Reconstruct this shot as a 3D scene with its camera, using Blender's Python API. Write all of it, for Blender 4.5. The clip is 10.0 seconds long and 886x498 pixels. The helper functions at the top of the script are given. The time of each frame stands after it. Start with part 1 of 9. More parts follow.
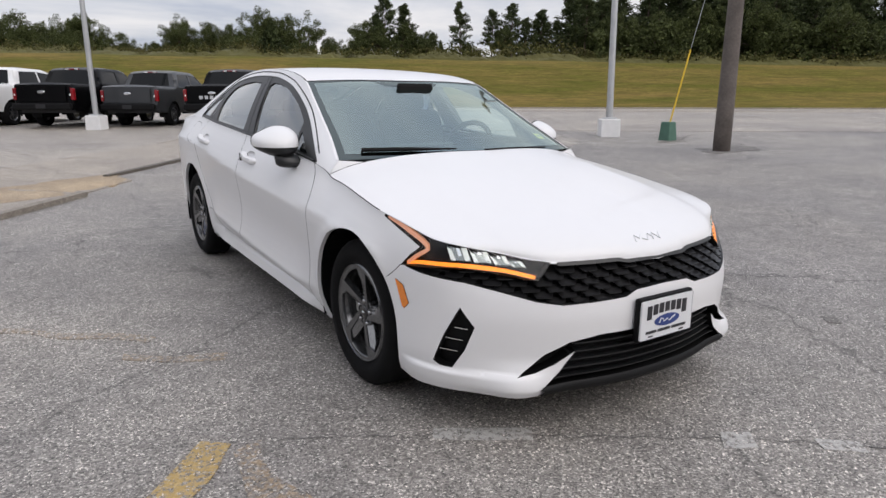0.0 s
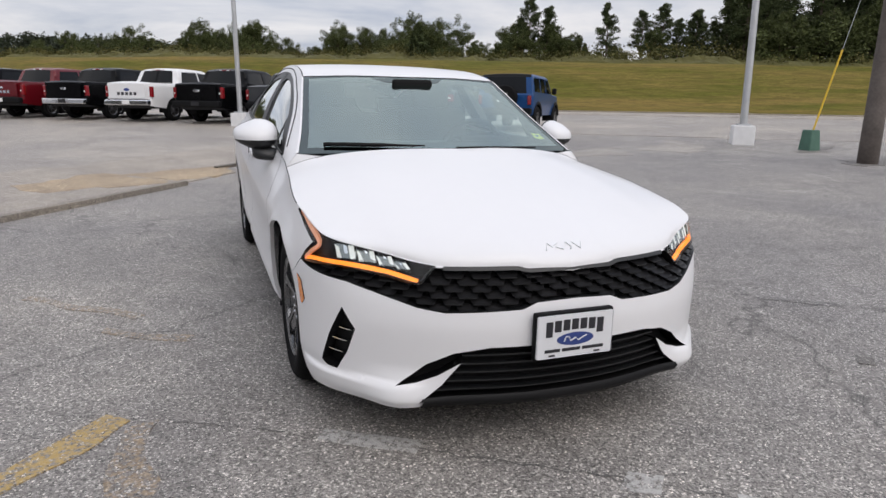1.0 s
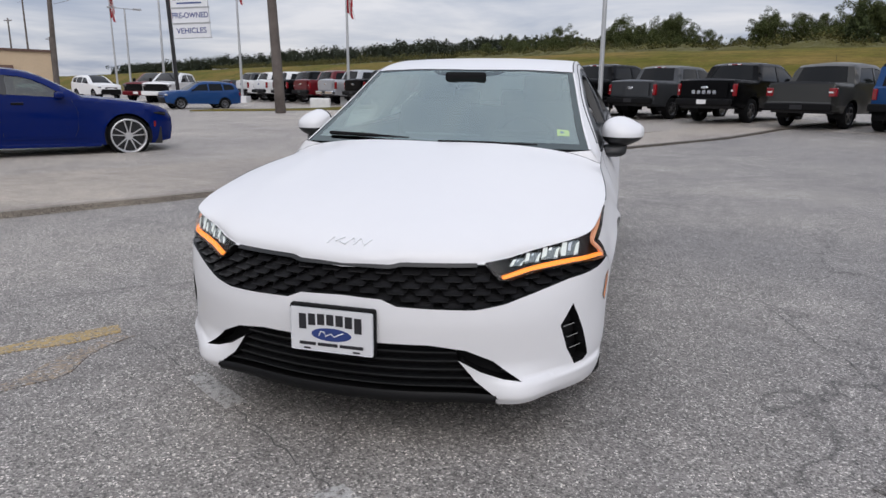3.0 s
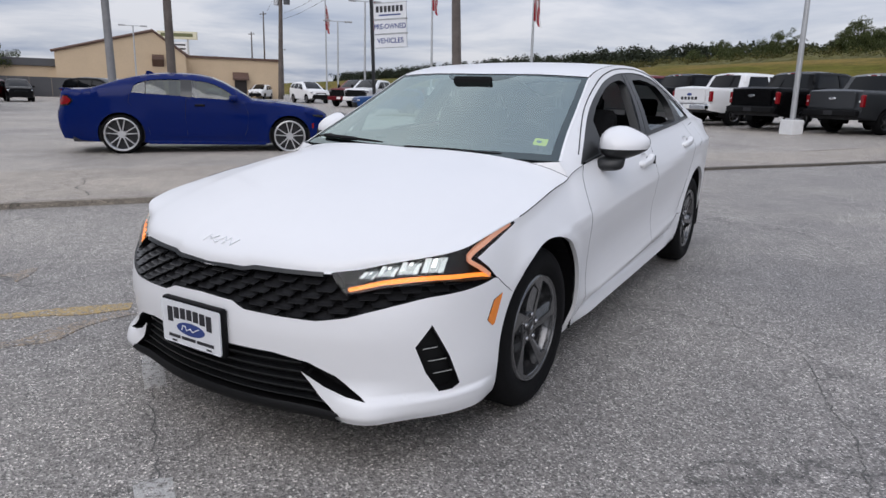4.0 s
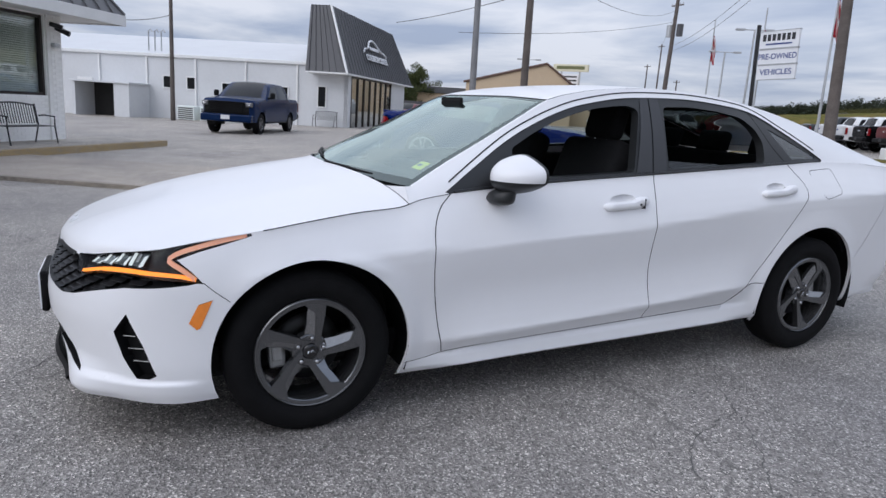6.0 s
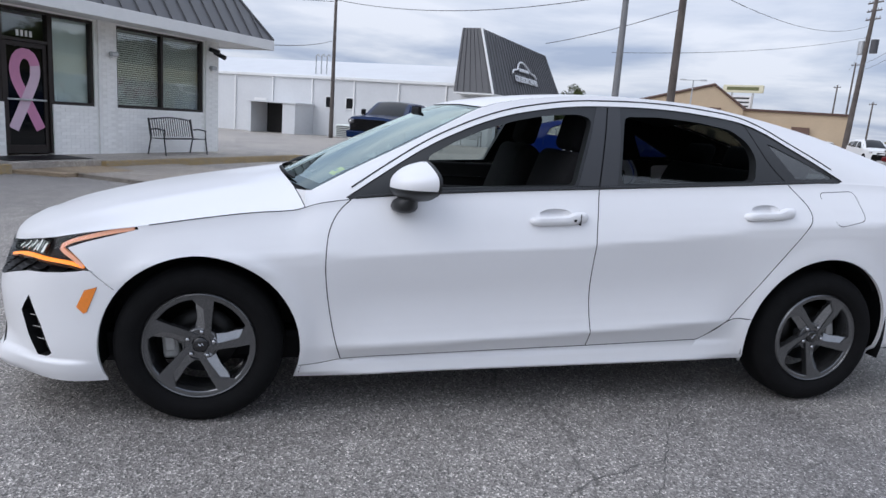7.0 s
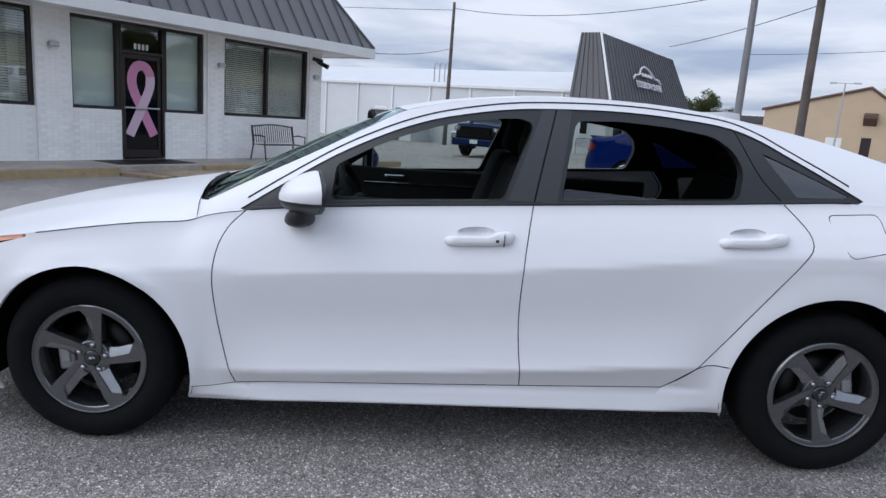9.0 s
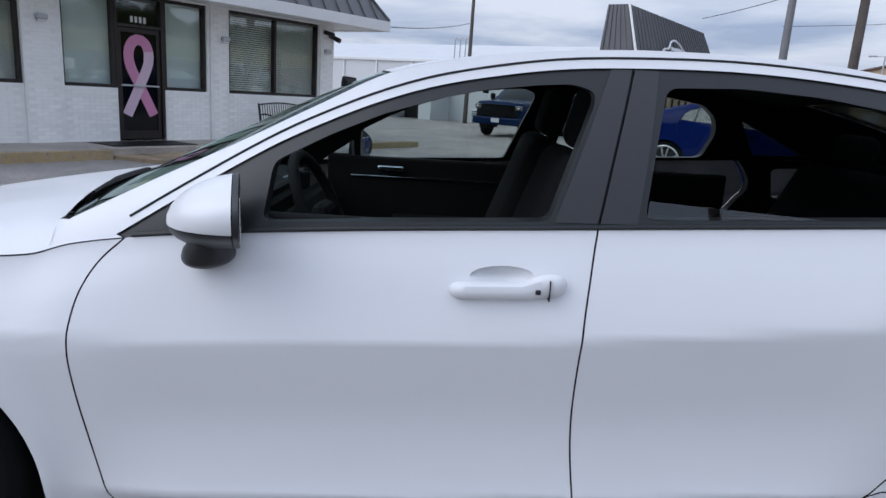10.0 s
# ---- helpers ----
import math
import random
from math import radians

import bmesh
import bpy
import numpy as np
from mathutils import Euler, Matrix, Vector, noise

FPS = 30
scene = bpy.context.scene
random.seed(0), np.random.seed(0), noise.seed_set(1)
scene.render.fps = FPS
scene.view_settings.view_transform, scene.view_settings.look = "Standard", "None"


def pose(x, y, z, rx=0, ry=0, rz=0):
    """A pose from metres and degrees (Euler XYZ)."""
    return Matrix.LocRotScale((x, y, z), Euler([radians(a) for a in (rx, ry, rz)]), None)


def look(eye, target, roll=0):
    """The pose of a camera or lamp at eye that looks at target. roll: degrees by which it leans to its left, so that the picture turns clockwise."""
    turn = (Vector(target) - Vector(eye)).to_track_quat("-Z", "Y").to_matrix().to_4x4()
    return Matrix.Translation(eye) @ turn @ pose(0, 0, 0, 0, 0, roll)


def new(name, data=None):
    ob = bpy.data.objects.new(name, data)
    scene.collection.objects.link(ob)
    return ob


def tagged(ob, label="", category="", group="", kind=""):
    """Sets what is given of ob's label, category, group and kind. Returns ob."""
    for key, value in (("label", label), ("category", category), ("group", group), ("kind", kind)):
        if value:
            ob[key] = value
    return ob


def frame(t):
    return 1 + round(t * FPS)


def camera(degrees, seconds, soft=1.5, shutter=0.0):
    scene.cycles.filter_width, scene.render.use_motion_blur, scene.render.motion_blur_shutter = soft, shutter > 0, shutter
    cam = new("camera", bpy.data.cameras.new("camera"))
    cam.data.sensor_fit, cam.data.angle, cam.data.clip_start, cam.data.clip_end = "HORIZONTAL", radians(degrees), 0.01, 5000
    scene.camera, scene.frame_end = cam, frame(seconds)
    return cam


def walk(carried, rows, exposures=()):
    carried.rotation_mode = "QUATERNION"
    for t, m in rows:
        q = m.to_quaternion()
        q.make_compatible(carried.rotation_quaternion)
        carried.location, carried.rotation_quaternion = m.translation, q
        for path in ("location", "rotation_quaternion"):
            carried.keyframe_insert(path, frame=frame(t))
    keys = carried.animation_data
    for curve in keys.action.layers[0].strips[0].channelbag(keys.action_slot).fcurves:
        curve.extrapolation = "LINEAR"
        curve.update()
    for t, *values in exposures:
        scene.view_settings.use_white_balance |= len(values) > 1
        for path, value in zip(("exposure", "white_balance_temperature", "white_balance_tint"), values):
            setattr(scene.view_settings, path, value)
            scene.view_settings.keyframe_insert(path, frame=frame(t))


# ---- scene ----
# ---- camera and its walk ----
cam = camera(68.1, 10.0)
PATH = [
    (0, (-2.059, -2.506, 1.221), (-0.989, -0.874, 0.787), -0),
    (0.5, (-1.681, -2.669, 1.188), (-0.77, -0.941, 0.758), 0.4),
    (1, (-1.21, -2.817, 1.191), (-0.52, -0.989, 0.763), 0.8),
    (1.5, (-0.704, -2.98, 1.192), (-0.284, -1.075, 0.753), 1.1),
    (2, (-0.181, -3.003, 1.201), (-0.063, -1.057, 0.752), 1.1),
    (2.5, (0.357, -3.003, 1.208), (0.167, -1.065, 0.752), 0.9),
    (4, (1.826, -2.346, 1.218), (0.818, -0.679, 0.767), 1.7),
    (4.5, (2.288, -2.036, 1.228), (1.05, -0.529, 0.783), 2.1),
    (5, (2.617, -1.602, 1.225), (1.178, -0.285, 0.785), 3),
    (5.5, (2.938, -1.132, 1.257), (1.323, -0.033, 0.827), 3.5),
    (7, (3.463, 0.381, 1.278), (1.546, 0.8, 0.891), 4.4),
    (7.5, (3.531, 0.816, 1.307), (1.583, 1.065, 0.928), 4.5),
    (8, (3.615, 1.164, 1.347), (1.656, 1.303, 0.969), 4.5),
    (8.5, (3.557, 1.251, 1.341), (1.595, 1.329, 0.961), 4.4),
    (9, (3.236, 1.256, 1.329), (1.276, 1.301, 0.935), 4.3),
    (9.5, (2.777, 1.281, 1.338), (0.822, 1.3, 0.914), 4.2),
    (10, (2.25, 1.305, 1.303), (0.303, 1.291, 0.842), 4.0),
]
# the clip's camera cools its picture as it turns to the open lot
TONE = [(0, -0.02, 6750, 14), (2, -0.11, 6620, 14), (4.5, -0.19, 6250, 14), (5.5, -0.17, 6090, 14), (7.5, 0.02, 6030, 13), (8.5, 0.02, 6000, 13), (10, -0.13, 5830, 13)]
walk(cam, [(t, look(eye, target, roll)) for t, eye, target, roll in PATH], TONE)

# ---- sky and sun: a bright overcast day ----
SUN_EL, SUN_AZ = 40.0, 165.0
world = bpy.data.worlds.new("sky")
scene.world = world
world.use_nodes = True
wt = world.node_tree
wt.nodes.clear()


def wnode(kind, **kw):
    n = wt.nodes.new(kind)
    for k, v in kw.items():
        n.inputs[k].default_value = v
    return n


sky = wt.nodes.new("ShaderNodeTexSky")
sky.sky_type, sky.sun_disc = 'NISHITA', False
sky.sun_elevation, sky.sun_rotation = radians(SUN_EL), radians(SUN_AZ)
sky.air_density, sky.dust_density = 1.0, 2.0
skys = wt.nodes.new("ShaderNodeVectorMath")
skys.operation = 'SCALE'
skys.inputs["Scale"].default_value = 0.12
wt.links.new(sky.outputs[0], skys.inputs[0])
tc = wt.nodes.new("ShaderNodeTexCoord")
sep = wt.nodes.new("ShaderNodeSeparateXYZ")
wt.links.new(tc.outputs["Generated"], sep.inputs[0])
# clouds on a flat deck: the direction divided by its height
zz = wt.nodes.new("ShaderNodeMath")
zz.operation = 'MAXIMUM'
zz.inputs[1].default_value = 0.0
wt.links.new(sep.outputs[2], zz.inputs[0])
zadd = wt.nodes.new("ShaderNodeMath")
zadd.inputs[1].default_value = 0.09
wt.links.new(zz.outputs[0], zadd.inputs[0])
deck = []
for axis in (0, 1):
    d = wt.nodes.new("ShaderNodeMath")
    d.operation = 'DIVIDE'
    wt.links.new(sep.outputs[axis], d.inputs[0])
    wt.links.new(zadd.outputs[0], d.inputs[1])
    deck.append(d)
comb = wt.nodes.new("ShaderNodeCombineXYZ")
wt.links.new(deck[0].outputs[0], comb.inputs[0])
wt.links.new(deck[1].outputs[0], comb.inputs[1])
n1 = wnode("ShaderNodeTexNoise", Scale=0.55, Detail=7.0, Roughness=0.55, Distortion=0.35)
wt.links.new(comb.outputs[0], n1.inputs["Vector"])
ramp = wt.nodes.new("ShaderNodeValToRGB")
ramp.color_ramp.elements[0].position, ramp.color_ramp.elements[0].color = 0.37, (0.45, 0.52, 0.65, 1)
ramp.color_ramp.elements[1].position, ramp.color_ramp.elements[1].color = 0.61, (0.90, 0.92, 0.95, 1)
e = ramp.color_ramp.elements.new(0.48)
e.color = (0.66, 0.71, 0.79, 1)
wt.links.new(n1.outputs["Fac"], ramp.inputs[0])
# the overcast is brighter towards the zenith
up = wt.nodes.new("ShaderNodeMapRange")
up.inputs["From Min"].default_value, up.inputs["From Max"].default_value = 0.0, 0.9
up.inputs["To Min"].default_value, up.inputs["To Max"].default_value = 0.86, 1.62
wt.links.new(zz.outputs[0], up.inputs["Value"])
cl = wt.nodes.new("ShaderNodeVectorMath")
cl.operation = 'SCALE'
wt.links.new(ramp.outputs[0], cl.inputs[0])
wt.links.new(up.outputs[0], cl.inputs["Scale"])
mixw = wt.nodes.new("ShaderNodeMixRGB")
mixw.inputs["Fac"].default_value = 0.9
wt.links.new(skys.outputs[0], mixw.inputs["Color1"])
wt.links.new(cl.outputs[0], mixw.inputs["Color2"])
bg = wt.nodes.new("ShaderNodeBackground")
bg.inputs["Strength"].default_value = 1.0
wt.links.new(mixw.outputs[0], bg.inputs["Color"])
wo = wt.nodes.new("ShaderNodeOutputWorld")
wt.links.new(bg.outputs[0], wo.inputs[0])

sun_l = bpy.data.lights.new("sun", 'SUN')
sun_l.energy, sun_l.angle, sun_l.color = 1.25, radians(60), (1.0, 0.985, 0.965)
sun = new("sun", sun_l)
sd = Vector((math.sin(radians(SUN_AZ)) * math.cos(radians(SUN_EL)), math.cos(radians(SUN_AZ)) * math.cos(radians(SUN_EL)), math.sin(radians(SUN_EL))))
sun.matrix_world = look(sd * 60, (0, 0, 0))
scene.view_settings.exposure = 0.0

# ---- materials ----
def mat(name, col, rough=0.5, metal=0.0, var=0.12, scale=6.0, bump=0.0, bscale=120.0, coat=0.0, spec=0.5, per_piece=0.0, island=0.0):
    """A surface with colour variation at two scales and fine relief, in metres of the object's own space."""
    m = bpy.data.materials.new(name)
    m.use_nodes = True
    t = m.node_tree
    b = t.nodes["Principled BSDF"]
    b.inputs["Roughness"].default_value, b.inputs["Metallic"].default_value = rough, metal
    b.inputs["Coat Weight"].default_value, b.inputs["Coat Roughness"].default_value = coat, 0.04
    b.inputs["Specular IOR Level"].default_value = spec
    b.inputs["Base Color"].default_value = (*col, 1)
    if var > 0 or bump > 0 or per_piece > 0 or island > 0:
        co = t.nodes.new("ShaderNodeTexCoord")
        v = None
        if var > 0:
            a = t.nodes.new("ShaderNodeTexNoise")
            a.inputs["Scale"].default_value, a.inputs["Detail"].default_value = scale, 4.0
            c = t.nodes.new("ShaderNodeTexNoise")
            c.inputs["Scale"].default_value, c.inputs["Detail"].default_value = scale * 9.3, 3.0
            t.links.new(co.outputs["Object"], a.inputs["Vector"])
            t.links.new(co.outputs["Object"], c.inputs["Vector"])
            s = t.nodes.new("ShaderNodeMath")
            s.operation = 'MULTIPLY_ADD'
            s.inputs[1].default_value = 0.6
            t.links.new(c.outputs["Fac"], s.inputs[0])
            t.links.new(a.outputs["Fac"], s.inputs[2])
            v = t.nodes.new("ShaderNodeMapRange")
            v.inputs["From Min"].default_value, v.inputs["From Max"].default_value = 0.45, 1.15
            v.inputs["To Min"].default_value, v.inputs["To Max"].default_value = 1 - var, 1 + var
            t.links.new(s.outputs[0], v.inputs["Value"])
        rnd = None
        if per_piece > 0 or island > 0:
            src = t.nodes.new("ShaderNodeObjectInfo" if per_piece > 0 else "ShaderNodeNewGeometry")
            rnd = t.nodes.new("ShaderNodeMapRange")
            k = per_piece or island
            rnd.inputs["To Min"].default_value, rnd.inputs["To Max"].default_value = 1 - k, 1 + k
            t.links.new(src.outputs["Random" if per_piece > 0 else "Random Per Island"], rnd.inputs["Value"])
        fac = v
        if v is not None and rnd is not None:
            fac = t.nodes.new("ShaderNodeMath")
            fac.operation = 'MULTIPLY'
            t.links.new(v.outputs[0], fac.inputs[0])
            t.links.new(rnd.outputs[0], fac.inputs[1])
        elif rnd is not None:
            fac = rnd
        if fac is not None:
            sc = t.nodes.new("ShaderNodeVectorMath")
            sc.operation = 'SCALE'
            sc.inputs[0].default_value = col
            t.links.new(fac.outputs[0], sc.inputs["Scale"])
            t.links.new(sc.outputs[0], b.inputs["Base Color"])
        if bump > 0:
            f = t.nodes.new("ShaderNodeTexNoise")
            f.inputs["Scale"].default_value, f.inputs["Detail"].default_value = bscale, 3.0
            t.links.new(co.outputs["Object"], f.inputs["Vector"])
            bp = t.nodes.new("ShaderNodeBump")
            bp.inputs["Strength"].default_value, bp.inputs["Distance"].default_value = bump, 0.004
            t.links.new(f.outputs["Fac"], bp.inputs["Height"])
            t.links.new(bp.outputs[0], b.inputs["Normal"])
    return m


def glass_mat(name, tint, dark=0.0, rough=0.0, gain=1.6, sheen=(0.95, 0.97, 0.97)):
    """A thin pane: mostly clear with a tint, and the mirror that glass has at grazing angles."""
    m = bpy.data.materials.new(name)
    m.use_nodes = True
    t = m.node_tree
    t.nodes.clear()
    tr = t.nodes.new("ShaderNodeBsdfTransparent")
    tr.inputs[0].default_value = (*tint, 1)
    gl = t.nodes.new("ShaderNodeBsdfGlossy")
    gl.inputs["Roughness"].default_value = rough
    gl.inputs["Color"].default_value = (*sheen, 1)
    lw = t.nodes.new("ShaderNodeLayerWeight")
    lw.inputs["Blend"].default_value = 0.5
    pw = t.nodes.new("ShaderNodeMath")
    pw.operation = 'POWER'
    pw.inputs[1].default_value = 5.0
    t.links.new(lw.outputs["Facing"], pw.inputs[0])
    fr = t.nodes.new("ShaderNodeMath")
    fr.operation = 'MULTIPLY_ADD'
    fr.inputs[1].default_value, fr.inputs[2].default_value = 0.96, 0.04
    t.links.new(pw.outputs[0], fr.inputs[0])
    g = t.nodes.new("ShaderNodeMath")
    g.operation = 'MULTIPLY_ADD'
    g.inputs[1].default_value, g.inputs[2].default_value = gain, dark
    t.links.new(fr.outputs[0], g.inputs[0])
    mx = t.nodes.new("ShaderNodeMixShader")
    t.links.new(g.outputs[0], mx.inputs[0])
    t.links.new(tr.outputs[0], mx.inputs[1])
    t.links.new(gl.outputs[0], mx.inputs[2])
    o = t.nodes.new("ShaderNodeOutputMaterial")
    t.links.new(mx.outputs[0], o.inputs[0])
    return m


def lamp_mat(name, col, strength, base=None):
    m = mat(name, base or col, 0.25, var=0)
    b = m.node_tree.nodes["Principled BSDF"]
    b.inputs["Emission Color"].default_value, b.inputs["Emission Strength"].default_value = (*col, 1), strength
    return m


def asphalt_mat(name, dark, light, stain):
    """Weathered asphalt or concrete: light stones in a dark binder, worn patches, stains and hairline cracks."""
    m = bpy.data.materials.new(name)
    m.use_nodes = True
    t = m.node_tree
    b = t.nodes["Principled BSDF"]
    b.inputs["Roughness"].default_value, b.inputs["Specular IOR Level"].default_value = 0.62, 0.75
    co = t.nodes.new("ShaderNodeTexCoord")

    def noise_n(scale, detail=4.0, rough=0.6, dist=0.0):
        n = t.nodes.new("ShaderNodeTexNoise")
        n.inputs["Scale"].default_value, n.inputs["Detail"].default_value = scale, detail
        n.inputs["Roughness"].default_value, n.inputs["Distortion"].default_value = rough, dist
        t.links.new(co.outputs["Object"], n.inputs["Vector"])
        return n

    def ramp_n(src, p0, c0, p1, c1):
        r = t.nodes.new("ShaderNodeValToRGB")
        r.color_ramp.elements[0].position, r.color_ramp.elements[0].color = p0, (*c0, 1)
        r.color_ramp.elements[1].position, r.color_ramp.elements[1].color = p1, (*c1, 1)
        t.links.new(src, r.inputs[0])
        return r

    def mix(kind, fac, a, c):
        x = t.nodes.new("ShaderNodeMixRGB")
        x.blend_type = kind
        if isinstance(fac, float):
            x.inputs[0].default_value = fac
        else:
            t.links.new(fac, x.inputs[0])
        t.links.new(a, x.inputs[1])
        t.links.new(c, x.inputs[2])
        return x.outputs[0]

    st = t.nodes.new("ShaderNodeTexVoronoi")
    st.inputs["Scale"].default_value = 145.0
    t.links.new(co.outputs["Object"], st.inputs["Vector"])
    sb = t.nodes.new("ShaderNodeSeparateColor")
    t.links.new(st.outputs["Color"], sb.inputs[0])
    grain = ramp_n(sb.outputs[0], 0.0, tuple(0.40 * a for a in dark), 1.0, tuple(1.45 * a for a in light))
    for pos, k in ((0.35, 0.12), (0.72, 0.30), (0.88, 0.62)):
        ge = grain.color_ramp.elements.new(pos)
        ge.color = tuple((1 - k) * a + k * b for a, b in zip(dark, light)) + (1,)
    fine = noise_n(260.0, 2.0)
    g2 = ramp_n(fine.outputs["Fac"], 0.32, (0.50,) * 3, 0.68, (1.50,) * 3)
    c = mix('MULTIPLY', 1.0, grain.outputs[0], g2.outputs[0])
    # dark pits where stones have broken out
    pits = noise_n(75.0, 3.0, 0.6)
    p2 = ramp_n(pits.outputs["Fac"], 0.34, (0.42,) * 3, 0.44, (1, 1, 1))
    c = mix('MULTIPLY', 1.0, c, p2.outputs[0])
    wear = noise_n(0.55, 6.0, 0.62, 0.4)
    w2 = ramp_n(wear.outputs["Fac"], 0.32, (0.82,) * 3, 0.68, (1.15, 1.15, 1.13))
    c = mix('MULTIPLY', 1.0, c, w2.outputs[0])
    big = noise_n(0.16, 5.0, 0.6, 0.8)
    b2 = ramp_n(big.outputs["Fac"], 0.36, (0.86, 0.86, 0.875), 0.64, (1.15, 1.135, 1.10))
    c = mix('MULTIPLY', 1.0, c, b2.outputs[0])
    mid = noise_n(4.5, 5.0, 0.65)
    m2 = ramp_n(mid.outputs["Fac"], 0.35, (0.88,) * 3, 0.65, (1.12,) * 3)
    c = mix('MULTIPLY', 1.0, c, m2.outputs[0])
    sp = noise_n(1.7, 3.0, 0.5)
    s2 = ramp_n(sp.outputs["Fac"], 0.70, (1, 1, 1), 0.78, stain)
    c = mix('MULTIPLY', 1.0, c, s2.outputs[0])
    # hairline cracks: the seams of a distorted cell pattern
    dn = noise_n(1.1, 4.0)
    dv = t.nodes.new("ShaderNodeVectorMath")
    dv.operation = 'MULTIPLY_ADD'
    dv.inputs[1].default_value = (1.4, 1.4, 0)
    t.links.new(dn.outputs["Color"], dv.inputs[0])
    t.links.new(co.outputs["Object"], dv.inputs[2])
    cr = t.nodes.new("ShaderNodeTexVoronoi")
    cr.feature = 'DISTANCE_TO_EDGE'
    cr.inputs["Scale"].default_value = 0.33
    t.links.new(dv.outputs[0], cr.inputs["Vector"])
    c2 = ramp_n(cr.outputs["Distance"], 0.0016, (0.45,) * 3, 0.0045, (1, 1, 1))
    c = mix('MULTIPLY', 1.0, c, c2.outputs[0])
    t.links.new(c, b.inputs["Base Color"])
    bp = t.nodes.new("ShaderNodeBump")
    bp.inputs["Strength"].default_value, bp.inputs["Distance"].default_value = 0.8, 0.004
    t.links.new(st.outputs["Distance"], bp.inputs["Height"])
    t.links.new(bp.outputs[0], b.inputs["Normal"])
    return m


def leaf_mat(name, col, var=0.35):
    m = mat(name, col, 0.75, var=0.25, scale=0.6, island=var, spec=0.2)
    return m


ASPHALT = asphalt_mat("asphalt", (0.176, 0.163, 0.151), (0.520, 0.488, 0.460), (0.80, 0.79, 0.78))
CONCRETE = asphalt_mat("pale_concrete", (0.315, 0.276, 0.235), (0.50, 0.445, 0.385), (0.86, 0.84, 0.80))
ORANGE = asphalt_mat("rusty_concrete", (0.34, 0.245, 0.145), (0.56, 0.44, 0.30), (0.9, 0.86, 0.8))
GREY_LOT = asphalt_mat("worn_pale_asphalt", (0.272, 0.246, 0.220), (0.555, 0.508, 0.458), (0.80, 0.79, 0.78))
# kerb concrete with its crack and edge shadow painted into a darker colour
KERB_EDGE_SHADE = asphalt_mat("cracked_shaded_kerb_edge", (0.075, 0.062, 0.05), (0.17, 0.145, 0.115), (0.6, 0.56, 0.5))
KERB = asphalt_mat("kerb_concrete", (0.215, 0.185, 0.15), (0.38, 0.335, 0.28), (0.6, 0.56, 0.5))


def worn_paint_mat(name, col, under, lo=0.43, hi=0.53, most=0.85):
    """Road paint worn through to the stones below."""
    m = asphalt_mat(name, *under)
    t = m.node_tree
    b = t.nodes["Principled BSDF"]
    old = b.inputs["Base Color"].links[0].from_socket
    co = t.nodes.new("ShaderNodeTexCoord")
    n = t.nodes.new("ShaderNodeTexNoise")
    n.inputs["Scale"].default_value, n.inputs["Detail"].default_value, n.inputs["Roughness"].default_value = 42.0, 6.0, 0.75
    t.links.new(co.outputs["Object"], n.inputs["Vector"])
    r = t.nodes.new("ShaderNodeMapRange")
    r.inputs["From Min"].default_value, r.inputs["From Max"].default_value = lo, hi
    r.inputs["To Max"].default_value = most
    t.links.new(n.outputs["Fac"], r.inputs["Value"])
    x = t.nodes.new("ShaderNodeMixRGB")
    x.inputs[2].default_value = (*col, 1)
    t.links.new(r.outputs[0], x.inputs[0])
    t.links.new(old, x.inputs[1])
    t.links.new(x.outputs[0], b.inputs["Base Color"])
    return m


UNDER = ((0.156, 0.145, 0.136), (0.525, 0.495, 0.470), (0.80, 0.79, 0.78))
YELLOW = worn_paint_mat("faded_yellow_paint", (0.47, 0.31, 0.085), UNDER)
YELLOW_FAINT = worn_paint_mat("almost_worn_yellow_paint", (0.40, 0.26, 0.12), UNDER, 0.46, 0.60, 0.55)
PALE_MARK = worn_paint_mat("worn_white_paint", (0.50, 0.49, 0.47), UNDER)
TAR = mat("dark_crack_filler", (0.115, 0.112, 0.107), 0.9, var=0.3, scale=30, bump=0.4)


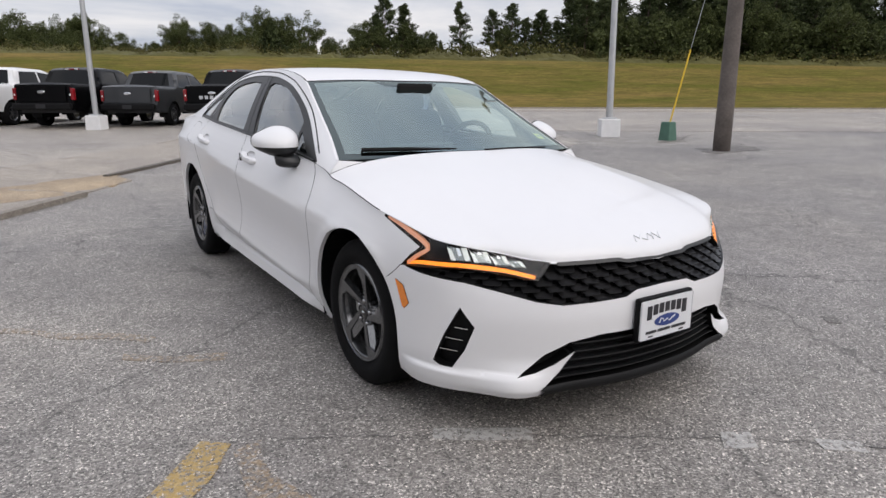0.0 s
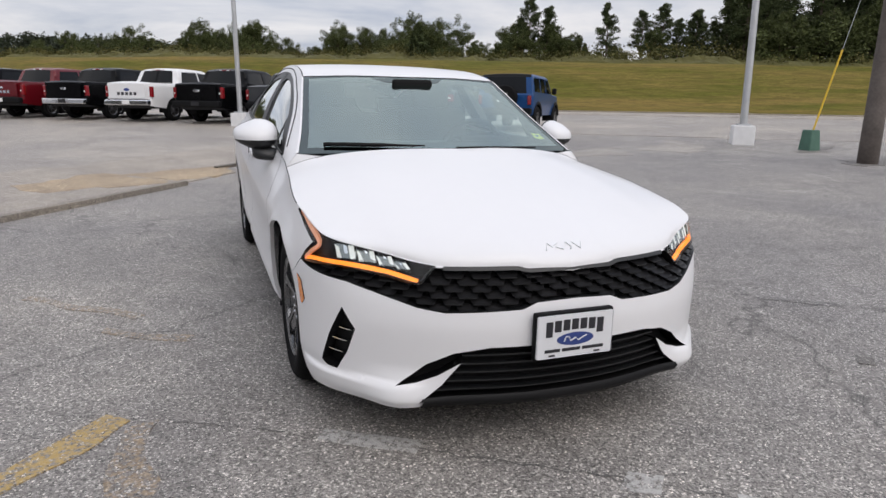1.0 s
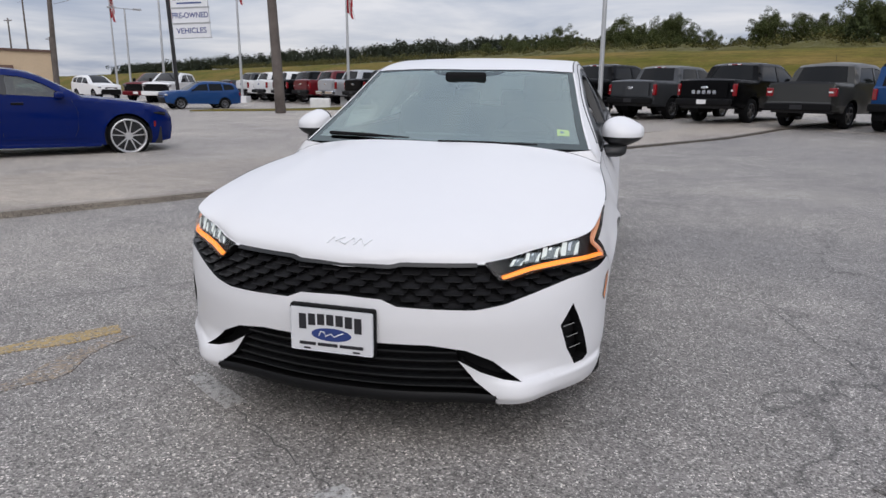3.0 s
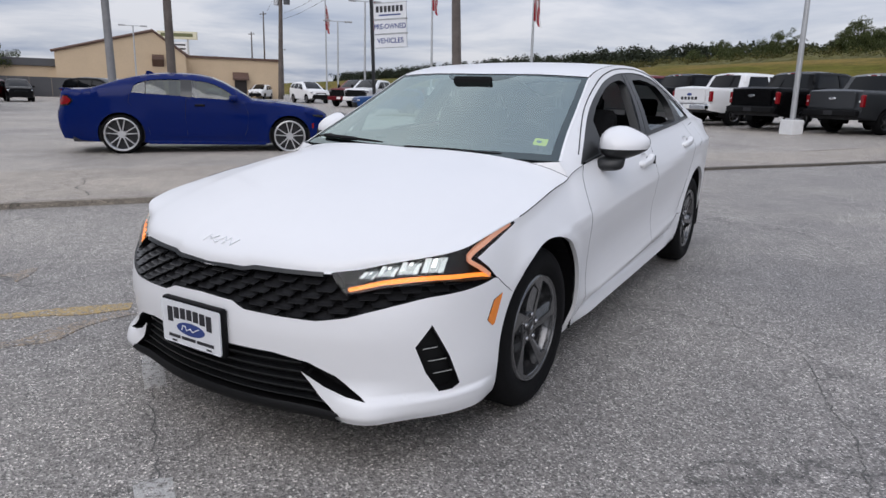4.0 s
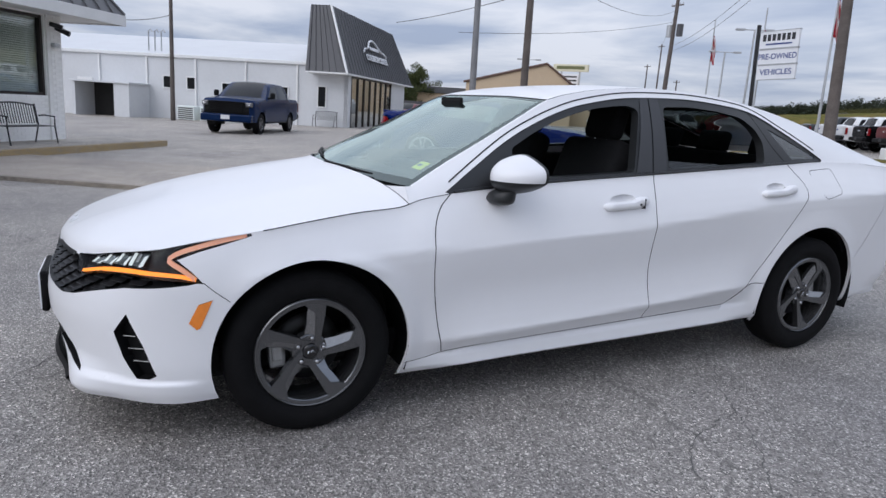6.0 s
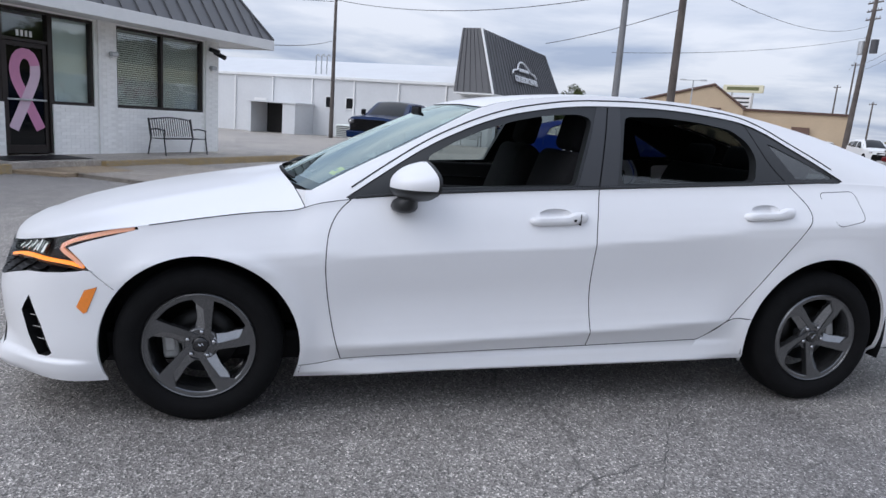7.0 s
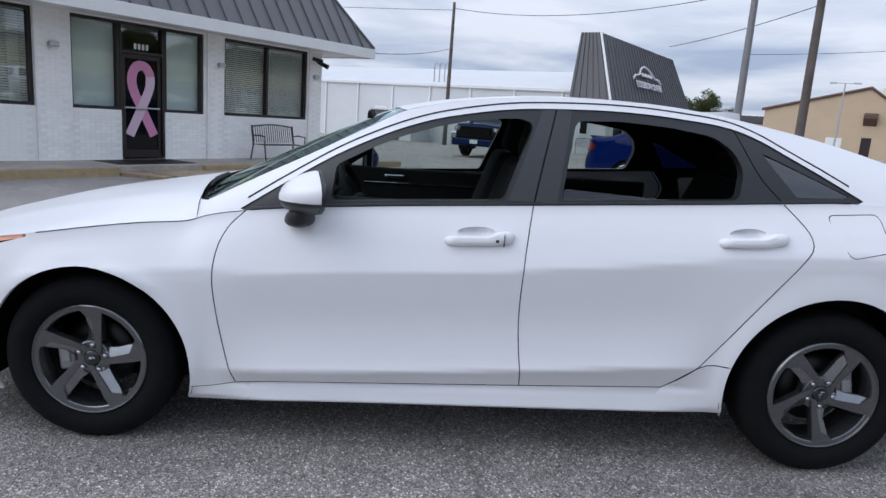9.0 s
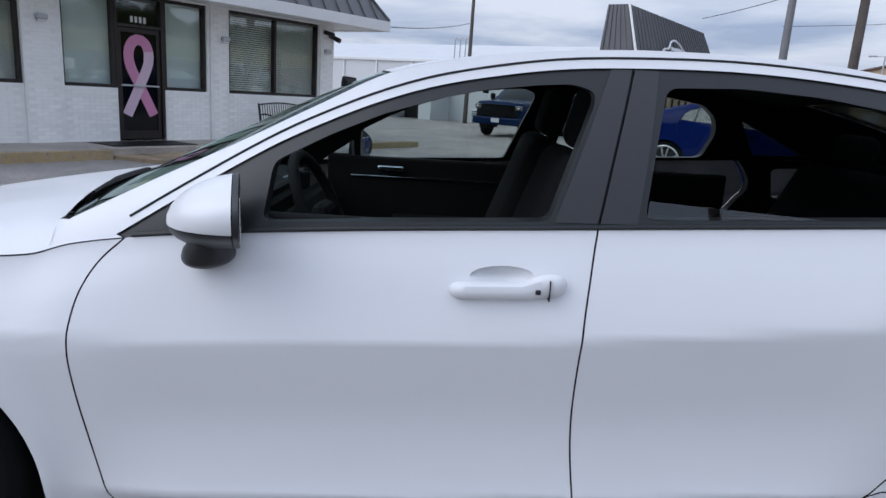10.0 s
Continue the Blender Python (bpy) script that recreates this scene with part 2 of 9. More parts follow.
def grass_mat(name):
    """Dry mown turf: olive green and straw brown in long streaks along the bank, with fine tufts."""
    m = mat(name, (0.11, 0.10, 0.03), 0.95, var=0.0, bump=0.9, bscale=9, spec=0.1)
    t = m.node_tree
    b = t.nodes["Principled BSDF"]
    co = t.nodes.new("ShaderNodeTexCoord")
    mp = t.nodes.new("ShaderNodeMapping")
    mp.vector_type = 'TEXTURE'
    mp.inputs["Rotation"].default_value = (0, 0, radians(54.27))
    mp.inputs["Scale"].default_value = (1.0, 4.5, 1.0)
    t.links.new(co.outputs["Object"], mp.inputs["Vector"])
    cols = []
    for scale, c0, c1, p0, p1 in ((0.33, (0.090, 0.088, 0.014), (0.165, 0.118, 0.034), 0.40, 0.62), (3.5, (0.70,) * 3, (1.35,) * 3, 0.30, 0.70), (17.0, (0.72,) * 3, (1.30,) * 3, 0.32, 0.68)):
        n = t.nodes.new("ShaderNodeTexNoise")
        n.inputs["Scale"].default_value, n.inputs["Detail"].default_value, n.inputs["Roughness"].default_value = scale, 6.0, 0.65
        t.links.new(mp.outputs[0], n.inputs["Vector"])
        r = t.nodes.new("ShaderNodeValToRGB")
        r.color_ramp.elements[0].position, r.color_ramp.elements[0].color = p0, (*c0, 1)
        r.color_ramp.elements[1].position, r.color_ramp.elements[1].color = p1, (*c1, 1)
        t.links.new(n.outputs["Fac"], r.inputs[0])
        cols.append(r.outputs[0])
    out = cols[0]
    for c in cols[1:]:
        x = t.nodes.new("ShaderNodeMixRGB")
        x.blend_type = 'MULTIPLY'
        x.inputs[0].default_value = 1.0
        t.links.new(out, x.inputs[1])
        t.links.new(c, x.inputs[2])
        out = x.outputs[0]
    t.links.new(out, b.inputs["Base Color"])
    return m


GRASS = grass_mat("dry_mown_grass")
SCRUB = leaf_mat("scrub_leaves", (0.088, 0.082, 0.026), 0.5)
PINE = leaf_mat("pine_needles", (0.046, 0.060, 0.022), 0.5)
OAK = leaf_mat("broad_leaves", (0.064, 0.078, 0.026), 0.5)
OLIVE = leaf_mat("olive_leaves", (0.075, 0.075, 0.022), 0.45)
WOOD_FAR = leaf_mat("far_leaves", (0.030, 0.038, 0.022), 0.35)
BARK = mat("bark", (0.09, 0.065, 0.05), 0.95, var=0.4, scale=3, bump=0.6, bscale=25)
WHITE_WALL = mat("white_painted_brick", (0.92, 0.915, 0.89), 0.6, var=0.05, scale=2.5, bump=0.2, bscale=70, per_piece=0.05)
MORTAR = mat("painted_mortar", (0.84, 0.835, 0.81), 0.8, var=0.1, scale=5, bump=0.3)
WHITE_METAL = mat("white_metal_siding", (0.61, 0.62, 0.63), 0.5, var=0.06, scale=0.7)
WHITE_TRIM = mat("white_trim", (0.76, 0.76, 0.75), 0.5, var=0.05, scale=3)
GREY_ROOF = mat("grey_standing_seam_metal", (0.125, 0.125, 0.13), 0.45, 0.25, var=0.08, scale=1.2)
DARK_ROOF = mat("dark_grey_mansard_metal", (0.075, 0.075, 0.08), 0.5, 0.2, var=0.10, scale=0.8)
TAN = mat("tan_stucco", (0.52, 0.40, 0.27), 0.85, var=0.07, scale=0.6)
BROWN = mat("brown_trim", (0.10, 0.055, 0.04), 0.5, var=0.1)
DARK_FRAME = mat("dark_bronze_frame", (0.028, 0.022, 0.020), 0.4, 0.3, var=0.1)
WOOD_POLE = mat("weathered_pole_wood", (0.108, 0.091, 0.081), 0.9, var=0.4, scale=2.2, bump=0.7, bscale=18)
STEEL = mat("galvanised_steel", (0.46, 0.47, 0.48), 0.45, 0.6, var=0.12, scale=4)
BLACK_METAL = mat("black_painted_steel", (0.018, 0.018, 0.020), 0.4, 0.2, var=0.1)
GREEN_BOX = mat("green_plastic", (0.055, 0.13, 0.095), 0.6, var=0.2, scale=6)
YELLOW_TUBE = mat("yellow_plastic", (0.65, 0.42, 0.03), 0.5, var=0.1)
WHITE_PAINT_BLOCK = mat("white_painted_concrete", (0.70, 0.70, 0.70), 0.7, var=0.1, scale=5, bump=0.4)
RUBBER = mat("tyre_rubber", (0.007, 0.007, 0.0075), 0.85, spec=0.12, var=0.2, scale=20, bump=0.25, bscale=150)
BLACK_PLASTIC = mat("black_textured_plastic", (0.005, 0.005, 0.0055), 0.55, spec=0.15, var=0.15, scale=30, bump=0.2, bscale=500)
GLOSS_BLACK = mat("gloss_black_plastic", (0.008, 0.008, 0.009), 0.12, var=0, coat=0.5)
CHROME = mat("bright_metal", (0.75, 0.76, 0.78), 0.12, 1.0, var=0)
RIM_GREY = mat("dark_machined_alloy", (0.21, 0.21, 0.22), 0.28, 0.9, var=0.1, scale=8)
RIM_SILVER = mat("silver_alloy", (0.55, 0.56, 0.58), 0.28, 0.9, var=0.08)
RIM_BRIGHT = mat("bright_machined_alloy", (0.62, 0.62, 0.63), 0.30, 0.7, var=0.04)
RED_LENS = mat("red_lens", (0.22, 0.006, 0.010), 0.15, var=0, coat=0.6)
WHITE_SIGN = mat("white_sign_face", (0.72, 0.73, 0.75), 0.45, var=0.05, scale=2)
BLUE_INK = mat("navy_sign_paint", (0.025, 0.05, 0.20), 0.5, var=0.05)
BLACK_INK = mat("black_sign_paint", (0.02, 0.02, 0.025), 0.5, var=0.05)
FLAG_RED = mat("red_cloth", (0.36, 0.025, 0.035), 0.9, var=0.15, scale=12)
FLAG_WHITE = mat("white_cloth", (0.66, 0.65, 0.64), 0.9, var=0.1, scale=12)
FLAG_BLUE = mat("navy_cloth", (0.02, 0.03, 0.12), 0.9, var=0.1, scale=12)
PINK = mat("pink_vinyl", (0.60, 0.25, 0.42), 0.5, var=0.06, scale=5)
PINK_PALE = mat("pale_pink_vinyl", (0.66, 0.50, 0.60), 0.5, var=0.06, scale=5)
# near-black colour that stands in for the shade of unlit interiors
ROOM_SHADE = mat("painted_interior_shade", (0.015, 0.014, 0.013), 0.8, var=0.2)
BLIND = mat("pale_blinds", (0.74, 0.73, 0.68), 0.6, var=0.08, scale=3)
SHADE_GREY = mat("grey_blind_cloth", (0.74, 0.78, 0.75), 0.8, var=0.06, scale=2)
PANE = glass_mat("window_pane", (0.92, 0.95, 0.94), 0.03, 0.0, 1.6)
DARK_PANE = mat("dark_privacy_glass", (0.005, 0.006, 0.007), 0.06, var=0, coat=0.0, spec=0.22)


def paint(name, col, metal=0.0, rough=0.32):
    return mat(name, col, rough, metal, var=0.03, scale=2.0, coat=0.3, spec=0.28)


P_WHITE = paint("white_vehicle_paint", (0.74, 0.74, 0.74))
P_BLACK = mat("black_vehicle_paint", (0.003, 0.003, 0.0035), 0.2, 0.0, var=0.03, scale=2.0, coat=0.0, spec=0.10)
P_RED = paint("deep_red_vehicle_paint", (0.115, 0.0035, 0.008), 0.1)
P_GREY = paint("dark_grey_vehicle_paint", (0.045, 0.048, 0.052), 0.3)
P_GREEN_GREY = paint("green_grey_vehicle_paint", (0.036, 0.036, 0.033), 0.2)
P_BLUE = paint("bright_blue_vehicle_paint", (0.003, 0.048, 0.165), 0.1)
P_NAVY = mat("navy_vehicle_paint", (0.004, 0.017, 0.062), 0.22, 0.0, var=0.03, scale=2.0, coat=0.0, spec=0.12)
P_INDIGO = mat("indigo_vehicle_paint", (0.0007, 0.0095, 0.095), 0.22, 0.0, var=0.03, scale=2.0, coat=0.22, spec=0.06)
P_SILVER = paint("silver_vehicle_paint", (0.42, 0.43, 0.45), 0.4)

# ---- helpers for building ----
from mathutils.geometry import delaunay_2d_cdt


def smooth01(t):
    t = min(1.0, max(0.0, t))
    return t * t * (3 - 2 * t)


def ground_z(x, y):
    """The lot tilts gently and rises to the foot of the bank."""
    yy, xx = max(-40, min(60, y)), max(-60, min(60, x))
    far = 0.584 * x + 0.812 * y
    return 0.016 * yy + 0.009 * (xx - max(-1.5, min(1.5, xx))) + 0.15 * smooth01((far - 13) / 6) + 0.10 * smooth01((far - 24) / 14)


SITE_TURN = 54.27
SITE = pose(0, 0, 0, 0, 0, SITE_TURN)


def site(v, u, z=0.0):
    """World place of a point given along the site's own axes: v out from the shop fronts, u along them."""
    return SITE @ Vector((v, u, z))


def on_site(v, u):
    p = site(v, u)
    return ground_z(p.x, p.y)


def mesh_of(name, bm, smooth=False, doubles=0.0):
    if doubles:
        bmesh.ops.remove_doubles(bm, verts=bm.verts[:], dist=doubles)
    me = bpy.data.meshes.new(name)
    bm.normal_update()
    bm.to_mesh(me)
    bm.free()
    if smooth:
        me.shade_smooth()
    return me


def part(name, bm, material, parent=None, label="", smooth=False, angle=None):
    me = bm if isinstance(bm, bpy.types.Mesh) else mesh_of(name, bm, smooth or angle is not None)
    if angle is not None:
        me.set_sharp_from_angle(angle=radians(angle))
    if material is not None and not me.materials:
        me.materials.append(material)
    ob = new(name, me)
    if parent is not None:
        ob.parent = parent
    if label:
        ob["label"] = label
    return ob


def thing(name, m, label, category, group="", kind=""):
    ob = new(name)
    ob.matrix_world = m
    ob.empty_display_size = 0.2
    return tagged(ob, label, category, group, kind)


def box(bm, x0, x1, y0, y1, z0, z1, bevel=0.0, seg=2, m=None):
    r = bmesh.ops.create_cube(bm, size=1.0)
    vs = r["verts"]
    bmesh.ops.scale(bm, vec=(abs(x1 - x0), abs(y1 - y0), abs(z1 - z0)), verts=vs)
    bmesh.ops.translate(bm, vec=((x0 + x1) / 2, (y0 + y1) / 2, (z0 + z1) / 2), verts=vs)
    if bevel > 0:
        es = list({e for v in vs for e in v.link_edges})
        out = bmesh.ops.bevel(bm, geom=es, offset=bevel, segments=seg, profile=0.5, affect='EDGES')
        vs = list({v for f in out["faces"] for v in f.verts} | {v for v in vs if v.is_valid})
    if m is not None:
        bmesh.ops.transform(bm, matrix=m, verts=vs)
    return vs


def boxm(*a, **k):
    bm = bmesh.new()
    box(bm, *a, **k)
    return bm


def rod(bm, p0, p1, r0, r1=None, n=10, caps=True):
    p0, p1 = Vector(p0), Vector(p1)
    r1 = r0 if r1 is None else r1
    q = (p1 - p0).to_track_quat('Z', 'Y').to_matrix()
    ra, rb = [], []
    for i in range(n):
        c = Vector((math.cos(2 * math.pi * i / n), math.sin(2 * math.pi * i / n), 0))
        ra.append(bm.verts.new(p0 + q @ (c * r0)))
        rb.append(bm.verts.new(p1 + q @ (c * r1)))
    for i in range(n):
        bm.faces.new((ra[i], ra[(i + 1) % n], rb[(i + 1) % n], rb[i]))
    if caps:
        bm.faces.new(ra[::-1])
        bm.faces.new(rb)


def tube(bm, pts, r, n=8):
    """A round bar along a bent line, of one or of changing radius."""
    pts = [Vector(p) for p in pts]
    rings = []
    for i, p in enumerate(pts):
        d = (pts[min(i + 1, len(pts) - 1)] - pts[max(i - 1, 0)]).normalized()
        q = d.to_track_quat('Z', 'Y').to_matrix()
        rr = r[i] if isinstance(r, (list, tuple)) else r
        rings.append([bm.verts.new(p + q @ Vector((math.cos(2 * math.pi * k / n) * rr, math.sin(2 * math.pi * k / n) * rr, 0))) for k in range(n)])
    for a, b in zip(rings, rings[1:]):
        # the ring that turns least against its neighbour
        best = min(range(n), key=lambda s: (a[0].co - b[s].co).length)
        for k in range(n):
            bm.faces.new((a[k], a[(k + 1) % n], b[(k + 1 + best) % n], b[(k + best) % n]))
    bm.faces.new(rings[0][::-1])
    bm.faces.new(rings[-1])


def lathe(bm, prof, n=48, axis='X'):
    """Turns a profile of (radius, along) round an axis."""
    rings = []
    for r, h in prof:
        ring = []
        for k in range(n):
            c, s = math.cos(2 * math.pi * k / n), math.sin(2 * math.pi * k / n)
            ring.append(bm.verts.new((h, r * c, r * s) if axis == 'X' else (r * c, r * s, h)))
        rings.append(ring)
    for a, b in zip(rings, rings[1:]):
        for k in range(n):
            bm.faces.new((a[k], a[(k + 1) % n], b[(k + 1) % n], b[k]))
    bmesh.ops.recalc_face_normals(bm, faces=bm.faces[:])


def prism(bm, poly, x0, x1, axis='X'):
    """A flat outline given a thickness along one axis."""
    def at(p, h):
        return {'X': (h, p[0], p[1]), 'Y': (p[0], h, p[1]), 'Z': (p[0], p[1], h)}[axis]
    a = [bm.verts.new(at(p, x0)) for p in poly]
    b = [bm.verts.new(at(p, x1)) for p in poly]
    n = len(poly)
    bm.faces.new(a)
    bm.faces.new(b[::-1])
    for i in range(n):
        bm.faces.new((a[i], b[i], b[(i + 1) % n], a[(i + 1) % n]))
    bmesh.ops.recalc_face_normals(bm, faces=bm.faces[:])


def spline(pts, n):
    """n points along a smooth curve through pts (any dimension), even in chord length."""
    P = np.array(pts, float)
    d = np.concatenate([[0], np.cumsum(np.linalg.norm(np.diff(P, axis=0), axis=1) ** 0.5)])
    ts = np.linspace(0, d[-1], max(n * 6, 60))
    m = np.zeros_like(P)
    for i in range(len(P)):
        if 0 < i < len(P) - 1:
            h0, h1 = d[i] - d[i - 1], d[i + 1] - d[i]
            m[i] = ((P[i] - P[i - 1]) / h0 * h1 + (P[i + 1] - P[i]) / h1 * h0) / (h0 + h1)
    m[0], m[-1] = (P[1] - P[0]) / (d[1] - d[0]), (P[-1] - P[-2]) / (d[-1] - d[-2])
    out = []
    for t in ts:
        i = min(len(d) - 2, max(0, int(np.searchsorted(d, t, side='right') - 1)))
        h = d[i + 1] - d[i]
        s = (t - d[i]) / h
        out.append((2 * s**3 - 3 * s**2 + 1) * P[i] + (s**3 - 2 * s**2 + s) * h * m[i] + (-2 * s**3 + 3 * s**2) * P[i + 1] + (s**3 - s**2) * h * m[i + 1])
    out = np.array(out)
    L = np.concatenate([[0], np.cumsum(np.linalg.norm(np.diff(out, axis=0), axis=1))])
    e = np.linspace(0, L[-1], n)
    return np.stack([np.interp(e, L, out[:, k]) for k in range(P.shape[1])], axis=1)


def curve1(pts):
    """A smooth function of one number through (x, y) pairs that never overshoots."""
    X, Y = np.array([p[0] for p in pts], float), np.array([p[1] for p in pts], float)
    h, d = np.diff(X), np.diff(Y) / np.diff(X)
    m = np.zeros(len(X))
    m[0], m[-1] = d[0], d[-1]
    for i in range(1, len(X) - 1):
        if d[i - 1] * d[i] > 0:
            w1, w2 = 2 * h[i] + h[i - 1], h[i] + 2 * h[i - 1]
            m[i] = (w1 + w2) / (w1 / d[i - 1] + w2 / d[i])

    def f(x):
        if x <= X[0]:
            return float(Y[0])
        if x >= X[-1]:
            return float(Y[-1])
        i = int(np.searchsorted(X, x, side='right') - 1)
        s = (x - X[i]) / h[i]
        return float((2 * s**3 - 3 * s**2 + 1) * Y[i] + (s**3 - 2 * s**2 + s) * h[i] * m[i] + (-2 * s**3 + 3 * s**2) * Y[i + 1] + (s**3 - s**2) * h[i] * m[i + 1])
    return f


def inside(p, poly):
    x, y = p
    hit = False
    j = len(poly) - 1
    for i in range(len(poly)):
        xi, yi = poly[i][0], poly[i][1]
        xj, yj = poly[j][0], poly[j][1]
        if (yi > y) != (yj > y) and x < (xj - xi) * (y - yi) / (yj - yi) + xi:
            hit = not hit
        j = i
    return hit


def near_line(pts, lines, tol):
    """Which of pts lie within tol of any of the closed or open lines."""
    P = np.array(pts, float)
    bad = np.zeros(len(P), bool)
    for ln in lines:
        Q = np.array([(q[0], q[1]) for q in ln], float)
        for a, b in zip(Q[:-1], Q[1:]):
            lo, hi = np.minimum(a, b) - tol, np.maximum(a, b) + tol
            idx = np.where((P[:, 0] > lo[0]) & (P[:, 0] < hi[0]) & (P[:, 1] > lo[1]) & (P[:, 1] < hi[1]))[0]
            if len(idx) == 0:
                continue
            d = b - a
            k = np.clip(((P[idx] - a) @ d) / max(1e-12, d @ d), 0, 1)
            bad[idx[np.linalg.norm(P[idx] - (a + k[:, None] * d), axis=1) < tol]] = True
    return bad


def cut_sheet(grid_pts, outer, regions, tol):
    """Triangles of a flat sheet inside outer, cut exactly along the outlines of the named regions.
    Gives the points and, for each name ('' for the rest), its triangles."""
    lines = [list(outer) + [outer[0]]] + [list(r) + [r[0]] for _, r in regions]
    keep = [p for p, b in zip(grid_pts, near_line(grid_pts, lines, tol)) if not b and inside(p, outer)]
    pts = [Vector((p[0], p[1])) for p in keep]
    edges = []
    for ln in lines:
        i0 = len(pts)
        pts += [Vector((p[0], p[1])) for p in ln[:-1]]
        n = len(ln) - 1
        edges += [(i0 + i, i0 + (i + 1) % n) for i in range(n)]
    vs, _, fs, _, _, _ = delaunay_2d_cdt(pts, edges, [], 0, 1e-5)
    out = {}
    boxes = [(min(p[0] for p in r), max(p[0] for p in r), min(p[1] for p in r), max(p[1] for p in r)) for _, r in regions]
    for f in fs:
        cx, cy = sum(vs[i][0] for i in f) / 3, sum(vs[i][1] for i in f) / 3
        if not inside((cx, cy), outer):
            continue
        name = ''
        for (nm, r), bx in zip(regions, boxes):
            if bx[0] <= cx <= bx[1] and bx[2] <= cy <= bx[3] and inside((cx, cy), r):
                name = nm
                break
        out.setdefault(name, []).append(f)
    return vs, out


def text_ob(name, body, size, m, material, parent=None, depth=0.004, sx=1.0, align='CENTER'):
    c = bpy.data.curves.new(name, 'FONT')
    c.body, c.size, c.extrude, c.align_x, c.align_y = body, size, depth, align, 'CENTER'
    c.offset = size * 0.012
    c.materials.append(material)
    ob = new(name, c)
    ob.matrix_world = m @ Matrix.Diagonal((sx, 1, 1, 1))
    if parent is not None:
        ob.parent = parent
    return ob

# ---- ground ----
def ground_sheet():
    xs = sorted(set([-900, -500, -300, -200, -150] + list(range(-120, -40, 8)) + [k * 0.5 for k in range(-80, 61)] + list(range(32, 120, 8)) + [150, 200, 300, 500, 900]))
    ys = sorted(set([-900, -500, -300, -200, -150] + list(range(-120, -30, 8)) + [k * 0.5 for k in range(-56, 81)] + list(range(42, 120, 8)) + [150, 200, 300, 500, 900]))
    verts = [(x, y, ground_z(x, y)) for y in ys for x in xs]
    n = len(xs)
    faces = [(j * n + i, j * n + i + 1, (j + 1) * n + i + 1, (j + 1) * n + i) for j in range(len(ys) - 1) for i in range(n - 1)]
    me = bpy.data.meshes.new("ground")
    me.from_pydata(verts, [], faces)
    me.shade_smooth()
    me.materials.append(ASPHALT)
    return tagged(new("ground", me), "grey weathered asphalt of the dealer lot with pale stones", "ground", kind="structure")


ground_sheet()


def patch(name, poly_uv, lift, material, label, step=0.5, edge=0.0, world_xy=False, category="pavement", wobble=0.0):
    """A thin sheet that follows the ground, given by its outline on the site's axes, with a skirt down to the ground."""
    outer = []
    n = len(poly_uv)
    for i in range(n):
        a, b = Vector(poly_uv[i]), Vector(poly_uv[(i + 1) % n])
        k = max(1, int((b - a).length / step))
        outer += [tuple(a.lerp(b, j / k)) for j in range(k)]
    if wobble:
        outer = [(p[0] + wobble * noise.noise((p[0] * 3, p[1] * 3, 1.0)), p[1] + wobble * noise.noise((p[0] * 3, p[1] * 3, 7.0))) for p in outer]
    lo = [min(p[k] for p in outer) for k in (0, 1)]
    hi = [max(p[k] for p in outer) for k in (0, 1)]
    grid = [(x, y) for x in np.arange(lo[0], hi[0], step) for y in np.arange(lo[1], hi[1], step)]
    vs, tri = cut_sheet(grid, outer, [], step * 0.4)
    verts = []
    for p in vs:
        w = Vector((p[0], p[1], 0)) if world_xy else site(p[0], p[1])
        verts.append((w.x, w.y, ground_z(w.x, w.y) + lift))
    faces = [tuple(f) for f in tri['']]
    base = len(verts)
    for p in outer:
        w = Vector((p[0], p[1], 0)) if world_xy else site(p[0], p[1])
        z = ground_z(w.x, w.y)
        verts += [(w.x, w.y, z + lift), (w.x, w.y, z - 0.05)]
    m = len(outer)
    for i in range(m):
        j = (i + 1) % m
        faces.append((base + 2 * i, base + 2 * j, base + 2 * j + 1, base + 2 * i + 1))
    me = bpy.data.meshes.new(name)
    me.from_pydata(verts, [], faces)
    me.materials.append(material)
    return tagged(new(name, me), label, category, kind="structure")


# the raised pale strip with its worn kerb, behind the car
patch("pavement", [(-14, 5.0), (4.5, 5.0), (5.2, 7.9), (-14, 7.9)], 0.055, CONCRETE, "raised pale concrete strip along the worn kerb")
patch("pavement", [(4.62, 5.05), (6.0, 5.1), (6.5, 5.70), (22, 5.70), (22, 7.9), (5.3, 7.9)], 0.016, CONCRETE, "pale concrete strip level with the asphalt")
# the broken kerb's shadowed edge is put into its dark colour
patch("kerb", [(6.3, 5.58), (22, 5.58), (22, 5.69), (6.3, 5.69)], 0.045, KERB_EDGE_SHADE, "low dark broken kerb edge across the lot", step=0.35, wobble=0.04, category="kerb")
patch("kerb", [(-14, 4.90), (4.55, 4.90), (4.6, 5.02), (-14, 5.02)], 0.060, KERB, "low worn brown concrete kerb edge", step=0.4, wobble=0.03, category="kerb")
patch("pavement", [(3.15, 6.45), (3.3, 5.6), (4.3, 5.08), (4.48, 5.06), (4.8, 6.4), (4.5, 6.6)], 0.059, ORANGE, "rust-stained concrete patch in the pale strip", step=0.2, wobble=0.25)
patch("pavement", [(4.65, 5.1), (5.75, 5.05), (6.8, 5.7), (5.9, 6.1), (4.95, 6.35)], 0.020, ORANGE, "rust-stained concrete patch in the pale strip", step=0.2, wobble=0.25)
patch("road", [(-60, 7.9), (30, 7.9), (30, 120), (-60, 120)], 0.012, GREY_LOT, "pale worn asphalt of the back lot", step=3.0, category="road")
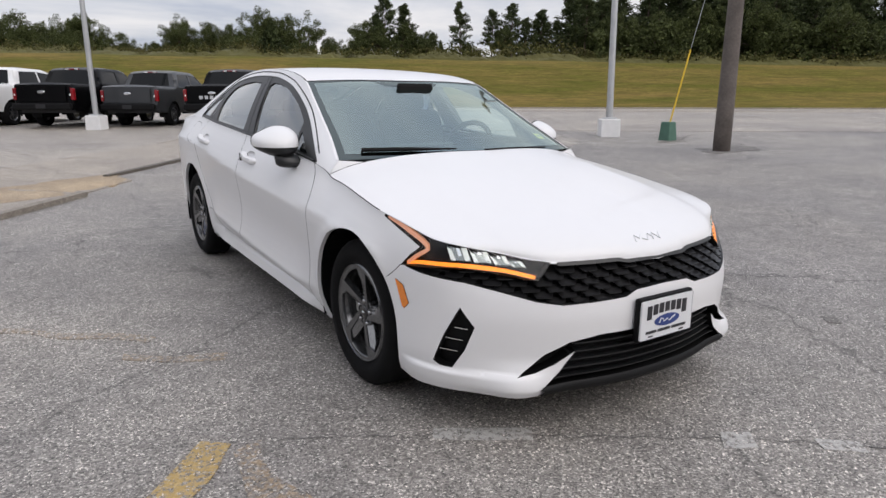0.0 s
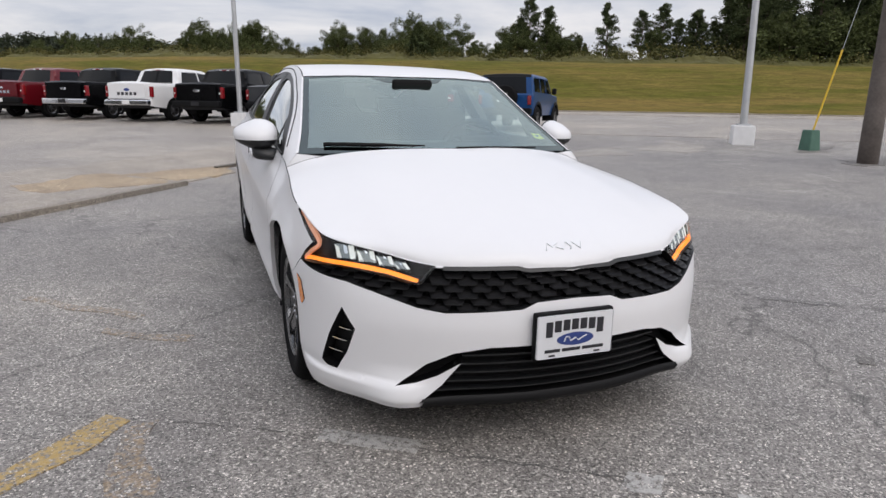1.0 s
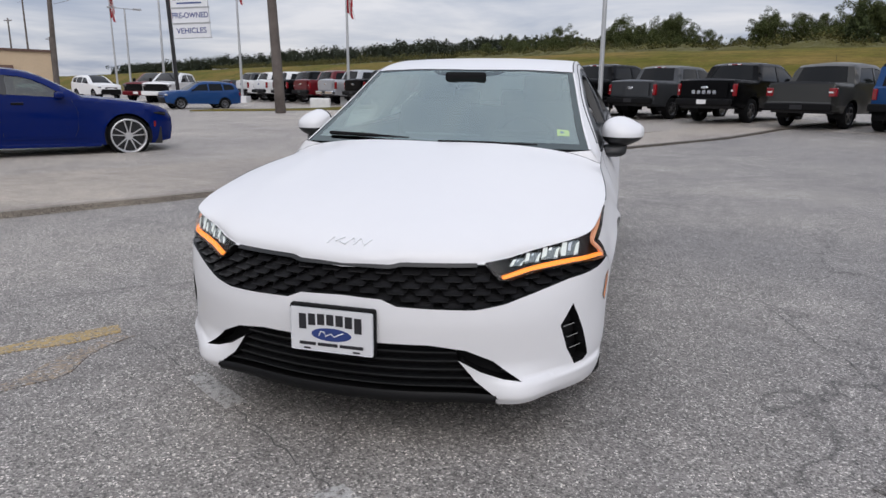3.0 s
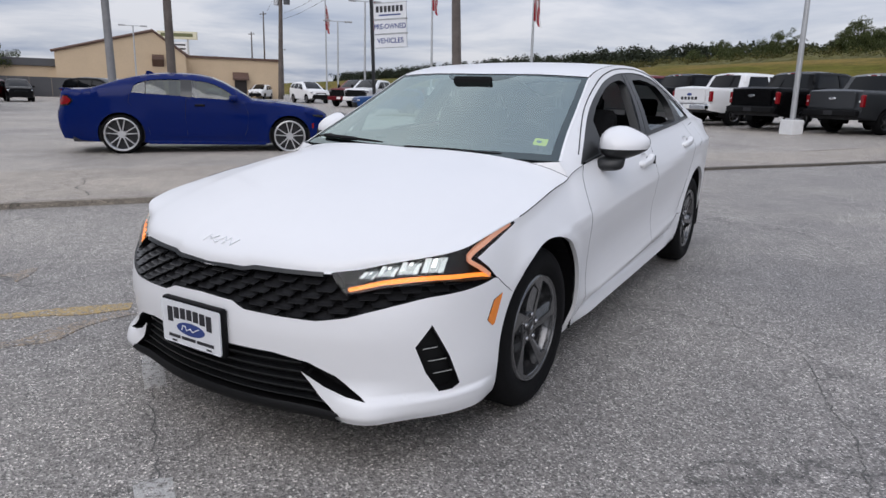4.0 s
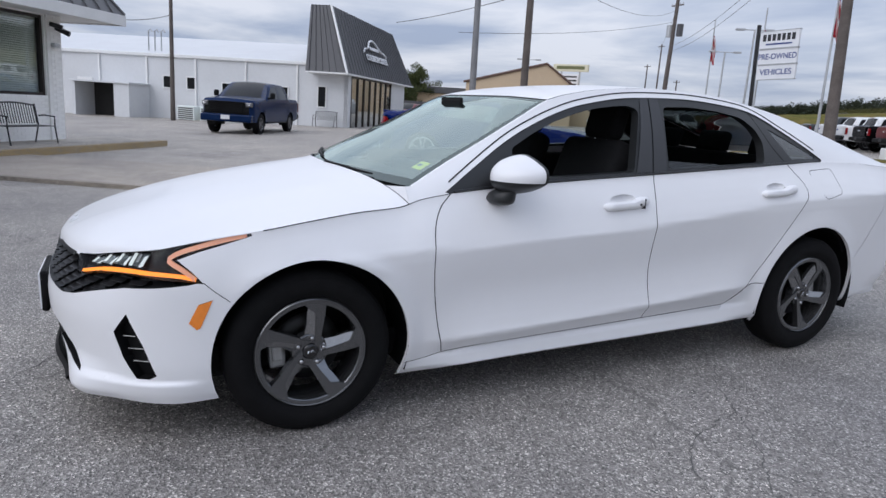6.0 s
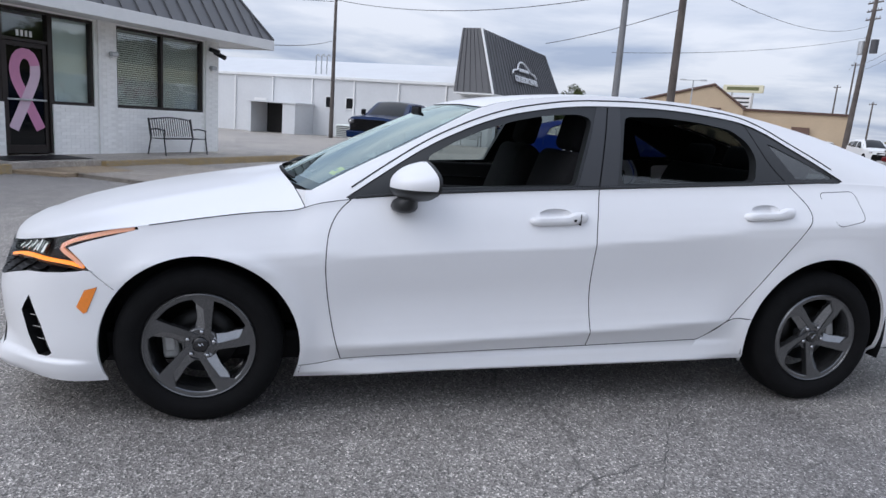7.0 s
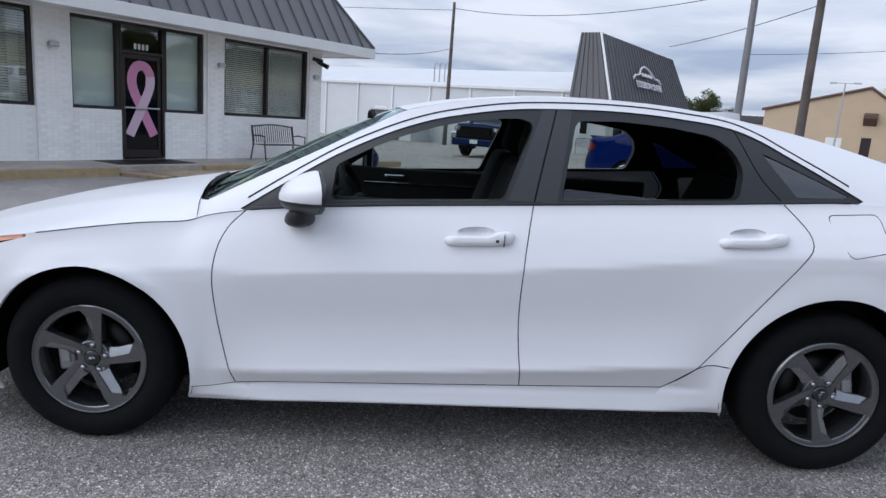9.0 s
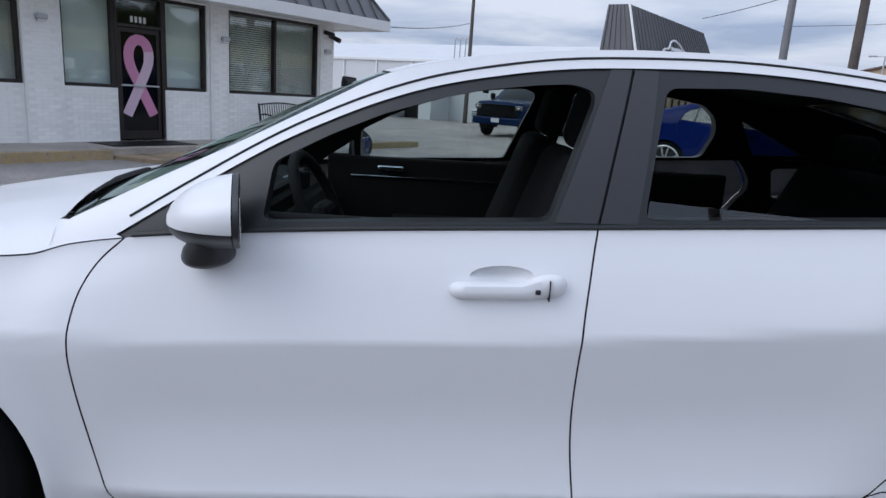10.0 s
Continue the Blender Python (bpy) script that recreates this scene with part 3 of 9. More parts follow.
patch("road", [(32.6, -70), (36.25, -70), (36.25, 200), (32.6, 200)], 0.03, CONCRETE, "pale concrete apron at the foot of the bank", step=3.0, category="road")
patch("road", [(17, -60), (32.6, -60), (32.6, 4.85), (17, 4.85)], 0.012, GREY_LOT, "pale worn asphalt of the far lot edge", step=2.0, category="road")
STAIN = asphalt_mat("oil_darkened_asphalt", (0.105, 0.095, 0.085), (0.36, 0.335, 0.31), (0.80, 0.79, 0.78))
patch("ground_patch", [(6.2, 10.4), (8.3, 10.7), (7.4, 9.0), (5.7, 9.1)], 0.006, GREY_LOT, "pale worn repair in the asphalt", step=0.3, world_xy=True, wobble=0.7)
patch("ground_patch", [(8.6, 10.3), (11.3, 12.2), (10.2, 9.7), (8.9, 9.0)], 0.006, GREY_LOT, "pale worn repair in the asphalt", step=0.3, world_xy=True, wobble=0.7)
patch("ground_stain", [(10.5, 6.0), (12.4, 6.2), (13.4, 7.3), (11.4, 6.9)], 0.007, STAIN, "dark damp stain round the pole's foot", step=0.25, world_xy=True, wobble=0.5, category="stain")
patch("ground_stain", [(11.9, 8.5), (13.6, 8.9), (14.3, 9.6), (12.6, 9.2)], 0.007, STAIN, "dark damp stain beside the green box", step=0.25, world_xy=True, wobble=0.5, category="stain")
patch("ground_stain", [(1.77, -0.72), (1.83, -0.78), (1.90, -0.70), (1.84, -0.64)], 0.004, STAIN, "small dark spot on the asphalt", step=0.03, world_xy=True, wobble=0.05, category="stain")
# faded yellow bay lines
for poly, wob, label, paint_ in (([(-2.16, -0.84), (-1.60, -0.19), (-1.51, -0.27), (-2.06, -0.92)], 0.07, "faded yellow parking line on the asphalt", YELLOW),
                                 ([(-2.26, 1.57), (-1.58, 1.02), (-1.53, 1.09), (-2.21, 1.64)], 0.07, "faded yellow parking line, almost worn away", YELLOW_FAINT),
                                 ([(-2.94, -0.34), (-2.56, -0.28), (-2.58, -0.20), (-2.88, -0.02)], 0.12, "faded yellow paint patch on the asphalt", YELLOW_FAINT),
                                 ([(-1.66, -1.00), (-1.52, -0.34), (-1.40, -0.30), (-1.48, -0.98)], 0.14, "brownish yellow paint remains, almost worn away", YELLOW_FAINT),
                                 ([(-1.72, 0.80), (-1.30, 0.56), (-1.26, 0.63), (-1.68, 0.87)], 0.08, "brownish yellow paint remains, almost worn away", YELLOW_FAINT)):
    patch("yellow_line", poly, 0.004, paint_, label, step=0.05, world_xy=True, wobble=wob, category="road marking")

# an old crack across the lot, with pale remains of paint beside it
def crack(pts, w, label, seed, lift=0.003):
    r = random.Random(seed)
    P = spline(pts, 60)
    verts, faces = [], []
    for i, p in enumerate(P):
        d = P[min(i + 1, 59)] - P[max(i - 1, 0)]
        n = Vector((-d[1], d[0])).normalized()
        c = Vector(p) + n * r.uniform(-0.014, 0.014)
        ww = 0.7 * w * r.uniform(0.2, 1.0)
        for k in (-ww, ww):
            q = c + n * k
            verts.append((q.x, q.y, ground_z(q.x, q.y) + lift))
        if i:
            faces.append((2 * i - 2, 2 * i - 1, 2 * i + 1, 2 * i))
    me = bpy.data.meshes.new("asphalt_crack")
    me.from_pydata(verts, [], faces)
    me.materials.append(TAR)
    tagged(new("ground_crack", me), label, "crack", kind="structure")


crack([(-1.35, -0.30), (-0.88, -0.56), (-0.3, -0.95), (0.13, -1.23), (0.54, -1.58), (1.2, -2.1)], 0.006, "long crack in the weathered asphalt", 1)
crack([(0.85, 2.19), (1.1, 1.95), (1.34, 1.80), (1.62, 1.60), (1.95, 1.32)], 0.005, "thin branching crack in the asphalt", 2)
crack([(1.34, 1.80), (1.43, 1.47), (1.57, 1.28), (1.79, 1.14), (1.87, 0.79), (2.02, 0.30), (2.05, -0.4)], 0.005, "thin branching crack in the asphalt", 3)
crack([(1.79, 1.14), (2.05, 1.02), (2.4, 0.72)], 0.004, "thin branching crack in the asphalt", 6)
crack([(2.12, 0.25), (2.24, 0.14), (2.33, 0.05), (2.44, -0.04)], 0.016, "short dark gouge in the asphalt", 7)
crack([(-6.6, 2.5), (-6.1, 2.2), (-5.9, 1.98), (-5.45, 1.86), (-5.2, 1.72)], 0.014, "wide crack across the concrete strip", 9, 0.059)
crack([(-1.7, 2.4), (-2.6, 1.9), (-3.3, 2.2), (-4.4, 1.6)], 0.006, "long crack in the weathered asphalt", 4)
crack([(2.2, -2.4), (3.4, -1.1), (4.1, 0.6), (5.2, 1.5)], 0.006, "long crack in the weathered asphalt", 5)
for poly in ([(-0.86, -0.62), (-0.55, -0.80), (-0.50, -0.73), (-0.82, -0.55)], [(0.02, -1.22), (0.12, -1.30), (0.20, -1.22), (0.10, -1.14)], [(0.30, -1.45), (0.42, -1.55), (0.48, -1.48), (0.36, -1.38)]):
    patch("pale_mark", poly, 0.0035, PALE_MARK, "worn pale remains of paint along a crack", step=0.06, world_xy=True, wobble=0.04, category="road marking")

# ---- the office: white brick front, grey metal mansard ----
OFF_V, OFF_Z = -10.2, 0.32


def office():
    th = thing("office_building", SITE @ Matrix.Translation((0.08, 0.35, -0.31)), "single-storey white painted brick office with a grey metal mansard roof", "building", kind="")
    V, u0, u1, top = OFF_V, -14.0, 10.45, 3.05
    head, sill = 3.02, 1.30
    # openings along the front: (u from, u to, z from)
    opens = [(-0.6, 1.1, sill), (1.75, 3.42, sill), (4.05, 5.02, sill), (5.02, 5.98, OFF_Z), (5.98, 6.92, sill), (7.45, 10.0, sill)]
    # wall with real openings: solid pieces between them
    cur = u0
    for a, b, z0 in opens:
        if a > cur + 1e-6:
            part("wall", boxm(V - 0.3, V, cur, a, OFF_Z - 0.3, top), MORTAR, th)
        if z0 > OFF_Z:
            part("wall", boxm(V - 0.3, V, a, b, OFF_Z - 0.3, z0), MORTAR, th)
        part("wall", boxm(V - 0.3, V, a, b, head, top), MORTAR, th)
        cur = b
    part("wall", boxm(V - 0.3, V, cur, u1, OFF_Z - 0.3, top), MORTAR, th)
    part("side_wall", boxm(V - 9.0, V - 0.3, u1 - 0.3, u1, OFF_Z - 0.3, top), WHITE_WALL, th)
    part("rear_wall", boxm(V - 9.3, V - 9.0, u0, u1, OFF_Z - 0.3, top), WHITE_WALL, th)
    part("end_wall", boxm(V - 9.0, V - 0.3, u0, u0 + 0.3, OFF_Z - 0.3, top), WHITE_WALL, th)
    # eave slab and fascia
    e = 1.0
    part("soffit", boxm(V - 9.3, V + e - 0.06, u0 - e, u1 + e - 0.06, top, top + 0.05), WHITE_TRIM, th)
    bm = bmesh.new()
    box(bm, V + e - 0.06, V + e, u0 - e, u1 + e, top - 0.04, top + 0.20, 0.006)
    box(bm, V - 9.3, V + e - 0.06, u1 + e - 0.06, u1 + e, top - 0.04, top + 0.20, 0.006)
    part("fascia", bm, WHITE_TRIM, th)
    # mansard with standing seams
    z0, z1, run = top + 0.20, top + 2.35, 1.45
    bm = bmesh.new()
    o0, o1 = V + e - 0.02, u1 + e - 0.02
    a = [bm.verts.new(p) for p in ((o0, u0 - e, z0), (o0, o1, z0), (V - 9.3, o1, z0), (o0 - run, u0 - e, z1), (o0 - run, o1 - run, z1), (V - 9.3, o1 - run, z1), (V - 9.3, u0 - e, z1))]
    bm.faces.new((a[0], a[1], a[4], a[3]))
    bm.faces.new((a[1], a[2], a[5], a[4]))
    bm.faces.new((a[3], a[4], a[5], a[6]))
    part("roof", bm, GREY_ROOF, th)
    k = 0
    u = o1 - 0.02
    while u > u0:
        bm = bmesh.new()
        hi = 1.0 if u <= o1 - run else max(0.02, (o1 - u) / run)
        p0, p1 = Vector((o0, u, z0)), Vector((o0 - run * hi, u, z0 + (z1 - z0) * hi))
        nrm = Vector((z1 - z0, 0, run)).normalized() * 0.035
        q = [p0, p1, p1 + nrm, p0 + nrm]
        prism_v = [[bm.verts.new(c + Vector((0, s, 0))) for c in q] for s in (-0.012, 0.012)]
        bm.faces.new(prism_v[0])
        bm.faces.new(prism_v[1][::-1])
        for i in range(4):
            bm.faces.new((prism_v[0][i], prism_v[1][i], prism_v[1][(i + 1) % 4], prism_v[0][(i + 1) % 4]))
        part("seam", bm, GREY_ROOF, th)
        u -= 0.42
    for i in range(14):
        s = V - 9.0 + i * 0.62
        bm = bmesh.new()
        tube(bm, [(s, o1, z0 + 0.01), (s, o1 - run, z1 + 0.01)], 0.018, 4)
        part("seam", bm, GREY_ROOF, th)
    part("hip", (lambda b: (tube(b, [(o0, o1, z0 + 0.02), (o0 - run, o1 - run, z1 + 0.02)], 0.035, 6), b)[1])(bmesh.new()), GREY_ROOF, th)
    # windows and the door
    def window(ua, ub, z0, z1, panes, blind):
        fr = bmesh.new()
        w = 0.06
        cuts = [ua + (ub - ua) * i / panes for i in range(panes + 1)]
        box(fr, V - 0.16, V - 0.04, ua, ub, z0, z0 + w, 0.004)
        box(fr, V - 0.16, V - 0.04, ua, ub, z1 - w, z1, 0.004)
        for c in cuts:
            c0 = min(max(c - w / 2, ua), ub - w)
            box(fr, V - 0.16, V - 0.04, c0, c0 + w, z0 + w, z1 - w, 0.004)
        win = part("window", fr, DARK_FRAME, th)
        for a, b in zip(cuts, cuts[1:]):
            g = part("pane", boxm(V - 0.105, V - 0.099, a + 0.02, b - 0.02, z0 + 0.02, z1 - 0.02), PANE, win)
            g.visible_shadow = False
        if blind == 'slats':
            bm = bmesh.new()
            z = z0 + 0.07
            while z < z1 - 0.08:
                q = [bm.verts.new((V - 0.175 + dx, y, z + dz)) for dx, y, dz in ((0, ua + 0.03, 0), (0, ub - 0.03, 0), (-0.022, ub - 0.03, 0.036), (-0.022, ua + 0.03, 0.036))]
                bm.faces.new(q)
                z += 0.046
            part("blind", bm, BLIND, win)
        else:
            bm = boxm(V - 0.190, V - 0.184, ua + 0.03, ub - 0.03, z0 + 0.05, z1 - 0.05)
            part("blind", bm, SHADE_GREY, win)
        # a sheet behind the panes, painted dark as the room's shade
        part("room", boxm(V - 1.6, V - 1.55, ua - 0.2, ub + 0.2, OFF_Z, z1 + 0.2), ROOM_SHADE, win)
        return win
    window(-0.6, 1.1, sill, head, 2, 'slats')
    window(1.75, 3.42, sill, head, 2, 'slats')
    window(4.05, 5.02, sill, head, 1, 'cloth')
    window(5.98, 6.92, sill, head, 1, 'cloth')
    window(7.45, 10.0, sill, head, 2, 'slats')
    # door with transom
    dz = OFF_Z + 0.02
    ua, ub, dt = 5.02, 5.98, OFF_Z + 2.1
    fr = bmesh.new()
    for a, b, z0, z1 in ((ua, ua + 0.05, dz, head), (ub - 0.05, ub, dz, head), (ua + 0.05, ub - 0.05, dt, dt + 0.06), (ua + 0.05, ub - 0.05, head - 0.05, head)):
        box(fr, V - 0.17, V - 0.03, a, b, z0, z1, 0.004)
    tr = part("door_frame", fr, DARK_FRAME, th)
    part("pane", boxm(V - 0.105, V - 0.099, ua + 0.05, ub - 0.05, dt + 0.06, head - 0.05), PANE, tr)
    bm = bmesh.new()
    for a, b, z0, z1 in ((ua + 0.055, ua + 0.13, dz, dt - 0.005), (ub - 0.13, ub - 0.055, dz, dt - 0.005), (ua + 0.13, ub - 0.13, dz, dz + 0.16), (ua + 0.13, ub - 0.13, dt - 0.09, dt - 0.005)):
        box(bm, V - 0.12, V - 0.07, a, b, z0, z1, 0.004)
    door = part("door", bm, DARK_FRAME, th, "glass entrance door in a dark bronze frame")
    part("door_glass", boxm(V - 0.10, V - 0.094, ua + 0.12, ub - 0.12, dz + 0.15, dt - 0.08), DARK_PANE, door)
    part("push_bar", boxm(V - 0.07, V - 0.035, ua + 0.10, ub - 0.10, dz + 1.0, dz + 1.035, 0.008), STEEL, door)
    # a big looped awareness bow on the glass
    def ribbon(pts, w, x, material, nm):
        b = bmesh.new()
        P = spline(pts, 26)
        L, R = [], []
        for i in range(len(P)):
            d = P[min(i + 1, len(P) - 1)] - P[max(i - 1, 0)]
            d = d / np.linalg.norm(d)
            L.append(b.verts.new((x, P[i][0] - d[1] * w, P[i][1] + d[0] * w)))
            R.append(b.verts.new((x, P[i][0] + d[1] * w, P[i][1] - d[0] * w)))
        for i in range(len(P) - 1):
            b.faces.new((L[i], R[i], R[i + 1], L[i + 1]))
        part(nm, b, material, door)
    c, zb = (ua + ub) / 2, dz
    ribbon([(c + 0.27, zb + 0.46), (c + 0.0, zb + 1.02), (c - 0.185, zb + 1.42), (c - 0.195, zb + 1.66), (c - 0.11, zb + 1.83), (c + 0.0, zb + 1.875), (c + 0.12, zb + 1.825), (c + 0.195, zb + 1.66), (c + 0.185, zb + 1.5)], 0.098, V - 0.090, PINK, "bow_band")
    ribbon([(c - 0.27, zb + 0.46), (c + 0.0, zb + 1.02), (c + 0.175, zb + 1.42), (c + 0.198, zb + 1.58), (c + 0.19, zb + 1.66)], 0.098, V - 0.086, PINK_PALE, "bow_band")
    for i in range(4):
        part("number_bar", boxm(V - 0.096, V - 0.092, ua + 0.34 + i * 0.085, ua + 0.39 + i * 0.085, dt + 0.10, dt + 0.21), WHITE_TRIM, tr)
    # pilasters between the bays
    for a, b in ((1.1, 1.75), (3.42, 4.05), (6.98, 7.42), (10.03, 10.45)):
        part("pilaster", boxm(V, V + 0.05, a, b, OFF_Z - 0.3, top), MORTAR, th)
    # small wall lamps and a camera
    for u in (3.72, 7.3, 10.2):
        bm = bmesh.new()
        box(bm, V + 0.05, V + 0.17, u - 0.09, u + 0.09, 2.36, 2.46, 0.03, 3)
        lamp = part("wall_lamp", bm, STEEL, th)
        part("lens", boxm(V + 0.06, V + 0.15, u - 0.07, u + 0.07, 2.335, 2.362, 0.01), WHITE_TRIM, lamp)
    bm = bmesh.new()
    rod(bm, (V + 0.08, 10.10, 2.86), (V + 0.3, 10.22, 2.80), 0.05, 0.05, 12)
    part("flood_lamp", bm, BLACK_METAL, th)
    bm = bmesh.new()
    rod(bm, (V + 0.05, 10.3, 2.80), (V + 0.32, 10.4, 2.68), 0.05, 0.06, 12)
    part("flood_lamp", bm, BLACK_METAL, th)
    return th, opens, V, top


office_ob, office_opens, office_v, office_top = office()
patch("pavement", [(-10.25, -16), (-8.65, -16), (-8.65, 12.3), (-10.25, 12.3)], 0.16, asphalt_mat("brushed_walk_concrete", (0.40, 0.36, 0.31), (0.60, 0.55, 0.49), (0.82, 0.80, 0.77)), "concrete walkway along the office front", step=0.6)
patch("kerb", [(-8.66, -16), (-8.5, -16), (-8.5, 4.4), (-8.66, 4.4)], 0.15, YELLOW, "kerb with worn yellow paint", step=0.4, wobble=0.02, category="kerb")
patch("kerb", [(-8.66, 6.2), (-8.5, 6.2), (-8.5, 12.4), (-8.66, 12.4)], 0.15, YELLOW, "kerb with worn yellow paint", step=0.4, wobble=0.02, category="kerb")
patch("door_mat", [(-9.95, 4.7), (-9.0, 4.7), (-9.0, 6.3), (-9.95, 6.3)], 0.172, BLACK_PLASTIC, "dark rubber mat before the office door", step=0.4, category="mat")
patch("ramp", [(-8.66, 4.4), (-7.6, 4.7), (-7.6, 6.0), (-8.66, 6.2)], 0.06, ORANGE, "worn concrete ramp up to the walkway", step=0.3)


def bench(v, u, lift, turn, label):
    th = thing("bench", SITE @ pose(v, u, on_site(v, u) + lift, 0, 0, turn), label, "bench")
    W = 0.62
    for s in (-1, 1):
        bm = bmesh.new()
        tube(bm, [(0.30, s * W, 0), (0.24, s * W, 0.40), (0.24, s * W, 0.60), (0.0, s * W, 0.62), (-0.14, s * W, 0.60)], 0.016, 8)
        part("arm", bm, BLACK_METAL, th)
        bm = bmesh.new()
        tube(bm, [(-0.26, s * W, 0), (-0.16, s * W, 0.40), (-0.24, s * W, 0.84)], 0.018, 8)
        part("leg", bm, BLACK_METAL, th)
    for i in range(8):
        x = -0.14 + 0.055 * i
        part("slat", boxm(x - 0.02, x + 0.02, -W, W, 0.40, 0.412, 0.003), BLACK_METAL, th)
    for i in range(19):
        y = -W + 2 * W * (i + 0.5) / 19
        bm = bmesh.new()
        zt = 0.80 + 0.06 * math.cos(math.pi * (i - 9) / 20)
        tube(bm, [(-0.165, y, 0.44), (-0.20, y, 0.62), (-0.24, y, zt)], 0.009, 6)
        part("back_bar", bm, BLACK_METAL, th)
    bm = bmesh.new()
    tube(bm, [(-0.24, -W + 2 * W * i / 12, 0.80 + 0.06 * math.cos(math.pi * (i - 6) / 13)) for i in range(13)], 0.016, 8)
    part("top_rail", bm, BLACK_METAL, th)


bench(-9.5, 8.9, 0.12, 0, "black steel slatted bench with curved arms by the window")
bench(-11.7, 32.4, 0.02, -90, "black steel slatted bench against the white workshop wall")


# ---- the body shop: long white metal building with a dark mansard ----
def body_shop():
    th = thing("body_shop", SITE @ Matrix.Translation((0, 0, -0.78)), "long white metal workshop with a dark grey mansard over glass doors", "building")
    z0 = 0.45
    U, V1, V0, eave = 33.0, -10.6, -58.0, 4.05
    part("long_wall", boxm(V0, V1, U, U + 0.25, z0 - 0.5, eave), WHITE_METAL, th)
    part("front_wall", boxm(V1 - 0.25, V1, U + 9.3, 46.0, z0 - 0.5, eave), WHITE_METAL, th)
    part("end_wall", boxm(V0, V1, 45.9, 46.1, z0 - 0.5, eave), WHITE_METAL, th)
    part("gutter", boxm(V0, V1 - 1.6, U - 0.14, U, eave - 0.08, eave + 0.10, 0.02), WHITE_TRIM, th)
    bm = bmesh.new()
    a = [bm.verts.new(p) for p in ((V0, U, eave), (-13.2, U, eave), (-13.2, U + 7, eave + 1.6), (V0, U + 7, eave + 1.6), (V0, 46, eave), (-13.2, 46, eave))]
    bm.faces.new((a[0], a[1], a[2], a[3]))
    bm.faces.new((a[3], a[2], a[5], a[4]))
    part("roof", bm, WHITE_METAL, th)
    # panel joints on the long wall
    for i in range(15):
        v = V1 - 3.0 - i * 3.1
        part("downpipe", boxm(v - 0.05, v + 0.05, U - 0.09, U, z0 - 0.3, eave - 0.05, 0.01), WHITE_TRIM, th)
    # windows and door on the long wall
    for v, w, zb, zt in ((-12.4, 0.55, 1.7, 2.9), (-15.6, 1.5, 1.75, 2.75), (-18.2, 0.65, 2.05, 2.75), (-20.4, 0.62, 2.2, 2.95), (-21.9, 0.62, 2.2, 2.95)):
        fr = bmesh.new()
        for y0, y1, p, q in ((v, v + w, zb, zb + 0.06), (v, v + w, zt - 0.06, zt), (v, v + 0.06, zb + 0.06, zt - 0.06), (v + w - 0.06, v + w, zb + 0.06, zt - 0.06)):
            box(fr, y0, y1, U - 0.06, U + 0.02, p, q)
        win = part("window", fr, WHITE_TRIM, th)
        part("pane", boxm(v + 0.06, v + w - 0.06, U - 0.03, U - 0.004, zb + 0.06, zt - 0.06), DARK_PANE, win)
    part("service_door", boxm(-27.5, -26.5, U - 0.05, U, z0 - 0.2, z0 + 2.1, 0.01), WHITE_TRIM, th)
    part("big_door", boxm(-38.5, -34.5, U - 0.06, U, z0 - 0.2, z0 + 3.0, 0.01), WHITE_TRIM, th)
    # glass front
    g0, g1 = U + 0.6, U + 9.3
    n = 7
    fr = bmesh.new()
    for i in range(n + 1):
        u = g0 + (g1 - g0) * i / n
        box(fr, V1 - 0.12, V1, u - 0.06, u + 0.06, z0 - 0.4, 3.55)
    box(fr, V1 - 0.12, V1, g0, g1, 3.45, 3.6)
    box(fr, V1 - 0.12, V1, g0, g1, z0 - 0.4, z0 + 0.12)
    sf = part("shopfront", fr, DARK_FRAME, th)
    for i in range(n):
        a, b = g0 + (g1 - g0) * i / n + 0.06, g0 + (g1 - g0) * (i + 1) / n - 0.06
        part("pane", boxm(V1 - 0.07, V1 - 0.06, a, b, z0 + 0.12, 3.45), PANE, sf)
    part("corner_wall", boxm(V1 - 0.25, V1 - 0.02, U, U + 0.6, z0 - 0.4, 3.7), WHITE_METAL, th)
    # back sheet whose dark grey carries the showroom's dimness
    part("room", boxm(V1 - 5.0, V1 - 4.9, U + 0.3, U + 9.6, z0 - 0.3, 3.6), mat("painted_showroom_shade", (0.10, 0.10, 0.095), 0.8, var=0.35, scale=0.8), th)
    # mansard: flares out at the foot, leans in at the top
    b0 = [(-12.7, 31.9), (-10.35, 31.9), (-10.35, 47.6), (-12.7, 47.6)]
    t0 = [(-12.9, 33.0), (-11.75, 33.0), (-11.75, 46.2), (-12.9, 46.2)]
    zb, zt = 3.62, 7.2
    bm = bmesh.new()
    lo = [bm.verts.new((p[0], p[1], zb)) for p in b0]
    hi = [bm.verts.new((p[0], p[1], zt)) for p in t0]
    for i in range(4):
        bm.faces.new((lo[i], lo[(i + 1) % 4], hi[(i + 1) % 4], hi[i]))
    bm.faces.new(hi)
    bm.faces.new(lo[::-1])
    part("mansard", bm, DARK_ROOF, th)
    bm = bmesh.new()
    for i in range(28):
        k = (i + 0.5) / 28
        tube(bm, [(-10.33, 31.9 + 15.7 * k, zb), (-11.73, 33.0 + 13.2 * k, zt)], 0.03, 4)
    for i in range(6):
        k = (i + 0.5) / 6
        tube(bm, [(-12.7 + 2.35 * k, 31.88, zb), (-12.9 + 1.15 * k, 32.98, zt)], 0.03, 4)
    tagged(part("ribs", bm, DARK_ROOF, th), kind="stuff")
    bm = bmesh.new()
    tube(bm, [(-10.33, 31.88, zb), (-11.73, 32.98, zt)], 0.07, 6)
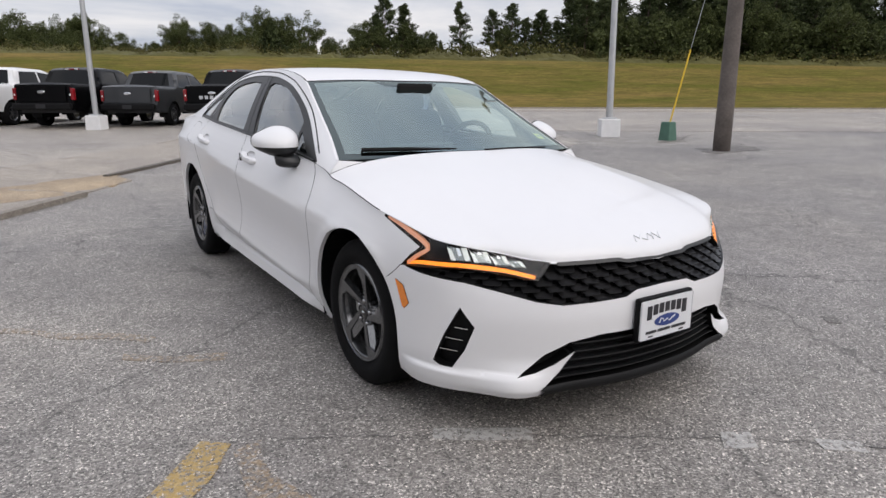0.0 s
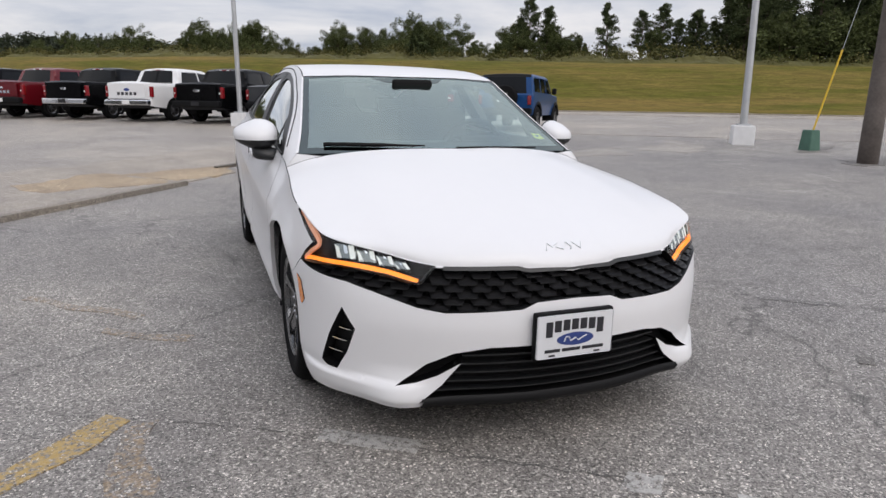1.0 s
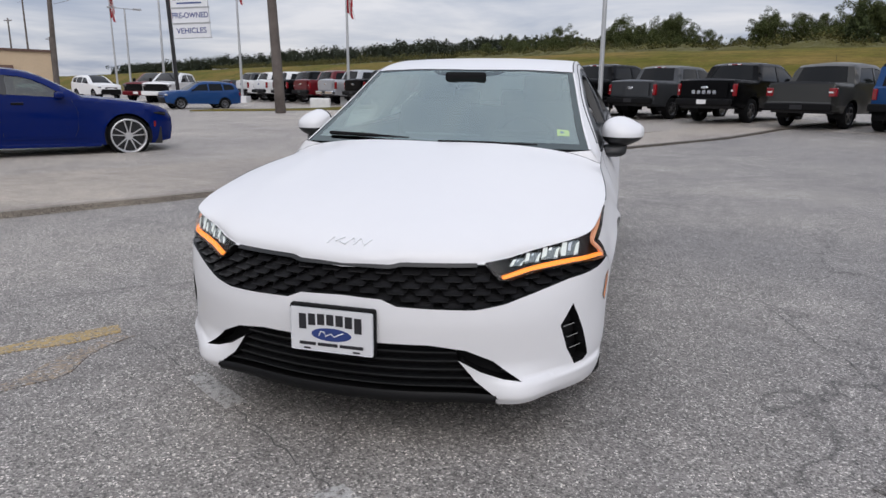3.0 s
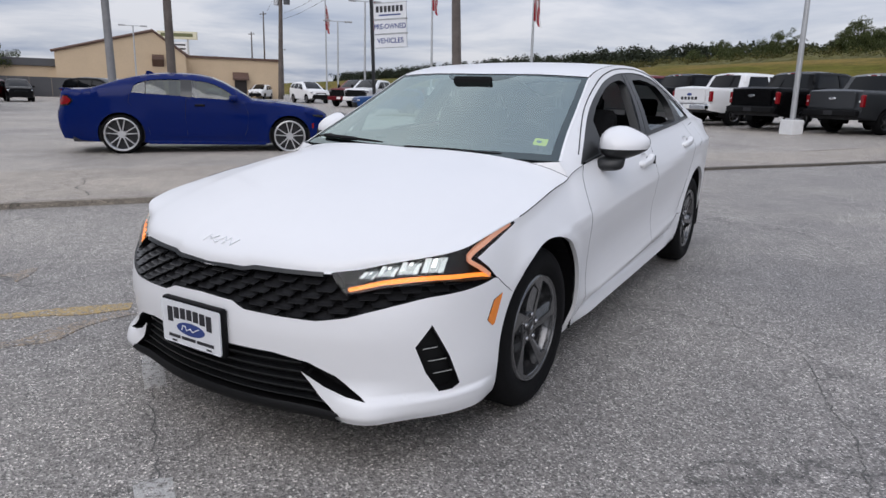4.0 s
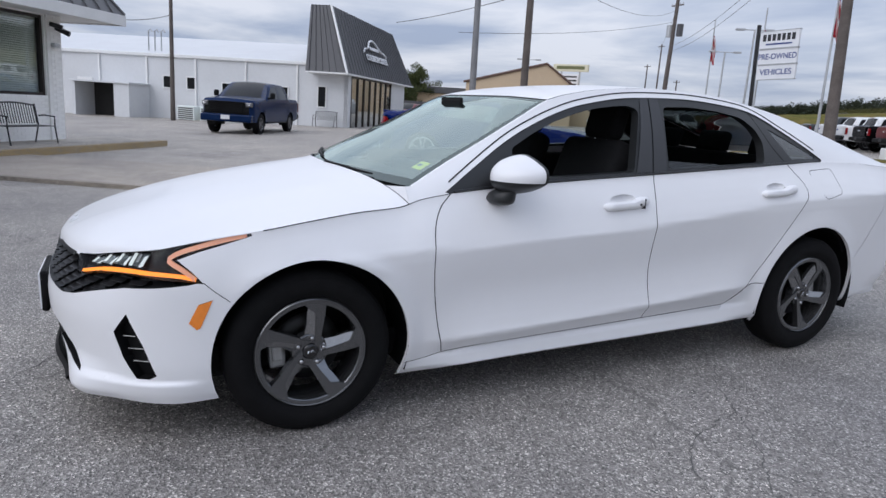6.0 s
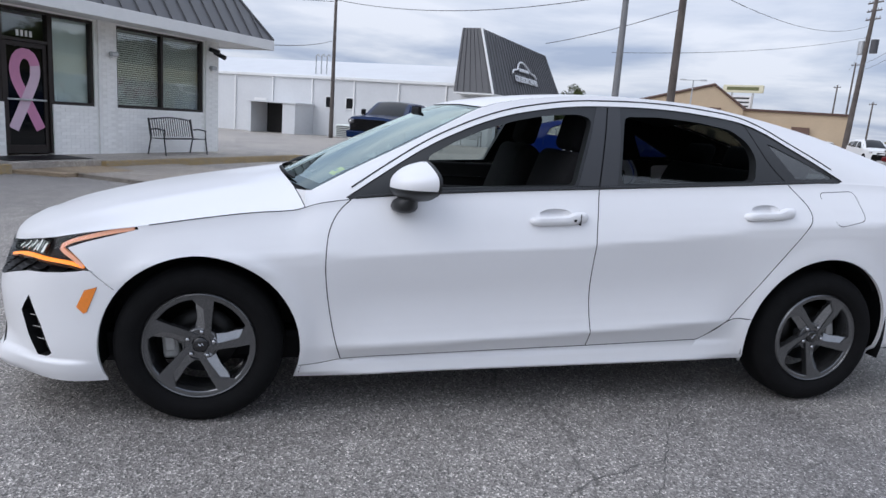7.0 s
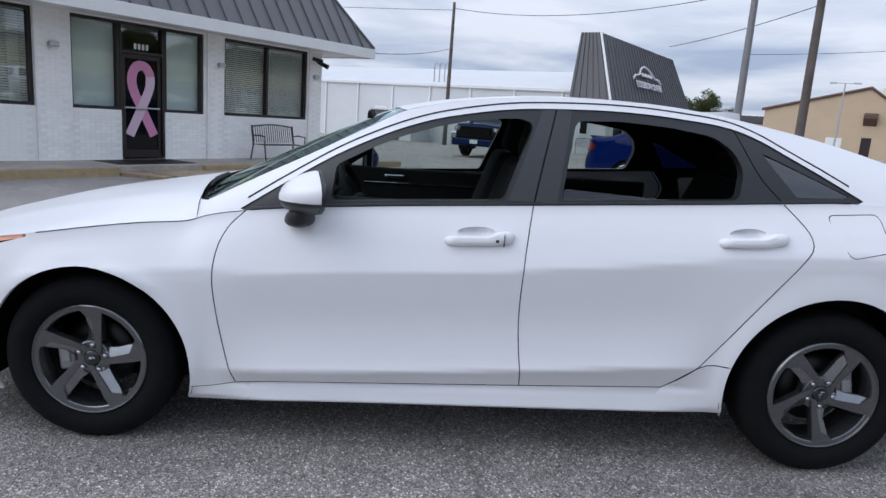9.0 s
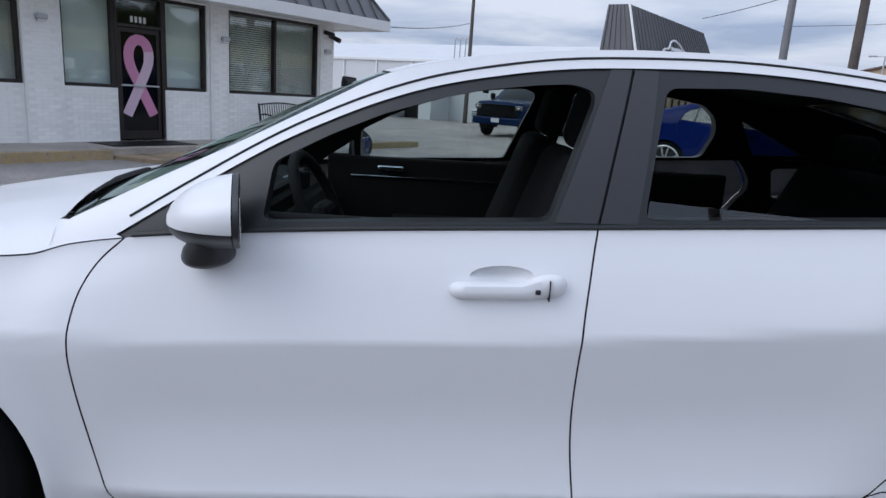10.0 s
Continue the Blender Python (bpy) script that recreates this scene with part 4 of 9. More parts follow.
    box(bm, -12.7, -10.29, 31.82, 47.65, zb - 0.08, zb)
    part("edge_trim", bm, WHITE_TRIM, th)
    # the sign on the mansard: an arched car outline over two words
    sl = math.atan2(1.4, zt - zb)
    face = Matrix.Translation((-10.88, 38.6, 5.2)) @ Matrix.Rotation(-sl, 4, 'Y') @ Matrix(((0, 0, 1, 0), (1, 0, 0, 0), (0, 1, 0, 0), (0, 0, 0, 1)))
    t1 = text_ob("sign_words", "COLLISION CENTER", 0.56, face @ Matrix.Translation((0.1, -0.45, 0.10)), WHITE_SIGN, th, 0.02, 0.92)
    bm = bmesh.new()
    arc = [(-2.5, -0.15), (-2.1, 0.08), (-1.3, 0.2), (-0.7, 0.60), (0.2, 0.78), (0.9, 0.56), (1.5, 0.2), (2.3, 0.1), (2.6, -0.1)]
    tube(bm, [face @ Vector((p[0], p[1], 0.08)) for p in spline(arc, 40)], 0.06, 6)
    for i in range(5):
        box(bm, -0.14, 0.14, -0.03, 0.03, -0.1, 0.1, m=face @ Matrix.Translation((-0.75 + 0.4 * i, 0.22, 0.08)) @ pose(0, 0, 0, 90))
    part("sign_arch", bm, WHITE_SIGN, th)
    # lean-to shed with an open front, and cooling units
    shed = part("lean_to", boxm(-26.5, -22.7, 31.0, 33.0, 2.28, 2.38, 0.01), WHITE_METAL, th, "white open-fronted lean-to shed")
    for y0, y1 in ((-26.4, -26.2), (-23.75, -22.8)):
        part("shed_wall", boxm(y0, y1, 31.1, 33.0, z0 - 0.6, 2.28), WHITE_METAL, shed)
    # the shade inside the open shed is painted onto its back
    part("shed_back", boxm(-26.2, -23.75, 32.7, 32.8, z0 - 0.6, 2.28), ROOM_SHADE, shed)
    for dv in (0.0, 0.42, 0.84):
        bm = bmesh.new()
        tube(bm, [(-23.7 + dv, U + 1.4, eave + 0.3), (-23.7 + dv, U + 1.4, eave + 1.45), (-23.55 + dv, U + 1.4, eave + 1.55), (-23.45 + dv, U + 1.4, eave + 1.40)], 0.05, 6)
        part("vent_pipe", bm, STEEL, th)
    for v in (-20.3, -18.9, -17.3):
        ac = part("cooling_unit", boxm(v, v + 1.05, U - 1.2, U - 0.25, z0 - 0.2, z0 + 0.85, 0.05), SHADE_GREY, th)
        bm = bmesh.new()
        for i in range(8):
            box(bm, v + 0.08, v + 0.97, U - 1.215, U - 1.2, z0 - 0.08 + i * 0.11, z0 - 0.02 + i * 0.11)
        part("grille", bm, BLACK_METAL, ac)


body_shop()


def tan_building():
    th = thing("tan_building", SITE.copy(), "tan stucco commercial building with a peaked front and brown trim", "building")
    U, z0 = 79.0, 0.2
    gable = [(-10.9, z0 - 0.6), (-10.9, 4.75), (-1.3, 7.3), (2.0, 4.85), (2.0, z0 - 0.6)]
    bm = bmesh.new()
    prism(bm, gable, U, U + 26, 'Y')
    part("gabled_hall", bm, TAN, th)
    part("flat_wing", boxm(2.0, 12.6, U + 2.5, U + 26, z0 - 0.6, 4.95), TAN, th)
    bm = bmesh.new()
    tube(bm, [(-11.2, U - 0.1, 4.78), (-1.3, U - 0.1, 7.42), (2.2, U - 0.1, 4.9)], 0.16, 6)
    part("verge_trim", bm, BROWN, th)
    part("parapet_trim", boxm(2.0, 12.8, U + 2.3, U + 2.5, 4.85, 5.1), BROWN, th)
    for v in (-8.6, -4.6):
        part("window", boxm(v, v + 1.5, U - 0.06, U, z0 + 1.0, z0 + 2.0, 0.02), WHITE_TRIM, th)
    bm = bmesh.new()
    prism(bm, [(U + 2.5, 3.4), (U + 1.6, 2.7), (U + 1.6, 2.5), (U + 2.5, 2.5)], 7.2, 9.0, 'X')
    part("awning", bm, BROWN, th)
    part("doorway", boxm(7.4, 8.8, U + 2.44, U + 2.5, z0 - 0.3, 2.5, 0.02), DARK_FRAME, th)
    bm = bmesh.new()
    prism(bm, [(U, 4.9), (U - 0.9, 4.7), (U - 0.9, 4.35), (U, 3.6)], -1.5, -0.3, 'X')
    part("door_canopy", bm, BROWN, th)
    part("side_door", boxm(-1.4, -0.5, U - 0.05, U, z0 - 0.3, 2.4, 0.02), DARK_FRAME, th)
    part("side_shed", boxm(-26, -10.9, U + 1, U + 14, z0 - 0.6, 3.2), TAN, th)
    part("shed_roof", boxm(-26.2, -10.95, U + 0.7, U + 14.2, 3.2, 4.0, 0.05), DARK_ROOF, th)


tan_building()


def low_wall():
    th = thing("fence", SITE.copy(), "long dark grey slatted fence behind the lot", "fence")
    for i in range(10):
        v = -22.0 + i * 1.6
        part("panel", boxm(v, v + 1.58, 62.0, 62.05, 0.3, 1.9), DARK_ROOF, th)


low_wall()

# ---- poles, signs, flags, wires ----
def light_pole(x, y, h, lean, label, base=True, group="white-based lamp posts", k=0.82):
    z = ground_z(x, y)
    th = thing("lamp_post", pose(x, y, z, 0, 0, SITE_TURN), label, "lamp post", group)
    if base:
        part("plinth", boxm(-0.32 * k, 0.32 * k, -0.32 * k, 0.32 * k, -0.15, 0.58 * k, 0.03), WHITE_PAINT_BLOCK, th, "white painted concrete plinth")
        part("foot_plate", boxm(-0.2 * k, 0.2 * k, -0.2 * k, 0.2 * k, 0.58 * k, 0.58 * k + 0.04, 0.01), STEEL, th)
    bm = bmesh.new()
    rod(bm, (0, 0, 0.58 * k if base else -0.2), (lean[0], lean[1], h), 0.112 * k, 0.075 * k, 14)
    part("pole", bm, STEEL, th, smooth=False, angle=40)
    bm = bmesh.new()
    rod(bm, (lean[0] - 0.9, lean[1], h), (lean[0] + 0.9, lean[1], h), 0.035, 0.035, 8)
    part("cross_arm", bm, STEEL, th)
    for s in (-1, 1):
        part("lamp_head", boxm(lean[0] + s * 0.95 - 0.3, lean[0] + s * 0.95 + 0.3, lean[1] - 0.16, lean[1] + 0.16, h - 0.06, h + 0.08, 0.03), STEEL, th)


light_pole(12.0, 10.5, 9.0, (0.02, 0.05), "grey steel lamp post on a white concrete plinth")
light_pole(0.28, 20.4, 9.0, (-0.35, -0.1), "grey steel lamp post on a white concrete plinth", k=0.74)


def wood_pole(x, y, h, r, lean, label, arms=0, name="utility_pole", material=None):
    z = ground_z(x, y)
    th = thing(name, pose(x, y, z), label, "utility pole")
    bm = bmesh.new()
    n = 9
    tube(bm, [(lean[0] * k / n, lean[1] * k / n, -0.3 + (h + 0.3) * k / n) for k in range(n + 1)], [r * (1 - 0.4 * k / n) for k in range(n + 1)], 14)
    part("pole", bm, material or WOOD_POLE, th, smooth=True)
    for i in range(arms):
        zz = h - 0.5 - 0.8 * i
        part("cross_arm", boxm(lean[0] - 0.9, lean[0] + 0.9, lean[1] - 0.06, lean[1] + 0.06, zz, zz + 0.12, 0.01), WOOD_POLE, th)
        for s in (-0.8, -0.4, 0.4, 0.8):
            bm = bmesh.new()
            lathe(bm, [(0.02, zz + 0.12), (0.06, zz + 0.16), (0.04, zz + 0.22), (0.06, zz + 0.26), (0.01, zz + 0.34)], 8, 'Z')
            bmesh.ops.translate(bm, vec=(lean[0] + s, lean[1], 0), verts=bm.verts[:])
            part("insulator", bm, STEEL, th)
    return th


wood_pole(11.1, 6.35, 9.5, 0.19, (0.30, 0.10), "weathered brown wooden utility pole standing in the asphalt")
gb = thing("ground_box", pose(12.5, 8.9, ground_z(12.5, 8.9)), "green plastic utility box with a yellow guy-wire guard", "utility box")
bm = bmesh.new()
box(bm, -0.175, 0.175, -0.175, 0.175, -0.05, 0.48, 0.03)
for v in bm.verts:
    if v.co.z > 0.2:
        v.co.x *= 0.78
        v.co.y *= 0.78
part("box_body", bm, GREEN_BOX, gb)
bm = bmesh.new()
rod(bm, (0.05, 0.0, 0.44), (0.38, -0.22, 2.3), 0.022, 0.022, 8)
part("wire_guard", bm, YELLOW_TUBE, gb, "yellow plastic guard")
bm = bmesh.new()
rod(bm, (0.38, -0.22, 2.3), (1.75, -1.15, 10.0), 0.006, 0.006, 6)
part("guy_wire", bm, STEEL, gb)


def flag_pole(x, y, h, label, plinth, fz=None):
    z = ground_z(x, y)
    th = thing("flag_pole", pose(x, y, z), label, "flag pole", "flag poles")
    if plinth:
        part("plinth", boxm(-0.42, 0.42, -0.3, 0.3, -0.15, 0.42, 0.03), WHITE_PAINT_BLOCK, th)
    bm = bmesh.new()
    rod(bm, (0, 0, 0.3), (-0.12, 0, h), 0.085, 0.045, 12)
    part("pole", bm, STEEL, th, angle=40)
    # the flag hangs limp: folded stripes with a dark canton
    flag = None
    n = 9
    fz = h - 0.1 if fz is None else fz
    for k in range(n):
        b = bmesh.new()
        ring = []
        for j in range(15):
            s = j / 14
            zz = fz - 2.0 * s
            w = 0.05 + 0.062 * k * (0.35 + 0.65 * s ** 0.6) * (0.8 + 0.2 * math.sin(5 * s + k))
            d = 0.10 * math.sin(2.1 * k + 3 * s)
            ring.append((b.verts.new((-0.1 + w, d, zz - 0.05 * k)), b.verts.new((-0.1 + w + 0.062 * (0.35 + 0.65 * s ** 0.6), 0.10 * math.sin(2.1 * (k + 1) + 3 * s), zz - 0.05 * (k + 1)))))
        for j in range(14):
            b.faces.new((ring[j][0], ring[j][1], ring[j + 1][1], ring[j + 1][0]))
        canton = k < 4
        if flag is None:
            flag = part("flag", b, FLAG_BLUE, th, "limp red and white striped flag with a navy corner")
        else:
            part("stripe", b, FLAG_RED if k % 2 else FLAG_WHITE, flag)


flag_pole(-13.6, 32.0, 9.4, "white steel flag pole with a limp striped flag", True, 6.9)
flag_pole(-22.4, 35.6, 9.4, "white steel flag pole with a limp striped flag", True, 8.3)
flag_pole(-29.5, 38.6, 9.0, "white steel flag pole with a limp striped flag", False, 7.6)
flag_pole(-38.2, 43.2, 9.5, "far white flag pole with a limp striped flag", False, 8.3)
wood_pole(-13.2, 23.4, 11.0, 0.23, (-0.6, 0.1), "dark weathered wooden utility pole on a grass island")
jb = thing("concrete_block", pose(-13.8, 28.7, ground_z(-13.8, 28.7), 0, 0, 20), "pale concrete block on the grass island", "concrete block")
part("block", boxm(-0.5, 0.5, -0.35, 0.35, -0.05, 0.5, 0.04), WHITE_PAINT_BLOCK, jb)
patch("ground_verge", [(-18.0, 23.6), (-10.6, 27.6), (-11.2, 29.8), (-18.3, 25.8)], 0.05, GRASS, "narrow grass island between the lanes", step=0.6, world_xy=True, wobble=0.4, category="grass")


def pylon_sign():
    x, y = -25.4, 35.4
    z = ground_z(x, y)
    # the panel faces the lot
    th = thing("pylon_sign", pose(x, y, 0.02, 0, -2.5, 10) @ Matrix.Scale(1.32, 4), "white dealer sign with navy words on a black steel post", "sign")
    part("post", boxm(-1.12, -0.98, -0.07, 0.07, -0.2, 5.85, 0.01), BLACK_METAL, th)
    for zz in (3.7, 4.5, 5.3):
        part("bracket", boxm(-1.0, -0.86, -0.04, 0.04, zz, zz + 0.06), BLACK_METAL, th)
    for i, (za, zb) in enumerate(((4.73, 5.5), (4.02, 4.68), (3.33, 3.97))):
        pn = part("panel", boxm(-0.9, 0.92, -0.06, 0.06, za, zb, 0.01), WHITE_SIGN, th)
        fr = bmesh.new()
        box(fr, -0.92, 0.94, -0.075, 0.075, za - 0.02, za + 0.012)
        box(fr, -0.92, 0.94, -0.075, 0.075, zb - 0.012, zb + 0.02)
        part("rim", fr, STEEL, pn)
        up = pose(0, 0, 0, 90)
        if i == 0:
            for k in range(7):
                xx = -0.76 + k * 0.225
                part("name_bar", boxm(xx, xx + 0.155, -0.068, -0.06, 5.06, 5.36), BLACK_INK, pn)
            part("motto_bar", boxm(-0.6, 0.62, -0.068, -0.06, 4.88, 4.95), BLUE_INK, pn)
        else:
            text_ob("words", ("PRE-OWNED", "VEHICLES")[i - 1], 0.36, pose(0.01, -0.065, (za + zb) / 2) @ up, BLUE_INK, pn, 0.004, 0.86 if i == 1 else 0.98)


pylon_sign()


def roadside_sign(x, y, h, w, label, material):
    z = ground_z(x, y)
    th = thing("roadside_sign", pose(x, y, z, 0, 0, 35), label, "sign")
    for s in (-1, 1):
        part("post", boxm(s * w * 0.26 - 0.1, s * w * 0.26 + 0.1, -0.1, 0.1, -0.3, h - 0.9), STEEL, th)
    p = part("panel", boxm(-w / 2, w / 2, -0.2, 0.2, h - 0.95, h, 0.04), material, th)
    part("panel_band", boxm(-w / 2 + 0.5, w / 2 - 0.5, -0.22, -0.2, h - 0.66, h - 0.24), mat("olive_sign_paint", (0.12, 0.13, 0.05), 0.5), p)
    q = part("lower_panel", boxm(-w * 0.24, w * 0.24, -0.15, 0.15, h - 3.2, h - 1.3, 0.04), WHITE_SIGN, th)
    for i in range(3):
        part("word_bar", boxm(-w * 0.2, w * 0.2, -0.17, -0.15, h - 1.75 - 0.5 * i, h - 1.55 - 0.5 * i), BLACK_INK, q)


roadside_sign(-73.5, 54.8, 8.1, 5.0, "far roadside sign with a green and cream panel", mat("cream_sign", (0.62, 0.60, 0.45), 0.5))

# far poles: (x, y, height, radius, lean, arms)
wood_pole(-20.9, 12.1, 12.0, 0.15, (-0.55, 0.15), "grey steel pole at the edge of the lot", 0, material=mat("weathered_grey_steel", (0.20, 0.20, 0.205), 0.7, 0.2, var=0.2, scale=3))
wood_pole(-20.4, 14.2, 12.0, 0.17, (0.1, -0.2), "brown wooden utility pole at the edge of the lot", 0)
tp = wood_pole(-56.0, 55.3, 16.0, 0.30, (0.2, 0.3), "wooden utility pole with cross arms and transformers", 3)
for s in (-0.75, 0.8):
    bm = bmesh.new()
    rod(bm, (0.2 + s, 0.3, 10.6), (0.2 + s, 0.3, 11.9), 0.36, 0.36, 14)
    part("transformer", bm, STEEL if s < 0 else DARK_ROOF, tp)
wood_pole(-35.7, 1.76, 8.0, 0.13, (-0.2, 0.0), "thin weathered utility pole by the workshop wall", 0)
for x, y, h in ((-57.8, 38.0, 6.9), (-37.6, 44.0, 7.0), (-30.2, 38.4, 7.6)):
    light_pole(x, y, h, (0, 0), "tall twin-headed lot lamp post", False, "twin-headed lot lamps")
for x, y, h in ((-110, 101, 13), (-105, 105, 10), (-100, 95, 16)):
    wood_pole(x, y, h, 0.2, (0, 0), "far wooden utility pole", 1)


def wire(name, p0, p1, sag, r, label):
    bm = bmesh.new()
    p0, p1 = Vector(p0), Vector(p1)
    tube(bm, [p0.lerp(p1, k / 20) - Vector((0, 0, sag * 4 * (k / 20) * (1 - k / 20))) for k in range(21)], r, 5)
    ob = part(name, bm, BLACK_METAL)
    tagged(ob, label, "cable", "overhead cables")


A_POLE, B_POLE, U_POLE, T_POLE, W_POLE = (-21.4, 12.2), (-20.3, 14.0), (-35.9, 1.76), (-55.9, 55.5), (-13.7, 23.5)
for a, b, sag in (((*U_POLE, 7.4), (*B_POLE, 7.0), 0.8), ((*U_POLE, 5.2), (-15.5, -2.2, 2.95), 0.25), ((-33.2, 13.4, 5.9), (*B_POLE, 6.0), 0.12), ((*B_POLE, 7.2), (*T_POLE, 13.8), 1.2),
                  ((*T_POLE, 9.4), (*W_POLE, 9.6), 0.9), ((*T_POLE, 10.0), (*W_POLE, 10.2), 0.9), ((*T_POLE, 13.6), (-98.0, 92.0, 15.0), 1.0), ((*U_POLE, 7.3), (-52.0, -60.0, 11.0), 1.2), ((-36.5, 19.0, 6.2), (*T_POLE, 12.6), 0.5), ((*A_POLE, 8.6), (*B_POLE, 9.6), 0.05)):
    wire("overhead_cable", a, b, sag, 0.016, "black overhead cable between poles")

# ---- the grass bank, scrub and trees ----
def bank_top(u):
    return 4.62 + 0.018 * max(-30, min(40, u))


def grass_bank():
    us = [k * 4.0 for k in range(-60, 120)]
    prof = [(36.5, 0.0), (37.2, 0.06), (39.5, 0.14), (42.0, 0.30), (45.0, 0.56), (48.0, 0.82), (50.0, 0.95), (52.0, 1.0), (58.0, 1.02), (70.0, 1.0), (110.0, 0.9), (400.0, 0.8)]
    verts, faces = [], []
    for u in us:
        for v, k in prof:
            p = site(v, u)
            g = ground_z(*site(36.5, u).xy) - 0.05
            z = g + (bank_top(u) - g) * k + (0.12 * noise.noise((v * 0.3, u * 0.15, 3.0)) if 0.1 < k else 0.0)
            verts.append((p.x, p.y, z))
    n = len(prof)
    for i in range(len(us) - 1):
        for j in range(n - 1):
            faces.append((i * n + j, i * n + j + 1, (i + 1) * n + j + 1, (i + 1) * n + j))
    me = bpy.data.meshes.new("grass_bank")
    me.from_pydata(verts, [], faces)
    me.shade_smooth()
    me.materials.append(GRASS)
    tagged(new("ground_bank", me), "sloping bank of dry mown olive-green grass", "grass bank", kind="structure")


grass_bank()
patch("kerb", [(36.2, -120), (36.7, -120), (36.7, 200), (36.2, 200)], 0.10, KERB, "pale concrete gutter at the foot of the bank", step=3.0, category="kerb")


def leaf_quads(rng, centre, rad, n, size, verts, faces, flat=0.6, wide=0.68):
    for _ in range(n):
        d = Vector((rng.gauss(0, 1), rng.gauss(0, 1), rng.gauss(0, flat)))
        if d.length > 0:
            d = d.normalized() * rad * rng.random() ** 0.4
        c = Vector(centre) + d
        a = Vector((rng.gauss(0, 1), rng.gauss(0, 1), rng.gauss(0, 0.7))).normalized()
        b = a.cross(Vector((rng.gauss(0, 1), rng.gauss(0, 1), rng.gauss(0, 1)))).normalized()
        s = size * (0.6 + 0.8 * rng.random())
        i = len(verts)
        verts += [c - a * s, c + b * s * wide, c + a * s, c - b * s * wide]
        faces.append((i, i + 1, i + 2, i + 3))


def tree_meshes(kind, seed, h):
    rng = random.Random(seed)
    bm = bmesh.new()
    k = 7
    wob = [(0.02 * h * rng.uniform(-1, 1), 0.02 * h * rng.uniform(-1, 1)) for _ in range(k + 1)]
    wob[0] = (0, 0)
    top = 0.97 if kind != 'oak' else 0.60
    tube(bm, [(wob[i][0], wob[i][1], h * top * i / k - 0.2) for i in range(k + 1)], [0.018 * h * (1 - 0.88 * i / k) + 0.008 for i in range(k + 1)], 7)
    verts, faces = [], []
    if kind == 'pine':
        # whorls of upswept branches with tufts at their ends, bare low down
        low = rng.uniform(0.12, 0.34)
        for i in range(74):
            z = h * (low + (0.98 - low) * (i / 74) ** 0.9)
            f = (z / h - low) / (1 - low)
            reach = h * (0.06 + 0.17 * math.sin(math.pi * min(1, 0.28 + 0.72 * f)) ** 0.8) * rng.uniform(0.45, 1.15) * (1 - 0.55 * f * f)
            a = rng.uniform(0, 6.28)
            tip = Vector((math.cos(a) * reach, math.sin(a) * reach, z + reach * rng.uniform(0.0, 0.5)))
            rod(bm, (0, 0, z - 0.1), tip, 0.003 * h, 0.006, 4, False)
            for q in (0.45, 0.75, 1.0):
                leaf_quads(rng, Vector((0, 0, z)).lerp(tip, q), 0.038 * h, 30, 0.015 * h, verts, faces, 0.7, 0.34)
    elif kind == 'cedar':
        for i in range(380):
            f = (i / 380) ** 1.45
            z = h * (0.01 + 0.97 * f)
            reach = h * (0.47 - 0.30 * f if f < 0.5 else 0.32 * ((1 - f) / 0.5) ** 1.5 + 0.012) * rng.uniform(0.72, 1.08)
            a = rng.uniform(0, 6.28)
            r = reach * rng.uniform(0.45, 1.0)
            leaf_quads(rng, (math.cos(a) * r, math.sin(a) * r, z), 0.05 * h, 26, 0.022 * h, verts, faces, 1.0)
    else:
        for i in range(15):
            a, s = rng.uniform(0, 6.28), rng.uniform(0.06, 0.34)
            z0 = h * rng.uniform(0.22, 0.5)
            tip = Vector((math.cos(a) * h * s, math.sin(a) * h * s, h * (rng.uniform(0.45, 0.92) - 0.35 * s)))
            tube(bm, [(0, 0, z0), Vector((0, 0, z0)).lerp(tip, 0.5) + Vector((0, 0, 0.04 * h)), tip], [0.010 * h, 0.006 * h, 0.002 * h], 5)
            for j in range(9):
                c = tip + Vector((rng.gauss(0, 0.085), rng.gauss(0, 0.085), rng.gauss(-0.03, 0.07))) * h
                leaf_quads(rng, c, 0.066 * h, 135, 0.0095 * h, verts, faces, 0.9)
    me = bpy.data.meshes.new("crown")
    me.from_pydata([tuple(v) for v in verts], [], faces)
    me.materials.append({'pine': PINE, 'oak': OAK, 'cedar': PINE}[kind])
    return mesh_of("trunk", bm, True), me


TREES = {}
for kind, h, label in (('pine', 10.0, "tall slender pine with sparse dark needles"), ('oak', 7.0, "spreading dark green broadleaf tree"), ('cedar', 5.0, "dense dark conical cedar")):
    TREES[kind] = []
    for s in range(5 if kind == 'pine' else (4 if kind == 'oak' else 2)):
        TREES[kind].append((tree_meshes(kind, 11 * s + len(kind), h), label, h))


def plant(kind, i, v, u, h, lift=None):
    (tm, cm), label, h0 = TREES[kind][i % len(TREES[kind])]
    p = site(v, u)
    z = bank_top(u) - 0.1 if lift is None else lift
    k = h / h0
    th = thing("tree", pose(p.x, p.y, z, 0, 0, (i * 77) % 360) @ Matrix.Scale(k, 4), label, "tree", "trees on the bank")
    t = new("trunk", tm)
    t.parent = th
    if not tm.materials:
        tm.materials.append(BARK)
    c = new("crown", cm)
    c.parent = th


rng = random.Random(5)
# the wood at one end of the bank: tall pines close together, broadleaf trees before them
for i in range(74):
    u = -7.0 - i * 0.62 + rng.uniform(-1.0, 1.0)
    plant('pine', i, 59.0 + rng.uniform(0, 11), u, rng.uniform(7.0, 9.6) * (0.62 + 0.38 * smooth01((-5.0 - u) / 10)))
